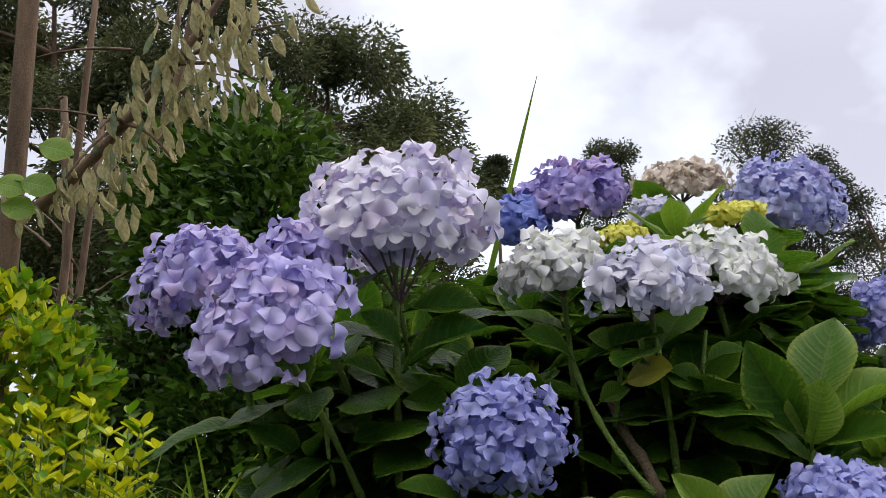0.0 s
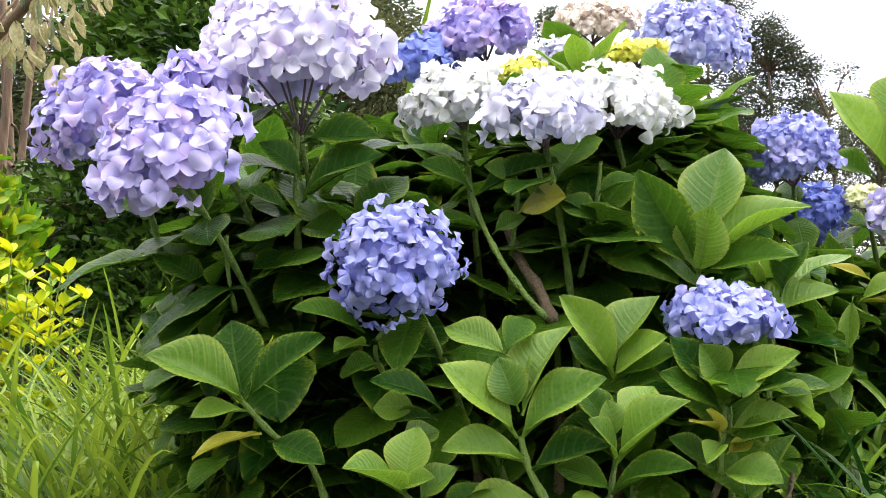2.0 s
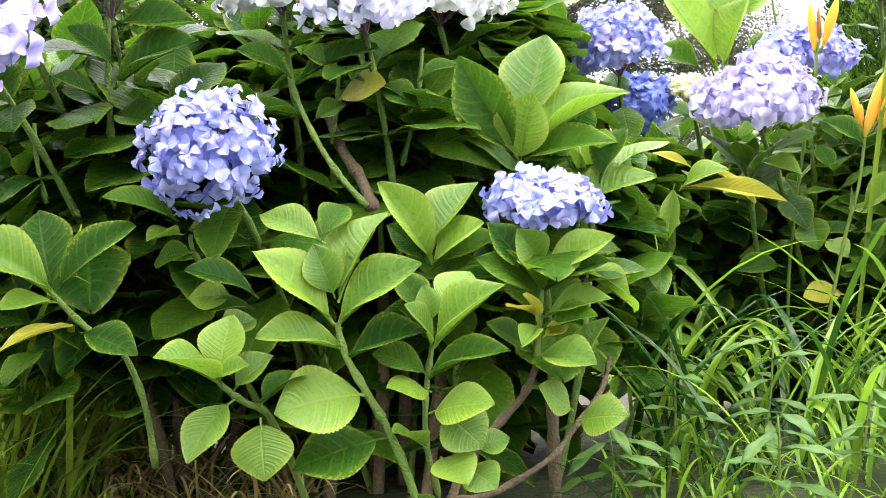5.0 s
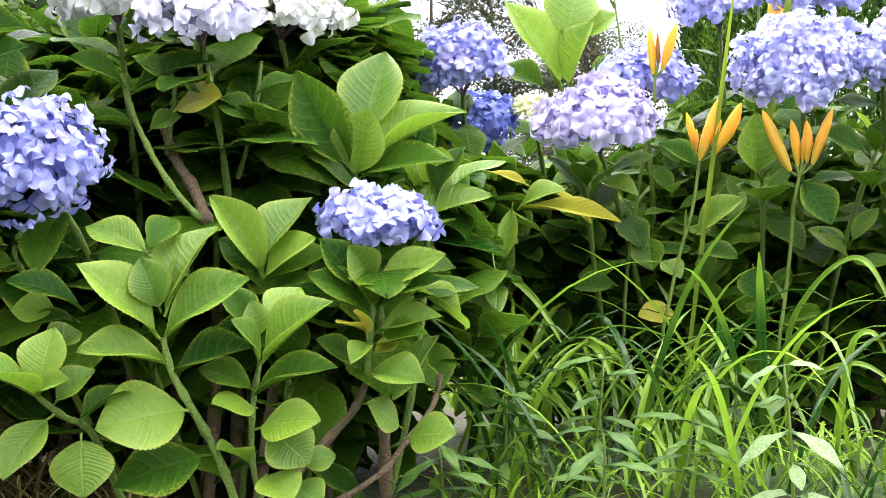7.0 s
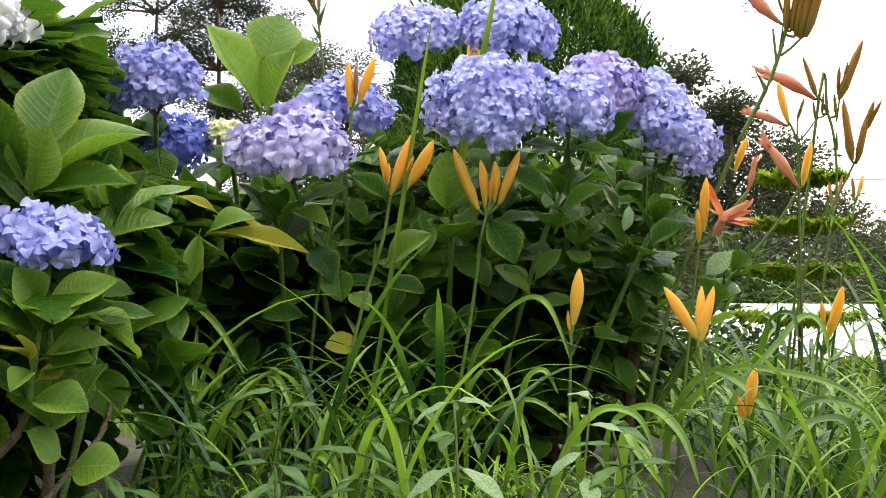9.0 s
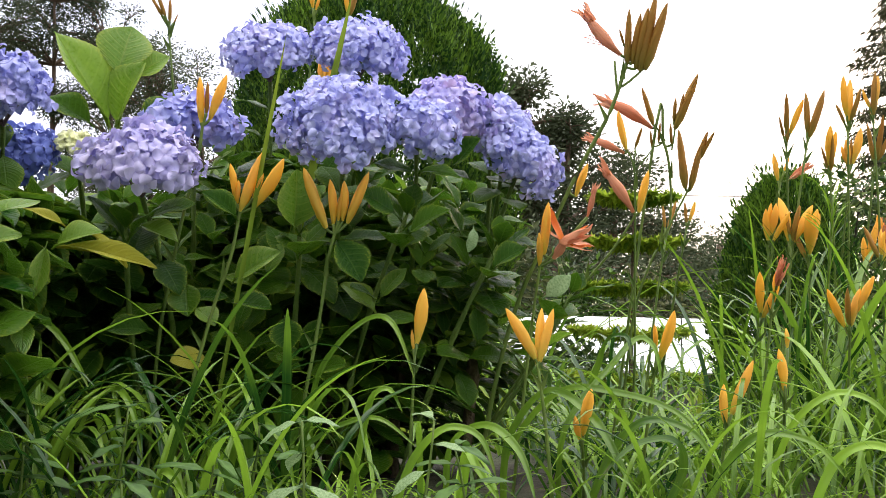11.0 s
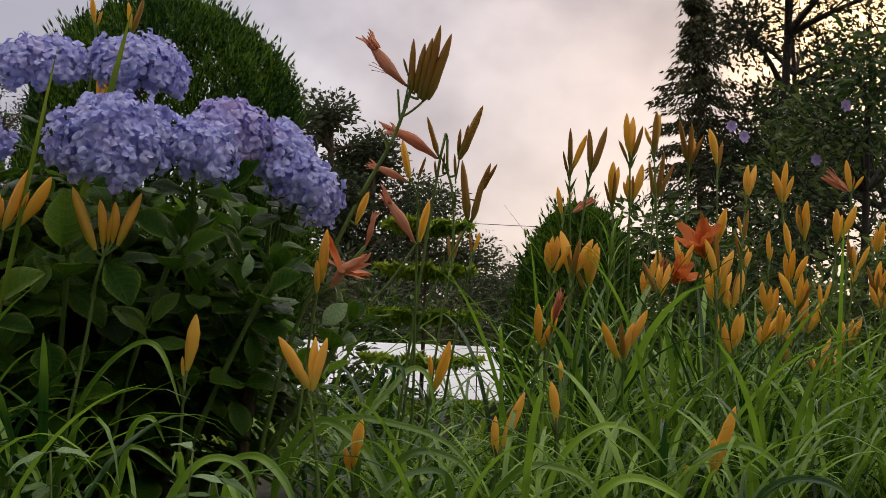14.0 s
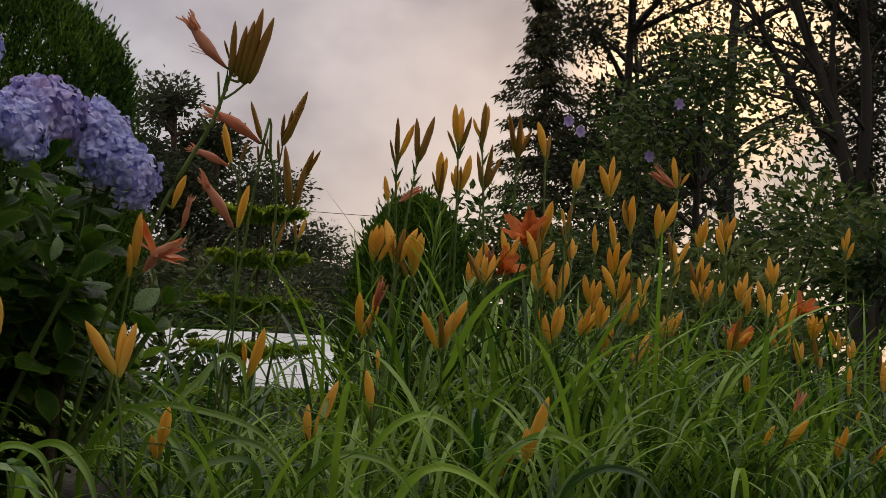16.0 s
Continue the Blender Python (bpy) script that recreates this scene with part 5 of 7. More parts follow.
grown_stalk("daylily stalk with long greenish brown buds", [(0.797, 2.339, 0.547), (0.771, 2.352, 0.489), (0.742, 2.365, 0.425), (0.718, 2.379, 0.341), (0.707, 2.392, 0.223)], 0.0022, 0.0034,
            [("G", (0.793, 2.340, 0.551), (0.776, 2.327, 0.651)), ("G", (0.801, 2.338, 0.549), (0.812, 2.318, 0.627)), ("G", (0.808, 2.332, 0.593), (0.823, 2.313, 0.647)), ("G", (0.811, 2.331, 0.598), (0.834, 2.310, 0.647))],
            [],
            [((0.797, 2.339, 0.547), (0.810, 2.332, 0.594))])
grown_stalk("daylily stalk with slender buds and a spent flower", [(0.685, 2.325, 0.610), (0.697, 2.324, 0.578), (0.701, 2.329, 0.503), (0.705, 2.338, 0.378), (0.710, 2.349, 0.225)], 0.0022, 0.0032,
            [("B", (0.683, 2.326, 0.612), (0.661, 2.317, 0.675)), ("G", (0.697, 2.321, 0.615), (0.704, 2.306, 0.649))],
            [((0.680, 2.327, 0.606), (0.614, 2.334, 0.631), 1)],
            [((0.697, 2.324, 0.578), (0.697, 2.321, 0.615)), ((0.697, 2.324, 0.578), (0.724, 2.314, 0.612))])
grown_stalk("leaning daylily stalk with a red spent flower and a bud", [(0.660, 2.185, 0.489), (0.624, 2.201, 0.428), (0.551, 2.230, 0.332), (0.496, 2.254, 0.232), (0.449, 2.274, 0.149)], 0.0024, 0.0036,
            [("B", (0.665, 2.184, 0.493), (0.670, 2.166, 0.559))],
            [((0.657, 2.186, 0.493), (0.602, 2.186, 0.565), 1)],
            [])
grown_stalk("daylily stalk with a crumpled orange flower and long buds", [(0.488, 2.107, 0.399), (0.481, 2.115, 0.330), (0.475, 2.123, 0.254), (0.468, 2.132, 0.160)], 0.0026, 0.0036,
            [("B", (0.493, 2.104, 0.416), (0.490, 2.089, 0.495)), ("B", (0.487, 2.108, 0.399), (0.486, 2.093, 0.449))],
            [((0.507, 2.101, 0.410), (0.534, 2.078, 0.468), 2), ((0.554, 2.082, 0.474), (0.561, 2.066, 0.520), 1)],
            [((0.488, 2.107, 0.399), (0.554, 2.082, 0.471)), ((0.488, 2.107, 0.399), (0.507, 2.101, 0.410))])
# the stalks before the second hydrangea
grown_stalk("daylily stalk with long peach buds before the hydrangea", [(0.032, 2.027, 0.459), (0.021, 2.030, 0.394), (0.001, 2.033, 0.330), (-0.015, 2.036, 0.266), (-0.028, 2.039, 0.203)], 0.0030, 0.0038,
            [("B", (0.032, 2.027, 0.460), (0.056, 2.011, 0.547)), ("B", (0.025, 2.026, 0.475), (0.020, 2.012, 0.527)), ("B", (0.028, 2.026, 0.471), (0.026, 2.013, 0.503)), ("B", (0.051, 2.027, 0.467), (0.095, 2.011, 0.534)), ("B", (0.050, 2.026, 0.479), (0.061, 2.012, 0.515))], [], [])
grown_stalk("daylily stalk with five peach buds before the hydrangea", [(0.168, 2.038, 0.433), (0.160, 2.040, 0.394), (0.155, 2.042, 0.346), (0.144, 2.046, 0.266), (0.131, 2.050, 0.179)], 0.0030, 0.0038,
            [("B", (0.156, 2.038, 0.441), (0.115, 2.022, 0.523)), ("B", (0.166, 2.038, 0.447), (0.163, 2.022, 0.511)), ("B", (0.173, 2.037, 0.452), (0.173, 2.023, 0.492)), ("B", (0.179, 2.037, 0.452), (0.182, 2.023, 0.509)), ("B", (0.186, 2.037, 0.449), (0.209, 2.022, 0.525))], [], [])
grown_stalk("thin daylily stalk with three brownish buds", [(-0.026, 2.101, 0.591), (-0.031, 2.103, 0.539), (-0.047, 2.106, 0.472), (-0.062, 2.110, 0.390), (-0.080, 2.116, 0.266)], 0.0030, 0.0038,
            [("B", (-0.028, 2.101, 0.595), (-0.036, 2.085, 0.660)), ("G", (-0.021, 2.100, 0.609), (-0.021, 2.086, 0.654)), ("B", (-0.016, 2.100, 0.600), (0.001, 2.085, 0.667))], [], [])
daylily_stalk((0.87, 2.69, 0.490), 2, 0.05, 0.07)
daylily_stalk((0.91, 2.68, 0.513), 2, 0.04, 0.05)
daylily_stalk((1.11, 2.70, 0.611), 2, 0.04, 0.075, [((1.125, 2.69, 0.615), (0.8, 0, 0.5), 0.052, True)], 0.3, "daylily stalk with a wilted red flower and buds")
daylily_stalk((0.955, 2.34, 0.37), 1, 0.02, 0.07, [((0.955, 2.33, 0.385), (0.1, -0.5, 0.7), 0.052, True)], 0.0, "short daylily stalk with a wilted flower")
daylily_stalk((1.53, 2.90, 0.545), 3, 0.03, 0.085, [((1.525, 2.89, 0.555), (-0.55, -0.45, 0.75), 0.081, False)], 0.1, "daylily stalk with an open orange flower and buds")
daylily_stalk((1.40, 2.84, 0.485), 3, 0.02, 0.075, [((1.39, 2.83, 0.495), (-0.2, -0.6, 0.7), 0.059, True), ((1.41, 2.82, 0.49), (0.4, -0.6, 0.6), 0.056, False)], 0.1, "daylily stalk with a fading orange flower and buds")
daylily_stalk((2.26, 3.46, 0.815), 4, 0.05, 0.085, [((2.25, 3.46, 0.815), (-1, 0, 0.55), 0.081, True)], 0.5, "tall daylily stalk with a wilted flower and buds")
daylily_stalk((1.70, 2.17, 0.165), 1, 0.02, 0.075, [((1.715, 2.16, 0.235), (0.4, -0.3, 1), 0.042, True)], 0.0, "short daylily stalk with a wilted flower above a bud")
daylily_stalk((2.31, 2.98, 0.44), 3, 0.02, 0.07, [((2.31, 2.97, 0.445), (0.2, -0.7, 0.7), 0.059, False)], 0.1, "daylily stalk with an open orange flower and buds")
daylily_stalk((2.01, 2.80, 0.345), 2, 0.02, 0.07, [((2.01, 2.79, 0.350), (-0.1, -0.6, 0.8), 0.059, False)], 0.1, "daylily stalk with an opening orange flower and buds")

daylily_stalk((1.06, 1.930, 0.150), 2, 0.01, 0.105, green=0.0, label="short daylily stalk with two swollen peach buds", spread=0.2)


def blade(g, foot, way, length, width, arch, m=None):
    """A strap leaf that rises, arches over and hangs; keeled along its middle."""
    way = Vector(way).normalized()
    flat_ = Vector((way.x, way.y, 0))
    if flat_.length < 1e-3:
        flat_ = Vector((1, 0, 0))
    flat_.normalize()
    side = flat_.cross(Vector((0, 0, 1)))
    ang = math.asin(max(-1, min(1, way.z)))
    p = Vector(foot)
    rows, vs, fs, uv = 11, [], [], []
    for i in range(rows):
        v = i / (rows - 1)
        h = width * (0.75 + 0.5 * v) * (1 - v ** 3.2) + 0.0004
        up = flat_ * -math.sin(ang) + Vector((0, 0, math.cos(ang)))
        for j, u in enumerate((-1, 0, 1)):
            vs.append(p + side * (u * h) + up * (abs(u) * h * 0.35))
            uv.append((u / 2 + 0.5, v))
        p = p + (flat_ * math.cos(ang) + Vector((0, 0, math.sin(ang)))) * (length / (rows - 1))
        ang -= arch * (0.35 + 1.5 * v) / (rows - 1)
    for i in range(rows - 1):
        for j in range(2):
            a = i * 3 + j
            fs.append((a, a + 1, a + 4, a + 3))
    g.add(vs, fs, uv)


BLADES = []
for k in range(12):
    g = Geo()
    blade(g, (0, 0, 0), (0.25 + 0.07 * (k % 5), 0, 1), 0.42 + 0.05 * (k % 4), 0.0044 + 0.0011 * (k % 4), 1.1 + 0.36 * (k % 6))
    BLADES.append(g.mesh("blade", M_BLADE))


def daylily_clump(x, y, count, size, reach=0.08):
    """A tuft of strap leaves."""
    z = ground_z(x, y)
    clump = thing("daylily_clump", (x, y, z), "tuft of long arching green daylily leaves", "daylily", "daylily leaf tufts")
    for k in range(int(count * 0.85)):
        r_, a = reach * math.sqrt(rnd.random()), rnd.uniform(0, 6.283)
        m = Matrix.Translation((x + r_ * math.cos(a), y + r_ * math.sin(a), z - 0.01)) @ pose(0, 0, 0, 0, 0, rnd.uniform(0, 360)) @ Matrix.Scale(size * rnd.uniform(0.7, 1.2), 4)
        part("blade", rnd.choice(BLADES), clump, m)


for x, y, k, s_ in ((0.20, 1.74, 4, 0.40), (0.38, 1.76, 5, 0.44), (0.55, 1.74, 9, 0.58), (0.72, 1.80, 14, 0.66), (0.92, 1.86, 15, 0.70), (1.12, 1.92, 15, 0.72),
                    (0.62, 2.02, 12, 0.52), (0.86, 2.14, 12, 0.54), (1.12, 2.22, 20, 0.82), (1.36, 2.16, 20, 0.78), (1.58, 2.24, 20, 0.76), (1.36, 2.50, 20, 1.05), (1.66, 2.55, 20, 1.05),
                    (1.92, 2.50, 18, 0.95), (1.10, 2.55, 18, 1.05), (2.0, 2.85, 18, 1.05), (1.5, 2.8, 18, 1.1)):
    daylily_clump(x, y, k, s_)

def arched_blade(points, half):
    """One broad strap leaf that rises from the ground, arches over and hangs."""
    p = [Vector(q) for q in points]
    root = Vector((p[0].x, p[0].y + 0.03, ground_z(p[0].x, p[0].y + 0.03) - 0.01))
    if p[0].z > root.z + 0.03:
        p.insert(0, root)
    t_ = thing("daylily_leaf", p[0], "single broad arching strap leaf of a daylily", "daylily", "broad strap leaves")
    fine = []
    for i in range(len(p) - 1):
        a, b, c, e = p[max(i - 1, 0)], p[i], p[i + 1], p[min(i + 2, len(p) - 1)]
        fine += [0.5 * (2 * b + (c - a) * t + (2 * a - 5 * b + 4 * c - e) * t * t + (3 * b - a - 3 * c + e) * t ** 3) for t in (0, 0.2, 0.4, 0.6, 0.8)]
    fine.append(p[-1])
    rows, vs, fs, uv = len(fine), [], [], []
    for i, q in enumerate(fine):
        v = i / (rows - 1)
        way = (fine[min(i + 1, rows - 1)] - fine[max(i - 1, 0)]).normalized()
        side = way.cross(Vector((-0.25, -0.75, 0.65))).normalized()
        up_ = side.cross(way)
        h = half * 0.72 * (0.7 + 0.5 * math.sin(2.4 * v)) * (1 - v ** 4) + 0.0004
        for u in (-1, -0.5, 0, 0.5, 1):
            vs.append(q + side * (u * h) + up_ * (abs(u) * h * 0.4))
            uv.append((u / 2 + 0.5, v))
    for i in range(rows - 1):
        for k in range(4):
            a = i * 5 + k
            fs.append((a, a + 1, a + 6, a + 5))
    g = Geo()
    g.add(vs, fs, uv)
    part("blade", g.mesh("blade", M_BLADE), t_)


for points, half in (
        (((0.324, 1.932, 0.054), (0.321, 1.876, 0.144), (0.358, 1.819, 0.175), (0.391, 1.765, 0.145), (0.404, 1.725, 0.088)), 0.0075),
        (((0.426, 2.013, 0.141), (0.467, 1.952, 0.215), (0.508, 1.866, 0.188), (0.535, 1.805, 0.126), (0.551, 1.784, 0.081)), 0.008),
        (((0.436, 2.063, 0.120), (0.496, 1.998, 0.212), (0.571, 1.936, 0.214), (0.635, 1.877, 0.191), (0.674, 1.844, 0.139)), 0.007),
        (((0.025, 1.874, 0.075), (0.040, 1.837, 0.166), (0.060, 1.792, 0.185), (0.091, 1.748, 0.156), (0.106, 1.729, 0.106)), 0.0075),
        (((0.142, 2.001, 0.202), (0.174, 1.972, 0.275), (0.217, 1.933, 0.313), (0.244, 1.900, 0.300), (0.268, 1.879, 0.234)), 0.006),
        (((0.550, 2.042, 0.190), (0.560, 2.016, 0.257), (0.566, 1.983, 0.291), (0.582, 1.950, 0.293), (0.584, 1.932, 0.260)), 0.0065)):
    arched_blade(points, half)
for points, half in (
        (((0.494, 1.951, 0.163), (0.575, 1.984, 0.259), (0.615, 2.006, 0.292), (0.634, 1.984, 0.276), (0.639, 1.966, 0.220)), 0.006),
        (((-0.179, 1.953, 0.124), (-0.151, 1.905, 0.188), (-0.119, 1.858, 0.213), (-0.094, 1.815, 0.187), (-0.080, 1.796, 0.132)), 0.0065),
        (((-0.053, 1.754, 0.075), (-0.055, 1.753, 0.103), (-0.050, 1.731, 0.122), (-0.036, 1.709, 0.114), (-0.022, 1.688, 0.091)), 0.008),
        (((0.305, 1.700, 0.080), (0.305, 1.677, 0.127), (0.308, 1.665, 0.155), (0.315, 1.645, 0.137), (0.339, 1.623, 0.100)), 0.0085),
        (((0.231, 1.742, 0.078), (0.253, 1.735, 0.141), (0.288, 1.717, 0.178), (0.326, 1.692, 0.170), (0.344, 1.672, 0.121)), 0.007),
        (((0.046, 1.970, 0.110), (0.112, 1.909, 0.131), (0.168, 1.858, 0.169), (0.215, 1.809, 0.183), (0.259, 1.784, 0.151)), 0.0062)):
    arched_blade(points, half)
for points, half in (
        (((0.643, 1.781, 0.075), (0.670, 1.774, 0.134), (0.702, 1.736, 0.174), (0.758, 1.708, 0.166), (0.793, 1.685, 0.123)), 0.0075),
        (((0.772, 1.915, 0.058), (0.808, 1.903, 0.170), (0.853, 1.873, 0.220), (0.895, 1.837, 0.215), (0.928, 1.804, 0.171)), 0.0068),
        (((0.577, 1.740, 0.080), (0.596, 1.734, 0.130), (0.575, 1.715, 0.167), (0.520, 1.704, 0.160), (0.475, 1.693, 0.120)), 0.007),
        (((0.510, 1.851, 0.080), (0.538, 1.843, 0.149), (0.576, 1.816, 0.185), (0.629, 1.788, 0.169), (0.660, 1.766, 0.113)), 0.0075),
        (((-0.282, 1.958, 0.303), (-0.249, 1.933, 0.315), (-0.201, 1.907, 0.283), (-0.169, 1.884, 0.240), (-0.154, 1.873, 0.211)), 0.0058),
        (((-0.303, 2.016, 0.241), (-0.252, 1.978, 0.231), (-0.212, 1.953, 0.214), (-0.186, 1.930, 0.186), (-0.173, 1.920, 0.157)), 0.005)):
    arched_blade(points, half)
for points, half in (
        (((0.180, 1.800, 0.085), (0.192, 1.794, 0.156), (0.203, 1.779, 0.211), (0.223, 1.765, 0.222), (0.238, 1.754, 0.195)), 0.006),
        (((0.761, 1.712, 0.084), (0.787, 1.705, 0.142), (0.820, 1.679, 0.166), (0.867, 1.652, 0.148), (0.900, 1.629, 0.109)), 0.008),
        (((0.969, 1.885, 0.063), (0.998, 1.875, 0.159), (1.049, 1.845, 0.201), (1.101, 1.818, 0.180), (1.130, 1.796, 0.120)), 0.0075),
        (((1.034, 1.773, 0.077), (1.054, 1.766, 0.138), (1.094, 1.739, 0.163), (1.142, 1.712, 0.151), (1.167, 1.690, 0.103)), 0.008)):
    arched_blade(points, half)

def view_gap(x, y):
    """Shortens the leaves in the camera's line of sight to the shed, so that its roof shows."""
    return 0.74 + 0.26 * max(sstep(0.41, 0.47, x / y), 1 - sstep(0.20, 0.26, x / y))


# the denser leaves behind and between
g = Geo()
for k in range(640):
    x, y = rnd.uniform(0.0, 2.9), rnd.uniform(1.75, 3.6)
    if y < 1.55 + 0.22 * x or (x < 0.6 and (y > 2.0 or rnd.random() < 0.72)):
        continue
    a = rnd.uniform(0, 6.283)
    blade(g, (x, y, ground_z(x, y) - 0.01), (math.cos(a) * 0.45, math.sin(a) * 0.45, 1), rnd.uniform(0.24, 0.42) * (1.0 + 0.75 * sstep(2.2, 2.9, y)) * view_gap(x, y), rnd.uniform(0.0028, 0.0056), rnd.uniform(1.3, 3.2))
for k in range(420):
    x = rnd.uniform(0.95, 2.5)
    y = rnd.uniform(2.25, 2.75) + 0.35 * (x - 0.95)
    a = rnd.uniform(0, 6.283)
    blade(g, (x, y, ground_z(x, y) - 0.01), (math.cos(a) * 0.25, math.sin(a) * 0.25, 1), rnd.uniform(0.34, 0.62), rnd.uniform(0.0026, 0.0052), rnd.uniform(0.5, 2.2))
for k in range(1500):
    x = rnd.uniform(0.55, 2.7)
    y = rnd.uniform(1.95, 2.9) + 0.25 * (x - 0.55)
    a = rnd.uniform(0, 6.283)
    blade(g, (x, y, ground_z(x, y) - 0.01), (math.cos(a) * 0.5, math.sin(a) * 0.5, 1), rnd.uniform(0.14, 0.30) * view_gap(x, y), rnd.uniform(0.0030, 0.0060), rnd.uniform(0.8, 2.6))
tagged(new("daylily_foliage", g.mesh("daylily_foliage", M_BLADE)), "dense green strap leaves of daylilies", "foliage", kind="stuff")


# ---- grass and weeds ----
def grass(name, label, mat, count, spots, length, width, arch=(0.6, 2.0), lean=0.35):
    g = Geo()
    for k in range(count):
        x0, x1, y0, y1 = spots[k % len(spots)]
        x, y = rnd.uniform(x0, x1), rnd.uniform(y0, y1)
        a = rnd.uniform(0, 6.283)
        blade(g, (x, y, ground_z(x, y) - 0.005), (math.cos(a) * lean, math.sin(a) * lean, 1), rnd.uniform(*length), rnd.uniform(*width), rnd.uniform(*arch))
    return tagged(new(name, g.mesh(name, mat)), label, "grass", kind="stuff")


grass("long_grass", "long yellowish green grass beside the bush", M_GRASS, 1500, [(-1.55, -0.95, 1.45, 2.6), (-1.3, -0.9, 1.3, 1.9), (-2.2, -1.2, 2.0, 3.2)], (0.20, 0.52), (0.0022, 0.0048))
grass("meadow_grass", "fresh green grass between the bushes", M_BLADE, 110, [(-0.30, 0.12, 1.62, 2.15)], (0.20, 0.44), (0.0026, 0.0070), (0.8, 2.8), 0.4)
grass("dry_grass", "short dry grass and straw on the soil", M_DRYGRASS, 1300, [(-1.25, -0.62, 1.30, 1.75)], (0.05, 0.17), (0.0010, 0.0022), (0.8, 2.4), 0.7)
grass("short_grass", "short green grass at the edge of the bed", M_BLADE, 850, [(-1.3, -0.85, 1.3, 1.7), (-0.28, 0.2, 1.5, 1.8), (0.1, 1.2, 1.5, 1.95)], (0.05, 0.15), (0.0012, 0.0028), (0.8, 2.2), 0.6)
grass("lawn_grass", "green grass on the ground behind the bed", M_GRASS, 2500, [(-4, 5, 3.0, 7.0)], (0.10, 0.30), (0.003, 0.007))


# ---- small plants among the grass ----
def leafy_plant(name, label, foot, height, kinds, count, size, lean=(0, 0)):
    """A thin stem with single leaves round it. Returns the plant."""
    foot = Vector((foot[0], foot[1], ground_z(foot[0], foot[1]) - 0.01))
    t_ = thing(name, foot, label, "plant", "weeds in the bed")
    top = Vector((foot.x + lean[0], foot.y + lean[1], height))
    pts = curve_points(foot, top, (0.01, 0, 0.0), 8)
    g = Geo()
    tube(g, pts, 0.0026, 0.0012, 5)
    part("stem", g.mesh("stem", M_LSTEM), t_)
    for k in range(count):
        a = k * 2.4
        p = pts[min(7, 3 + k * 5 // count)]
        part("leaf", kinds[k % len(kinds)], t_, aim(p, (math.cos(a), math.sin(a) * 0.7, rnd.uniform(-0.35, 0.35)), (0, -0.4, 1), size * rnd.uniform(0.7, 1.2)))
    return t_


PALE = [hydrangea_leaf_mesh("leaf", M_PALE, 70 + k, 0.2, 0.4, 0.03, 0.20) for k in range(3)]
WEEDLEAF = [hydrangea_leaf_mesh("leaf", M_WEED, 80 + k, 0.35, 0.35, 0.02, 0.115) for k in range(3)]
LONGLEAF = [hydrangea_leaf_mesh("leaf", M_HLEAF_YOUNG, 90 + k, 0.2, 0.35, 0.02, 0.17) for k in range(2)]
for a, b in (((0.487, 2.073, 0.349), (0.520, 2.035, 0.388)), ((0.378, 2.073, 0.454), (0.379, 2.055, 0.411))):
    part("leaf", PALE[0], back, aim(a, Vector(b) - Vector(a), (0.5, -0.6, 0.6), ((Vector(b) - Vector(a)).length * 1.15, (Vector(b) - Vector(a)).length * 0.8, 0.05)), "pale bluish leaf")
leafy_plant("pale_weed", "weed with torn pale green leaves among the grass", (0.10, 1.50), 0.20, PALE + WEEDLEAF[:1], 10, 0.052)
leafy_plant("pale_weed", "weed with torn pale green leaves among the grass", (0.22, 1.56), 0.20, PALE, 7, 0.045, (0.03, 0))
sapling = leafy_plant("yellow_sapling", "slender sapling with drooping yellow-green leaves", (-0.22, 1.82), 0.345, LONGLEAF, 3, 0.08, (-0.02, 0.02))
for kind, a, b, wide in (("Y", (-0.209, 1.890, 0.392), (-0.143, 1.869, 0.415), 0.85),
                         ("O", (-0.205, 1.890, 0.395), (-0.073, 1.871, 0.370), 0.27),
                         ("O", (-0.192, 1.889, 0.421), (-0.245, 1.868, 0.442), 0.45),
                         ("Y", (-0.216, 1.890, 0.400), (-0.228, 1.873, 0.326), 0.48),
                         ("O", (-0.173, 1.899, 0.422), (-0.112, 1.881, 0.370), 0.25)):
    grown_leaf(sapling, kind, a, b, wide)
for x, y, h_, k in ((-0.22, 1.66, 0.16, 9), (-0.12, 1.72, 0.20, 10), (-0.02, 1.62, 0.15, 9), (-0.27, 1.56, 0.12, 8), (-0.10, 1.56, 0.13, 8), (0.04, 1.74, 0.18, 9), (-1.02, 1.40, 0.16, 8), (-0.94, 1.30, 0.12, 8), (0.30, 1.58, 0.17, 9)):
    leafy_plant("green_weed", "small green weed with narrow leaves", (x, y), h_, WEEDLEAF, k + 3, 0.060, (rnd.uniform(-0.03, 0.03), 0))


def leafy_spire(foot, top, count, size):
    """A stem set all round with narrow upright leaves."""
    t_ = thing("leafy_spire", foot, "upright stem closely set with narrow bright green leaves", "plant")
    pts = curve_points(foot, top, (0, 0, 0), 20)
    g = Geo()
    tube(g, pts, 0.004, 0.002, 6)
    part("stem", g.mesh("stem", M_LSTEM), t_)
    for k in range(count):
        a = k * 2.4
        p = pts[4 + k * 15 // count]
        m = Matrix.Translation(p) @ pose(0, 0, 0, 0, 0, math.degrees(a)) @ Matrix.Scale(size * rnd.uniform(0.8, 1.15), 4)
        part("leaf", BLADES[k % 4], t_, m)


leafy_spire((1.09, 2.46, ground_z(1.09, 2.46)), (1.12, 2.47, 0.56), 60, 0.22)


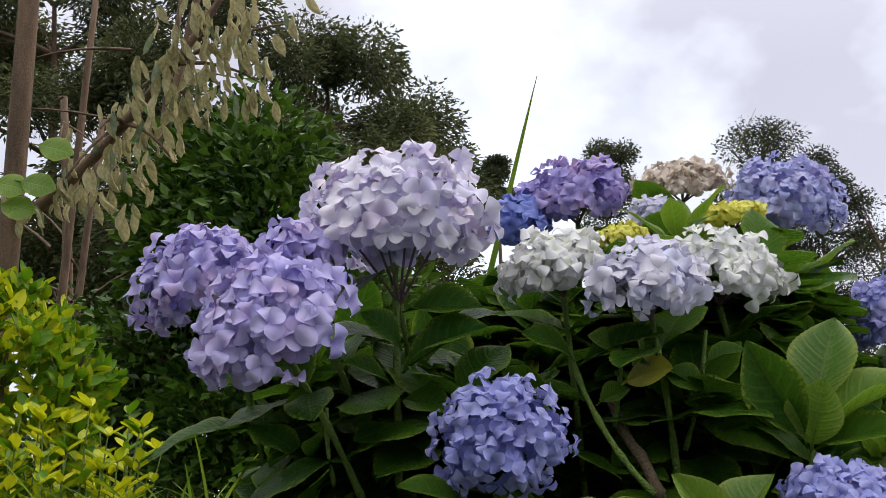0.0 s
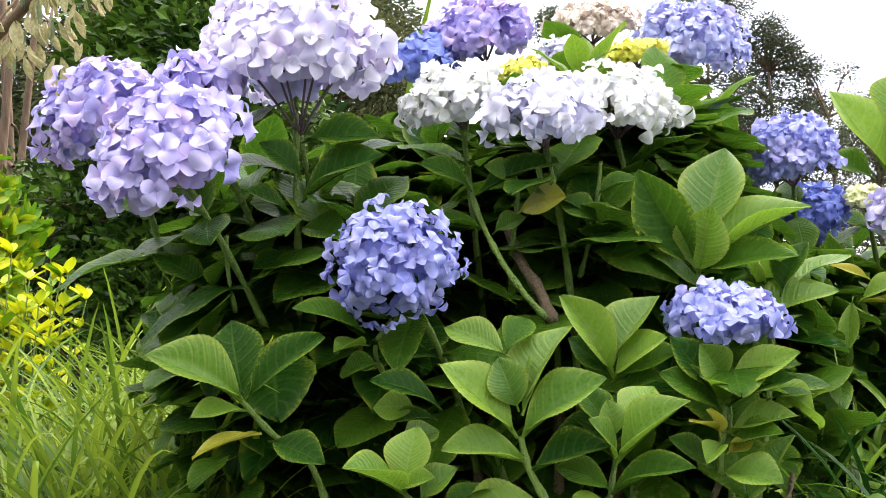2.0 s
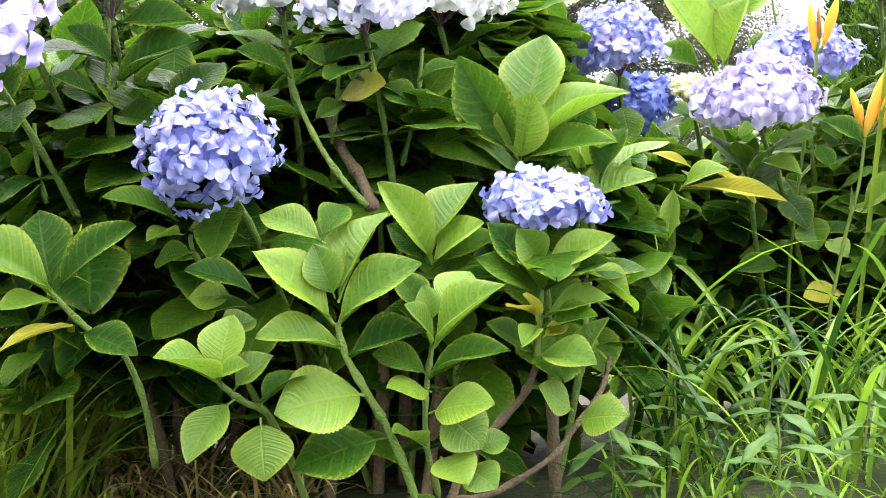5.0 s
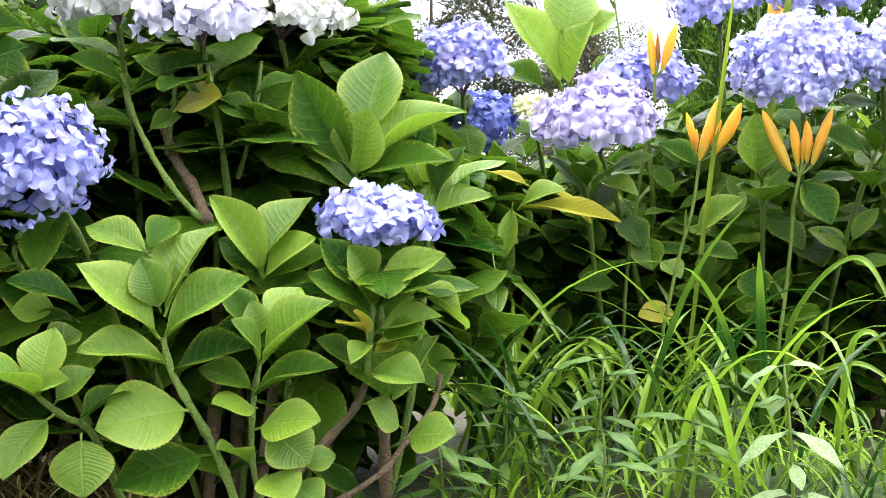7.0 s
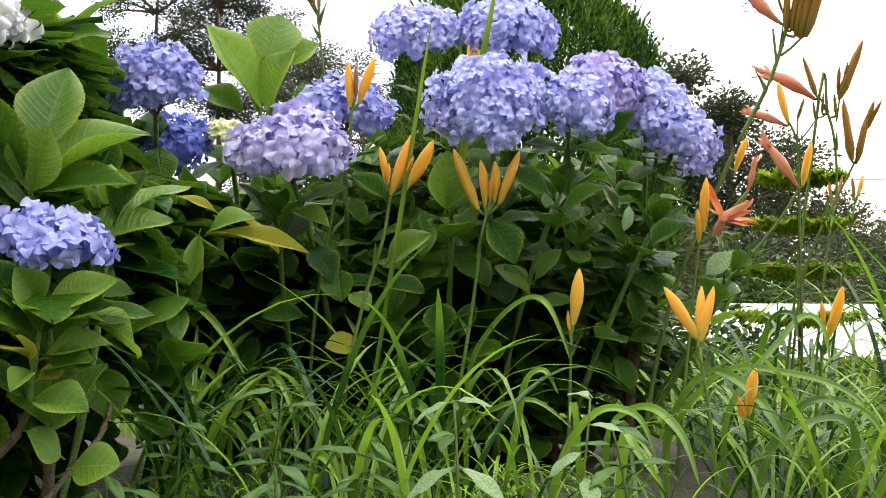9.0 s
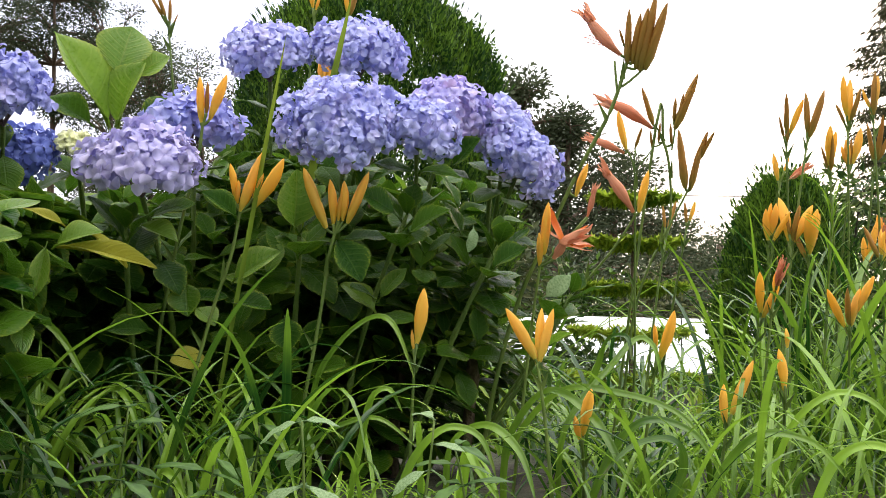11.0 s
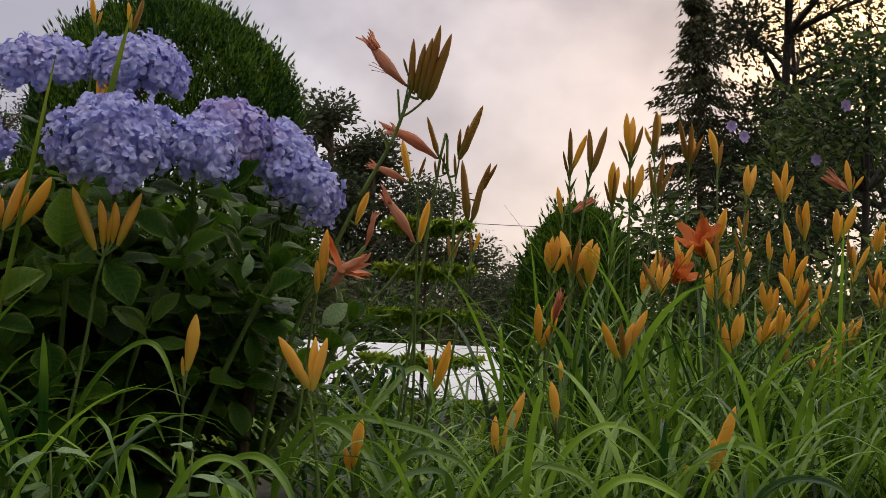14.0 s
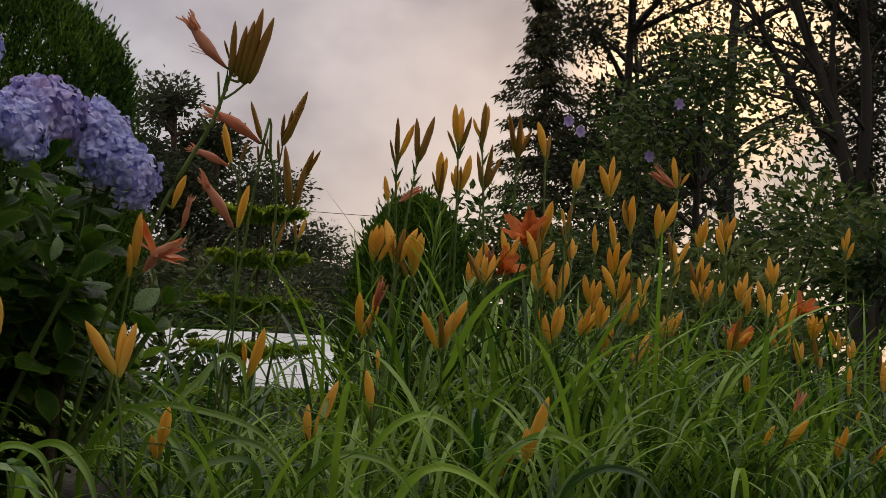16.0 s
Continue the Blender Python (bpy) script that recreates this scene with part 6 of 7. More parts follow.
# ---- trees and shrubs behind the bed ----
def leaf_cloud(g, clumps, count, size, hang=0.0, slim=0.42, soft=0.5):
    """Many small folded leaves round the clump centres; outlines stay ragged, with gaps."""
    total = sum(c_[1] ** 2 for c_ in clumps)
    for centre, r_ in clumps:
        k = int(count * r_ * r_ / total)
        cx = Vector(centre)
        for _ in range(k):
            d = Vector((rnd.gauss(0, 1), rnd.gauss(0, 1), rnd.gauss(0, 1))).normalized()
            p = cx + d * (r_ * (rnd.random() ** soft) * rnd.uniform(0.8, 1.15))
            way = Vector((d.x + rnd.uniform(-0.8, 0.8), d.y + rnd.uniform(-0.8, 0.8), d.z * 0.5 + rnd.uniform(-0.6, 0.6) - hang)).normalized()
            sd = way.cross(Vector((rnd.uniform(-1, 1), rnd.uniform(-1, 1), rnd.uniform(-0.3, 1)))).normalized()
            up = sd.cross(way)
            L = size * rnd.uniform(0.6, 1.3)
            W = L * slim * 0.5
            mid = p + way * (L * 0.45)
            g.add([p, mid + sd * W + up * (W * 0.35), p + way * L, mid - sd * W + up * (W * 0.35)], [(0, 1, 2), (0, 2, 3)], [(0.5, 0), (1, 0.5), (0.5, 1), (0, 0.5)])


def tree(name, base, trunk, top, clumps, count, size, mat, label, category="tree", bark=None, hang=0.0, slim=0.42, twigs=2, limb=0.3, group="", bend=0.03):
    """A tapered trunk, limbs to every clump, twigs, and a crown of many single leaves."""
    base = Vector(base)
    t_ = thing(name, base, label, category, group)
    g = Geo()
    spine = curve_points(base - Vector((0, 0, 0.1)), top, Vector((rnd.choice((-1, 1)) * rnd.uniform(0.5, 1.0) * bend, 0, 0)) * (Vector(top) - base).length, 12)
    tube(g, spine, trunk, trunk * 0.22, 9)
    part("trunk", g.mesh("trunk", bark or M_BARK), t_)
    for centre, r_ in clumps:
        c_ = Vector(centre)
        i = min(range(2, 12), key=lambda q: abs(spine[q].z - (c_.z - r_ * 0.8)))
        g = Geo()
        pts = curve_points(spine[i], c_, Vector((0, 0, r_ * 0.25)), 7)
        tube(g, pts, trunk * limb, trunk * 0.07, 6)
        for _ in range(twigs * 3):
            s_ = pts[rnd.randrange(2, 7)]
            d = Vector((rnd.gauss(0, 1), rnd.gauss(0, 1), rnd.gauss(0, 0.7))).normalized()
            tube(g, curve_points(s_, c_ + d * r_ * rnd.uniform(0.5, 1.0), Vector((0, 0, 0.05)), 5), trunk * 0.09, trunk * 0.02, 4)
        part("limb", g.mesh("limb", bark or M_BARK), t_)
    g = Geo()
    leaf_cloud(g, clumps, count, size, hang, slim)
    part("crown", g.mesh("crown", mat, False), t_)
    return t_


def ring_of_clumps(centre, rx, ry, rz, k, r_, seed):
    r = random.Random(seed)
    out = []
    for i in range(k):
        zz = r.uniform(-1, 1)
        a = i * 2.4
        s_ = math.sqrt(1 - zz * zz) * r.uniform(0.45, 1.0)
        out.append(((centre[0] + rx * s_ * math.cos(a), centre[1] + ry * s_ * math.sin(a), centre[2] + rz * zz), r_ * r.uniform(0.7, 1.25)))
    return out


def at(yaw, dist, z=None):
    x, y = dist * math.sin(radians(yaw)) + 0.0057 * max(-24, min(22, yaw)), dist * math.cos(radians(yaw))
    return Vector((x, y, ground_z(x, y) if z is None else z))


def up(elev, dist):
    return 0.31 + dist * math.tan(radians(elev))


# the golden shrub
gold = thing("golden_shrub", at(-40.5, 3.1), "rounded clipped shrub with bright yellow-green leaves", "shrub")
g = Geo()
for k in range(9):
    a = k * 0.7
    tube(g, curve_points(at(-40.5, 3.1), at(-40.5 + 5 * math.cos(a), 3.1 + 0.2 * math.sin(a), 0.7), (0, 0, 0.1), 6), 0.012, 0.004, 5)
part("stem", g.mesh("stem", M_HWOOD), gold)
g = Geo()
c0 = at(-41.2, 3.15, 0.60)
for k in range(1150):
    d = Vector((rnd.gauss(0, 1), rnd.gauss(0, 1), rnd.gauss(0, 1))).normalized()
    p = c0 + Vector((d.x * 0.29, d.y * 0.28, d.z * 0.30)) * (rnd.uniform(0.80, 1.02) * (1 + 0.22 * noise.noise(d * 2.6)))
    way = (d + Vector((0, 0, 0.7))).normalized()
    for q in range(4):
        w_ = (way + Vector((rnd.uniform(-1, 1), rnd.uniform(-1, 1), rnd.uniform(-0.4, 0.6)))).normalized()
        sheet(g, aim(p, w_, (d.x, d.y, d.z + 0.6), rnd.uniform(0.034, 0.058)), 1.0, 0.24, lambda v, u: math.sin(math.pi * (0.03 + 0.94 * v)) ** 0.8, 2, 4, lambda u, v: 0.1 * u * u - 0.12 * v * v)
part("leaves", g.mesh("leaves", M_GOLD), gold)
lowgold = thing("golden_shrub", at(-37.5, 2.65), "low spreading shoots with yellow-green leaves", "shrub")
g, twig = Geo(), Geo()
for k in range(84):
    foot = at(-37.8 + rnd.uniform(-4.6, 2.8), 2.65 + rnd.uniform(-0.15, 0.25))
    tip = foot + Vector((rnd.uniform(-0.1, 0.1), rnd.uniform(-0.05, 0.05), rnd.uniform(0.25, 0.52)))
    pts = curve_points(foot, tip, (0, 0, 0.03), 8)
    tube(twig, pts, 0.003, 0.0012, 4)
    for i in range(2, 8):
        for q in range(3):
            a = rnd.uniform(0, 6.28)
            sheet(g, aim(pts[i], (math.cos(a), math.sin(a), 0.8), (0, 0, 1), rnd.uniform(0.030, 0.052)), 1.0, 0.22, lambda v, u: math.sin(math.pi * (0.03 + 0.94 * v)) ** 0.8, 2, 4, lambda u, v: 0.1 * u * u - 0.12 * v * v)
part("leaves", g.mesh("leaves", M_GOLD), lowgold)
part("stem", twig.mesh("stem", M_HSTEM), lowgold)

# the broad dark tree and the smaller one at its foot
c_ = at(-29.8, 7.0, 0.95)
tree("dark_tree", at(-29.8, 7.0), 0.07, (c_.x, c_.y, 1.6), ring_of_clumps((c_.x, c_.y, 1.15), 0.70, 0.55, 1.08, 38, 0.34, 3), 34000, 0.072, M_CITRUS, "broad evergreen tree with dark glossy leaves", twigs=1, slim=0.56)
c_ = at(-34.3, 7.6, 0.95)
tree("dark_tree", at(-34.3, 7.6), 0.06, (c_.x, c_.y, 1.2), ring_of_clumps((c_.x, c_.y, 0.55), 0.62, 0.5, 0.75, 18, 0.30, 4), 14000, 0.055, M_CITRUS, "bushy evergreen with small dark leaves", twigs=1)

# the bare-stemmed tree and its drooping branch
old = thing("old_tree", at(-40.0, 4.4), "old tree with rough brown bark and drooping pale olive leaves", "tree")
g = Geo()
b = at(-40.0, 4.4)
tube(g, curve_points(b - Vector((0.03, 0, 0.1)), b + Vector((0.12, 0.02, 3.2)), (0.02, 0, 0), 14), 0.038, 0.028, 12)
part("trunk", g.mesh("trunk", M_BARK), old)
g = Geo()
start = at(-39.0, 4.35, up(12.6, 4.35))
joint = at(-34.6, 4.1, up(17.2, 4.1))
tip = at(-31.2, 4.0, up(21.8, 4.0))
branch = curve_points(start, joint, (0.0, 0, -0.05), 8) + curve_points(joint, tip, (0.03, 0, 0.0), 7)[1:]
tube(g, branch, 0.021, 0.010, 8)
for e_, d_ in ((-28.2, 20.6), (-29.9, 18.3), (-33.4, 15.2), (-36.2, 16.2), (-37.5, 14.2)):
    tube(g, curve_points(branch[6 if e_ < -33 else 9], at(e_, 4.0, up(d_, 4.0)), (0, 0, 0.05), 6), 0.008, 0.003, 5)
part("limb", g.mesh("limb", M_BARK), old)


def droop_mesh(k, mat):
    g = Geo()
    sheet(g, Matrix(), 1.0, 0.13 + 0.022 * k, lambda v, u: math.sin(math.pi * (0.02 + 0.96 * v ** 1.15)) ** 0.75, 4, 10, lambda u, v: (0.06 + 0.03 * k) * u * u - 0.25 * v * v + 0.04 * math.sin(7 * v + k) + 0.03 * u * math.sin(5 * v + 2 * k))
    return g.mesh("leaf", mat)


DROOPS = [droop_mesh(k, M_DROOPGREY if k == 0 else M_DROOP) for k in range(6)]
for k in range(190):
    i = rnd.randrange(2, len(branch))
    s_ = branch[i] + Vector((rnd.uniform(-0.14, 0.22), rnd.uniform(-0.1, 0.1), rnd.uniform(-0.10, 0.02)))
    part("leaf", rnd.choice(DROOPS), old, aim(s_, (rnd.uniform(-0.6, 0.6), rnd.uniform(-0.5, 0.5), -1), (rnd.uniform(-1, 1), -1, 0), rnd.uniform(0.045, 0.085)))
for k in range(46):
    s_ = at(rnd.uniform(-35, -29), 4.0, up(rnd.uniform(17.3, 20.5), 4.0))
    part("leaf", rnd.choice(DROOPS), old, aim(s_, (rnd.uniform(-0.5, 0.5), rnd.uniform(-0.3, 0.3), -1), (rnd.uniform(-1, 1), -1, 0), rnd.uniform(0.05, 0.08)))
for x, y, z, sx in ((-2.72, 3.22, 1.45, 0.8), (-2.85, 3.19, 1.345, 1.0), (-2.77, 3.21, 1.345, 0.9), (-2.83, 3.20, 1.28, 1.0)):
    part("leaf", ROUND[1], old, aim((x, y, z), (sx, 0.15, -0.2), (0.3, -1, 0.5), 0.12), "fresh green leaf")

# slim trunks and dead stems behind the trunk
for yaw, d_, r_, lean in ((-37.2, 7.5, 0.035, 0.9), (-35.9, 8.5, 0.03, 0.5), (-38.3, 9.0, 0.04, 0.3), (-36.6, 11.0, 0.06, -0.3), (-37.8, 12.0, 0.05, 0.4)):
    st = thing("slim_trunk", at(yaw, d_), "slim bare brown trunk among the trees", "tree", "slim trunks")
    g = Geo()
    tube(g, curve_points(at(yaw, d_) - Vector((0, 0, 0.1)), at(yaw, d_) + Vector((lean, 0.1, 4.2)), (-lean * 0.12, 0, 0), 10), r_, r_ * 0.5, 7)
    for k in range(10):
        h_ = at(yaw, d_) + Vector((lean * 0.2 * k / 4, 0, 0.6 + 0.32 * k))
        tube(g, curve_points(h_, h_ + Vector((rnd.uniform(-0.7, 0.7), rnd.uniform(-0.3, 0.3), rnd.uniform(-0.1, 0.5))), (0, 0, 0.06), 5), r_ * 0.3, 0.004, 4)
    part("trunk", g.mesh("trunk", M_BARK), st)

# the gum trees above them
for yaw, d_, h_, spread, k, cnt, seed in ((-26.8, 17.0, 6.4, 2.0, 40, 30000, 11), (-32.5, 16.0, 7.2, 1.6, 24, 14000, 12), (-38.0, 17.0, 7.4, 2.0, 30, 24000, 13), (-22.9, 19.0, 6.2, 1.15, 20, 12000, 14)):
    c_ = at(yaw, d_, h_ * 0.66)
    tree("gum_tree", at(yaw, d_), 0.12, (c_.x, c_.y, h_ * 0.9), ring_of_clumps((c_.x, c_.y, h_ * 0.64), spread, spread, h_ * 0.32, k + 8, 0.50, seed), int(cnt * 3.2), 0.088, M_GUM,
         "tall airy tree with small grey-green leaves", hang=0.3, slim=0.34, group="gum trees")

# tops of far trees over the hydrangeas
for yaw, d_, el, r_, seed in ((-19.8, 34, 14.6, 0.40, 21), (-15.3, 34, 15.0, 0.75, 22), (-9.3, 32, 15.3, 0.95, 23), (-7.0, 32, 14.0, 0.8, 24), (-4.8, 32, 12.5, 1.0, 25), (-3.0, 30, 10.5, 1.2, 26), (-1.2, 30, 10.3, 1.0, 27)):
    z = up(el, d_)
    c_ = at(yaw, d_, z)
    tree("far_tree", at(yaw, d_), 0.12, (c_.x, c_.y, z - r_ * 1.3), ring_of_clumps((c_.x, c_.y, z - r_ * 2.2), r_ * 1.45, r_, r_ * 2.2, 40, r_ * 0.42, seed), 17000, 0.078, M_FARLEAF,
         "far tree with a ragged dark green crown", group="far trees")
for yaw, d_, el, r_, seed in ((11.6, 20, 9.6, 0.85, 31), (13.4, 20, 8.2, 0.9, 32), (15.3, 22, 6.6, 1.0, 33), (17.5, 26, 4.6, 1.1, 34), (19.4, 28, 4.0, 1.1, 35), (10.0, 19, 7.0, 0.9, 36), (13.0, 15, 4.0, 0.9, 37), (16.5, 17, 3.0, 1.0, 38), (21.5, 20, 4.2, 1.0, 39)):
    z = up(el, d_)
    c_ = at(yaw, d_, z)
    tree("far_tree", at(yaw, d_), 0.14, (c_.x, c_.y, z - r_ * 0.2), ring_of_clumps((c_.x, c_.y, z - r_ * 1.25), r_, r_, r_ * 1.25, 20, r_ * 0.42, seed), 9000, 0.09, M_FARLEAF,
         "dull green tree beyond the garden", group="far trees")


def cypress(place, half, height, count, label, seed, blunt=2.3):
    """A dense conifer of upright feathery sprays."""
    r = random.Random(seed)
    place = Vector(place)
    t_ = thing("cypress", place, label, "conifer", "cypress shrubs")
    g = Geo()
    tube(g, [place - Vector((0, 0, 0.1)), place + Vector((0, 0, height * 0.4)), place + Vector((0, 0, height * 0.8))], 0.05, 0.01, 8)
    part("trunk", g.mesh("trunk", M_BARK), t_)
    g = Geo()
    for k in range(count):
        v = r.random() ** 0.8
        a = r.uniform(0, 6.283)
        rad = half * (1.0 if v < 0.45 else math.sqrt(max(0.0, 1 - ((v - 0.45) / 0.55) ** blunt))) * (1 + 0.16 * noise.noise((math.cos(a) * 4, math.sin(a) * 4, v * 5 + seed)) + 0.07 * noise.noise((math.cos(a) * 14, math.sin(a) * 14, v * 9 + seed)))
        p = place + Vector((math.cos(a) * rad, math.sin(a) * rad, v * height)) * 1.0
        p = Vector((place.x + (p.x - place.x) * r.uniform(0.82, 0.97), place.y + (p.y - place.y) * r.uniform(0.82, 0.97), p.z))
        way = Vector((math.cos(a) * 0.35 + r.uniform(-0.5, 0.5), math.sin(a) * 0.35 + r.uniform(-0.5, 0.5), 1)).normalized()
        L = r.uniform(0.026, 0.054) * (2.2 if r.random() < 0.08 else 1.0)
        sd = way.cross(Vector((r.uniform(-1, 1), r.uniform(-1, 1), 0.1))).normalized()
        for q in range(3):
            s_ = p + way * (L * q / 3)
            W = 0.0085 * (1 - q / 4)
            for e_ in (1, -1):
                g.add([s_, s_ + sd * (e_ * W) + way * (L * 0.14), s_ + sd * (e_ * W * 0.8) + way * (L * 0.36), s_ + way * (L * 0.24)], [(0, 1, 2, 3)])
    part("fronds", g.mesh("fronds", M_CYPRESS, False), t_)


cypress(at(5.4, 5.2), 0.53, 1.75, 34000, "broad dense green cypress with upright sprays", 1, 4.0)
cypress(at(1.4, 5.0), 0.20, 1.10, 5000, "low green cypress beside the broad one", 2)
cypress(at(21.3, 5.6), 0.29, 1.14, 13000, "small rounded dark green cypress", 3, 1.9)


def layered_conifer(place, height, tiers):
    """A young conifer whose branches lie in flat tiers."""
    place = Vector(place)
    t_ = thing("young_conifer", place, "young conifer with flat tiers of bright green branches", "conifer")
    g = Geo()
    tube(g, curve_points(place - Vector((0, 0, 0.03)), place + Vector((0, 0, height)), (0, 0, 0), 6), 0.010, 0.003, 6)
    part("trunk", g.mesh("trunk", M_BARK), t_)
    for k in range(tiers):
        z = height * (0.12 + 0.86 * k / (tiers - 1))
        reach = 0.21 * (1 - 0.45 * k / tiers)
        g = Geo()
        for q in range(9):
            a = q * 0.698 + k * 0.4
            pts = curve_points(place + Vector((0, 0, z)), place + Vector((math.cos(a) * reach, math.sin(a) * reach, z + 0.02)), (0, 0, -0.015), 9)
            tube(g, pts, 0.004, 0.0015, 5)
            for i in range(2, 9):
                for s_ in (1, -1):
                    L = reach * 0.34 * (1.05 - abs(i - 5) / 7)
                    d = (pts[i] - pts[i - 1]).normalized()
                    sd = (d * 0.7 + d.cross(Vector((0, 0, 1))) * s_).normalized()
                    for n_ in range(20):
                        w_ = n_ / 20
                        b_ = pts[i] + sd * (L * w_)
                        nd = Vector((rnd.gauss(0, 1), rnd.gauss(0, 1), rnd.gauss(0, 0.7) + 0.3)).normalized() * 0.026
                        cr = nd.cross(Vector((0.3, 0.2, 1))).normalized() * 0.008
                        g.add([b_ - cr, b_ + cr, b_ + nd], [(0, 1, 2)])
        part("branch", g.mesh("branch", M_PINE, False), t_)


layered_conifer(at(15.4, 4.6), 0.84, 6)
# low shrubs added to hide the shed's left part from the camera
for yaw, d_, h_, seed in ((12.6, 5.0, 0.26, 71), (13.8, 5.6, 0.20, 72)):
    c_ = at(yaw, d_, 0)
    tree("low_shrub", at(yaw, d_), 0.015, (c_.x, c_.y, h_ * 0.7), ring_of_clumps((c_.x, c_.y, h_ * 0.45), 0.17, 0.15, h_ * 0.5, 8, 0.11, seed), 1500, 0.045, M_SHRUB, "low dark shrub beside the young conifer, added to cover the shed", "shrub", M_TWIG, twigs=1, group="low shrubs")


def spruce(place, height, half, label, first=0.1):
    """A tall conifer with drooping boughs, thin towards the top."""
    place = Vector(place)
    t_ = thing("spruce", place, label, "conifer")
    g = Geo()
    tube(g, curve_points(place - Vector((0, 0, 0.2)), place + Vector((-0.25, 0, height)), (0, 0, 0), 10), 0.09, 0.02, 8)
    part("trunk", g.mesh("trunk", M_BARK), t_)
    g = Geo()
    k = 0
    z = height * first
    while z < height * 0.99:
        f_ = z / height
        for q in range(7):
            a = k * 1.1 + q * 0.898 + rnd.uniform(-0.25, 0.25)
            reach = half * (1 - f_) ** 0.70 * rnd.uniform(0.55, 1.15)
            root = place + Vector((-0.25 * f_, 0, z + rnd.uniform(-0.16, 0.16)))
            tip = root + Vector((math.cos(a) * reach, math.sin(a) * reach, -0.10 * reach))
            pts = curve_points(root, tip, (0, 0, 0.10 * reach), 8)
            tube(g, pts, 0.016, 0.005, 4)
            for i in range(1, 8):
                for _ in range(20):
                    b_ = pts[i] + Vector((rnd.gauss(0, 0.06), rnd.gauss(0, 0.06), rnd.uniform(-0.16, 0.03)))
                    d = Vector((math.cos(a) + rnd.uniform(-0.9, 0.9), math.sin(a) + rnd.uniform(-0.9, 0.9), -0.9)).normalized() * rnd.uniform(0.07, 0.15)
                    cr = d.cross(Vector((rnd.uniform(-1, 1), rnd.uniform(-1, 1), 0.3))).normalized() * 0.019
                    g.add([b_ - cr, b_ + cr, b_ + d], [(0, 1, 2)])
        z += 0.34
        k += 1
    part("needle_mass", g.mesh("needle_mass", M_NEEDLE, False), t_, None, kind="stuff")


spruce(at(26.7, 24.0), 7.3, 1.75, "tall dark spruce with drooping boughs against the sky", 0.12)

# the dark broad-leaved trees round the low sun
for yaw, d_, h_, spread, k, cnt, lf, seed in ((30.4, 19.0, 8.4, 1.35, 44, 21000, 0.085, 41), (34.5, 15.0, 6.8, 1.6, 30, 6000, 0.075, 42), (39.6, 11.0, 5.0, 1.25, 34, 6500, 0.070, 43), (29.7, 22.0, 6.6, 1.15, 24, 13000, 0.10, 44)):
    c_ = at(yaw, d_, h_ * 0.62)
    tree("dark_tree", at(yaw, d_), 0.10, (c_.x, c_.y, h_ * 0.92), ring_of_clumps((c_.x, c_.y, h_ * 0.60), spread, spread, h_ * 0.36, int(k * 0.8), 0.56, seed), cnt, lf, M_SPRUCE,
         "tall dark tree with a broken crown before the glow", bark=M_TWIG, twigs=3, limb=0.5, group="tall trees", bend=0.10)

# the dark old tree whose bare limbs cross the glow
b = at(39.2, 9.5)
limbs = thing("dark_tree", b, "dark leaning tree with bare crossing limbs", "tree", "tall trees")
g = Geo()
fork = at(38.6, 9.5, up(6.5, 9.5))
tube(g, curve_points(b - Vector((0, 0, 0.2)), fork, (0.12, 0, 0), 8), 0.10, 0.085, 10)
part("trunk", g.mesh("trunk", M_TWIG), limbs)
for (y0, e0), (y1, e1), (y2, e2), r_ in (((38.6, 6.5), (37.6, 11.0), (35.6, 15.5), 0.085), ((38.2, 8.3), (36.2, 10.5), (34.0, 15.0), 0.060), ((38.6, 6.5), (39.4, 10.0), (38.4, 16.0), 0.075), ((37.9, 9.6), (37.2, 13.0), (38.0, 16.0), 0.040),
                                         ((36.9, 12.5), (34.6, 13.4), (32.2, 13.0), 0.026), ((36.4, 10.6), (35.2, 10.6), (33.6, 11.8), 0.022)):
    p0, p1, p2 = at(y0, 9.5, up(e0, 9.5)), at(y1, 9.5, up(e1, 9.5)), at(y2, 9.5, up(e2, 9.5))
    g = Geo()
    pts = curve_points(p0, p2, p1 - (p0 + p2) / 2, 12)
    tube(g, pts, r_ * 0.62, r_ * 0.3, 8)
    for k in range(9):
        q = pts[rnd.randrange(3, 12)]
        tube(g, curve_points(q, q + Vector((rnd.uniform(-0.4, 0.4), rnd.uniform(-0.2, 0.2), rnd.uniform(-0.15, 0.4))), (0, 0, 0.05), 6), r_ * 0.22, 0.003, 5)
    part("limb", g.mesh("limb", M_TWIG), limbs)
g = Geo()
leaf_cloud(g, [(at(y_, 9.5 + 0.2 * k % 1, up(e_, 9.5)), 0.30) for k, (y_, e_) in enumerate(((39.5, 6.5), (40.0, 8.0), (39.8, 9.6), (40.3, 11.4), (39.7, 13.2), (39.0, 15.0), (37.6, 15.4), (39.2, 12.0), (38.9, 10.4), (38.8, 8.6), (36.6, 15.6), (40.6, 13.0)))], 5500, 0.05)
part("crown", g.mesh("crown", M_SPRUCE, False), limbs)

# the loose tall shrub with mauve flowers
c_ = at(32.6, 6.6, 1.0)
tall = tree("tall_shrub", at(32.6, 6.6), 0.035, (c_.x, c_.y, 1.7), ring_of_clumps((c_.x, c_.y, 0.95), 0.62, 0.4, 0.80, 44, 0.20, 51), 5200, 0.052, M_SHRUB, "loose tall shrub with small dark leaves and mauve flowers", "shrub", M_TWIG, twigs=2)
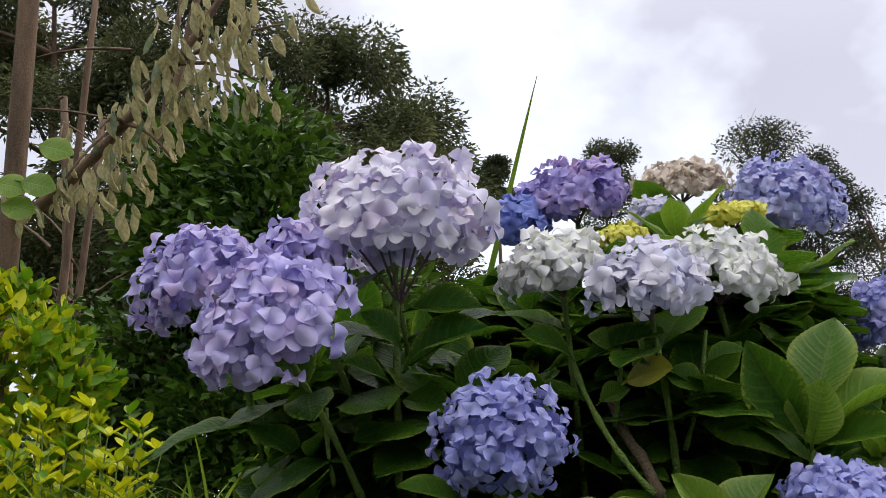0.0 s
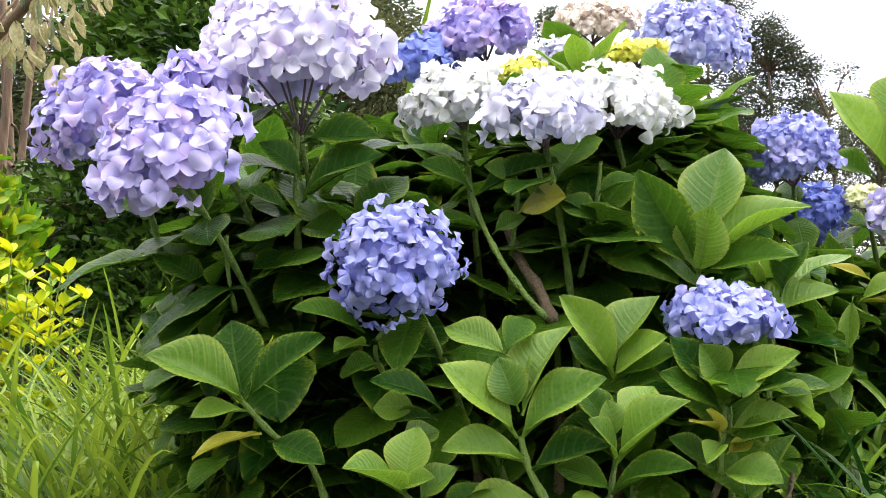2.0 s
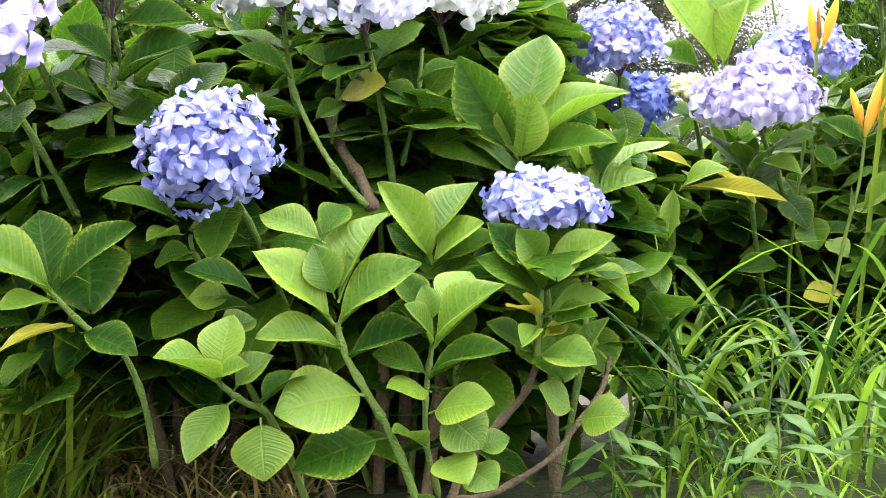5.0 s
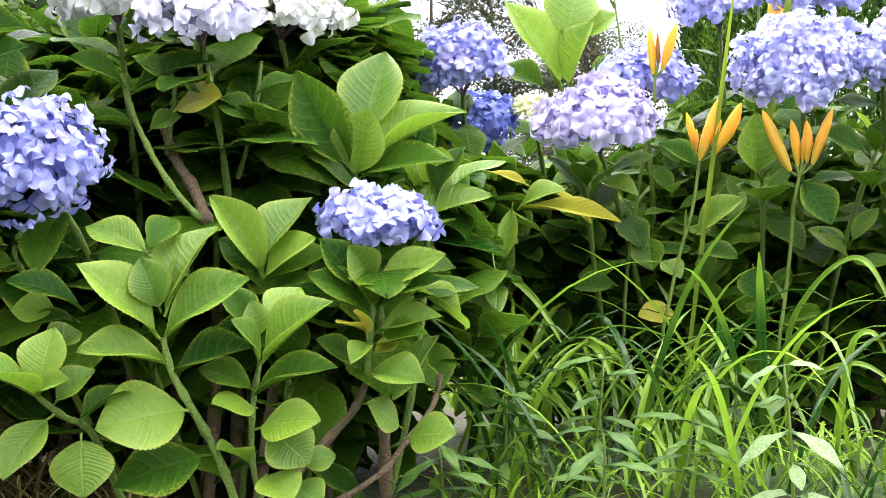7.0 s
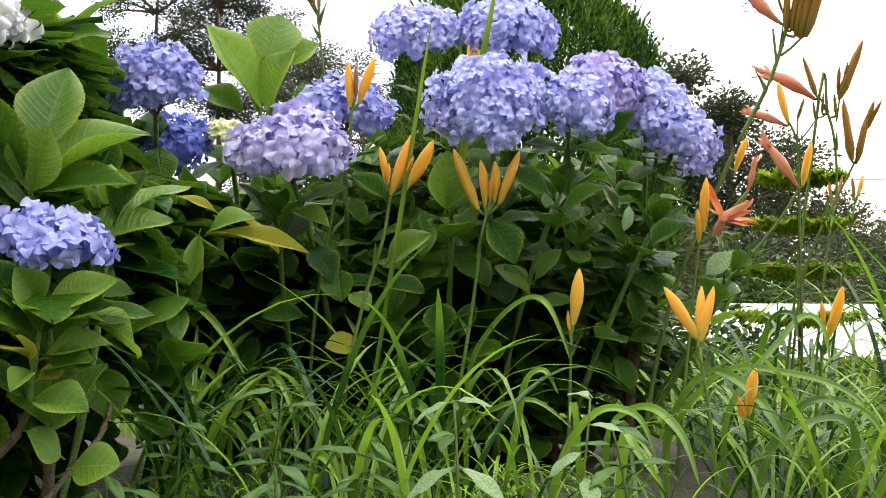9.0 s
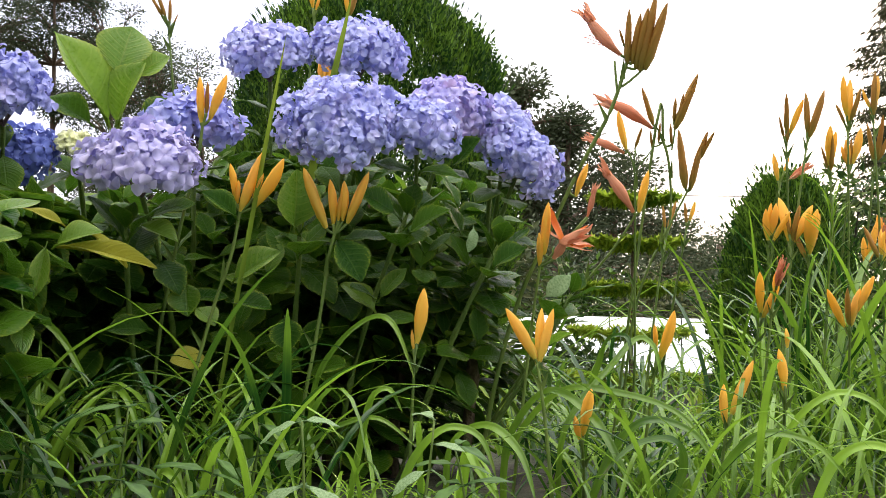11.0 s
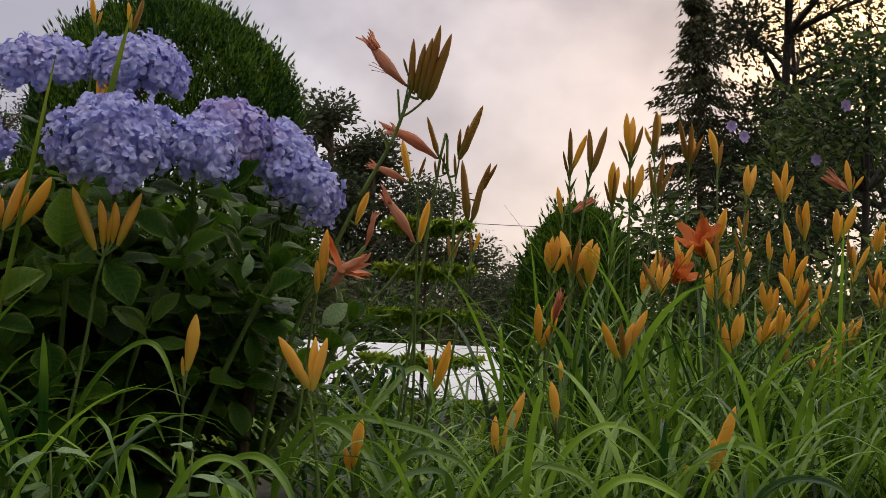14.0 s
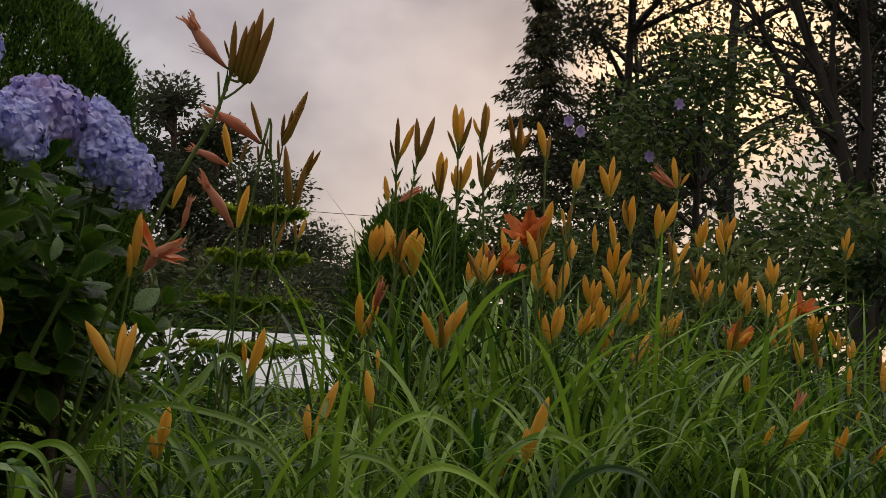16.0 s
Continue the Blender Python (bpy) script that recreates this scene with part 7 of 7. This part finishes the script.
for yaw, el in ((27.2, 9.6), (27.7, 9.2), (30.5, 8.3), (31.6, 10.4)):
    g = Geo()
    p = at(yaw, 6.2, up(el, 6.2))
    for q in range(7):
        a = q * 0.9
        sheet(g, aim(p, (math.cos(a), -0.3, math.sin(a)), (0, -1, 0.2), 0.03), 1.0, 0.4, lambda v, u: math.sin(math.pi * (0.05 + 0.9 * v)), 2, 3, lambda u, v: 0.1 * u * u)
    part("flower", g.mesh("flower", M_MAUVE), tall, None, "small mauve flower")
for yaw, d_, h_, spread, cnt, seed in ((36.5, 5.2, 0.95, 0.5, 3200, 52), (33.2, 4.9, 0.72, 0.35, 2600, 53), (39.5, 4.8, 0.8, 0.4, 3000, 54), (29.8, 5.4, 0.6, 0.3, 1800, 55), (25.6, 6.2, 0.70, 0.4, 2600, 56), (23.9, 6.3, 1.0, 0.30, 2600, 57), (27.5, 6.6, 0.9, 0.4, 3000, 58)):
    c_ = at(yaw, d_, h_ * 0.5)
    tree("dark_shrub", at(yaw, d_), 0.02, (c_.x, c_.y, h_ * 0.7), ring_of_clumps((c_.x, c_.y, h_ * 0.42), spread, spread * 0.7, h_ * 0.5, 12, 0.19, seed), cnt, 0.05, M_SHRUB,
         "dense dark green shrub behind the daylilies", "shrub", M_TWIG, twigs=1, group="dark shrubs")
# the hedge of dim shrubs that closes the garden
for k in range(30):
    yaw = -62 + k * 4.2
    d_ = 11.5 + 1.5 * math.sin(k * 1.7)
    hgt = 1.0 + 0.35 * math.sin(k * 2.3) + (0.7 if yaw < -24 or yaw > 26 else -0.25)
    if 10 < yaw < 21:
        hgt, d_ = 0.8, 13.0
    c_ = at(yaw, d_, 0)
    tree("hedge_shrub", at(yaw, d_), 0.03, (c_.x, c_.y, hgt * 0.6), ring_of_clumps((c_.x, c_.y, hgt * 0.30), 0.55, 0.4, hgt * 0.6, 9, 0.34, 60 + k), 1900, 0.085, M_GUM if k % 3 else M_CITRUS,
         "dim green shrub at the garden's edge", "shrub", M_TWIG, twigs=1, group="shrubs at the garden's edge")

# ---- the white roofed shed beyond the bed ----
shed = thing("shed", at(16.0, 8.2), "low shed with a white sheet roof and grey walls", "shed")


def slab(pts, thick):
    """A flat slab under four corners."""
    a = [Vector(p) for p in pts]
    n_ = (a[1] - a[0]).cross(a[3] - a[0]).normalized() * thick
    if n_.z > 0:
        n_ = -n_
    g = Geo()
    g.add(a + [p + n_ for p in a], [(0, 1, 2, 3), (7, 6, 5, 4), (0, 4, 5, 1), (1, 5, 6, 2), (2, 6, 7, 3), (3, 7, 4, 0)])
    return g


for k in range(4):
    y0, y1 = 9.4 + 2.75 * k, 9.4 + 2.75 * (k + 1) - 0.05
    part("roof_sheet", slab([at(y0, 7.4, 0.10), at(y1, 7.4, 0.10), at(y1, 8.3, 0.385), at(y0, 8.3, 0.385)], 0.012).mesh("roof_sheet", M_SHEET, False), shed)
part("wall", slab([at(9.0, 7.6, 0.13), at(20.2, 7.6, 0.13), at(20.2, 7.62, -0.45), at(9.0, 7.62, -0.45)], 0.05).mesh("wall", M_SHEDWALL, False), shed)
part("wall", slab([at(9.0, 8.25, 0.34), at(20.2, 8.25, 0.34), at(20.2, 8.27, -0.5), at(9.0, 8.27, -0.5)], 0.05).mesh("wall", M_SHEDWALL, False), shed)

# an overhead cable far off
g = Geo()
tube(g, curve_points(at(6.0, 26, up(5.8, 26)), at(30.0, 26, up(5.4, 26)), (0, 0, -0.25), 14), 0.006, 0.006, 5)
tagged(new("overhead_cable", g.mesh("overhead_cable", M_WIRE)), "thin black overhead cable far behind the garden", "cable")

# tall stems that stand above the hydrangeas
for a, b_, half in (((-0.844, 2.003, 0.870), (-0.793, 1.992, 1.024), 0.0052), ((-0.552, 2.194, 0.891), (-0.496, 2.202, 0.989), 0.0013),
                    ((0.175, 2.210, 0.705), (0.199, 2.200, 0.830), 0.0066), ((0.063, 1.994, 0.544), (0.089, 1.981, 0.710), 0.0034)):
    a, b_ = Vector(a), Vector(b_)
    foot = a + (a - b_) * ((a.z - 0.05) / (b_.z - a.z))
    foot.y = a.y + 0.10
    foot.z = ground_z(foot.x, foot.y) - 0.01
    s_ = thing("tall_grass_blade", foot, "single long green blade standing above the flowers", "grass", "tall blades")
    g = Geo()
    sheet(g, aim(foot, b_ - foot, (0, -1, 0.1)), (b_ - foot).length, half, lambda v, u: (0.7 + 0.5 * v) * (1 - v ** 6) + 0.05, 2, 12, lambda u, v: 0.002 * abs(u))
    part("blade", g.mesh("blade", M_GRASS), s_)
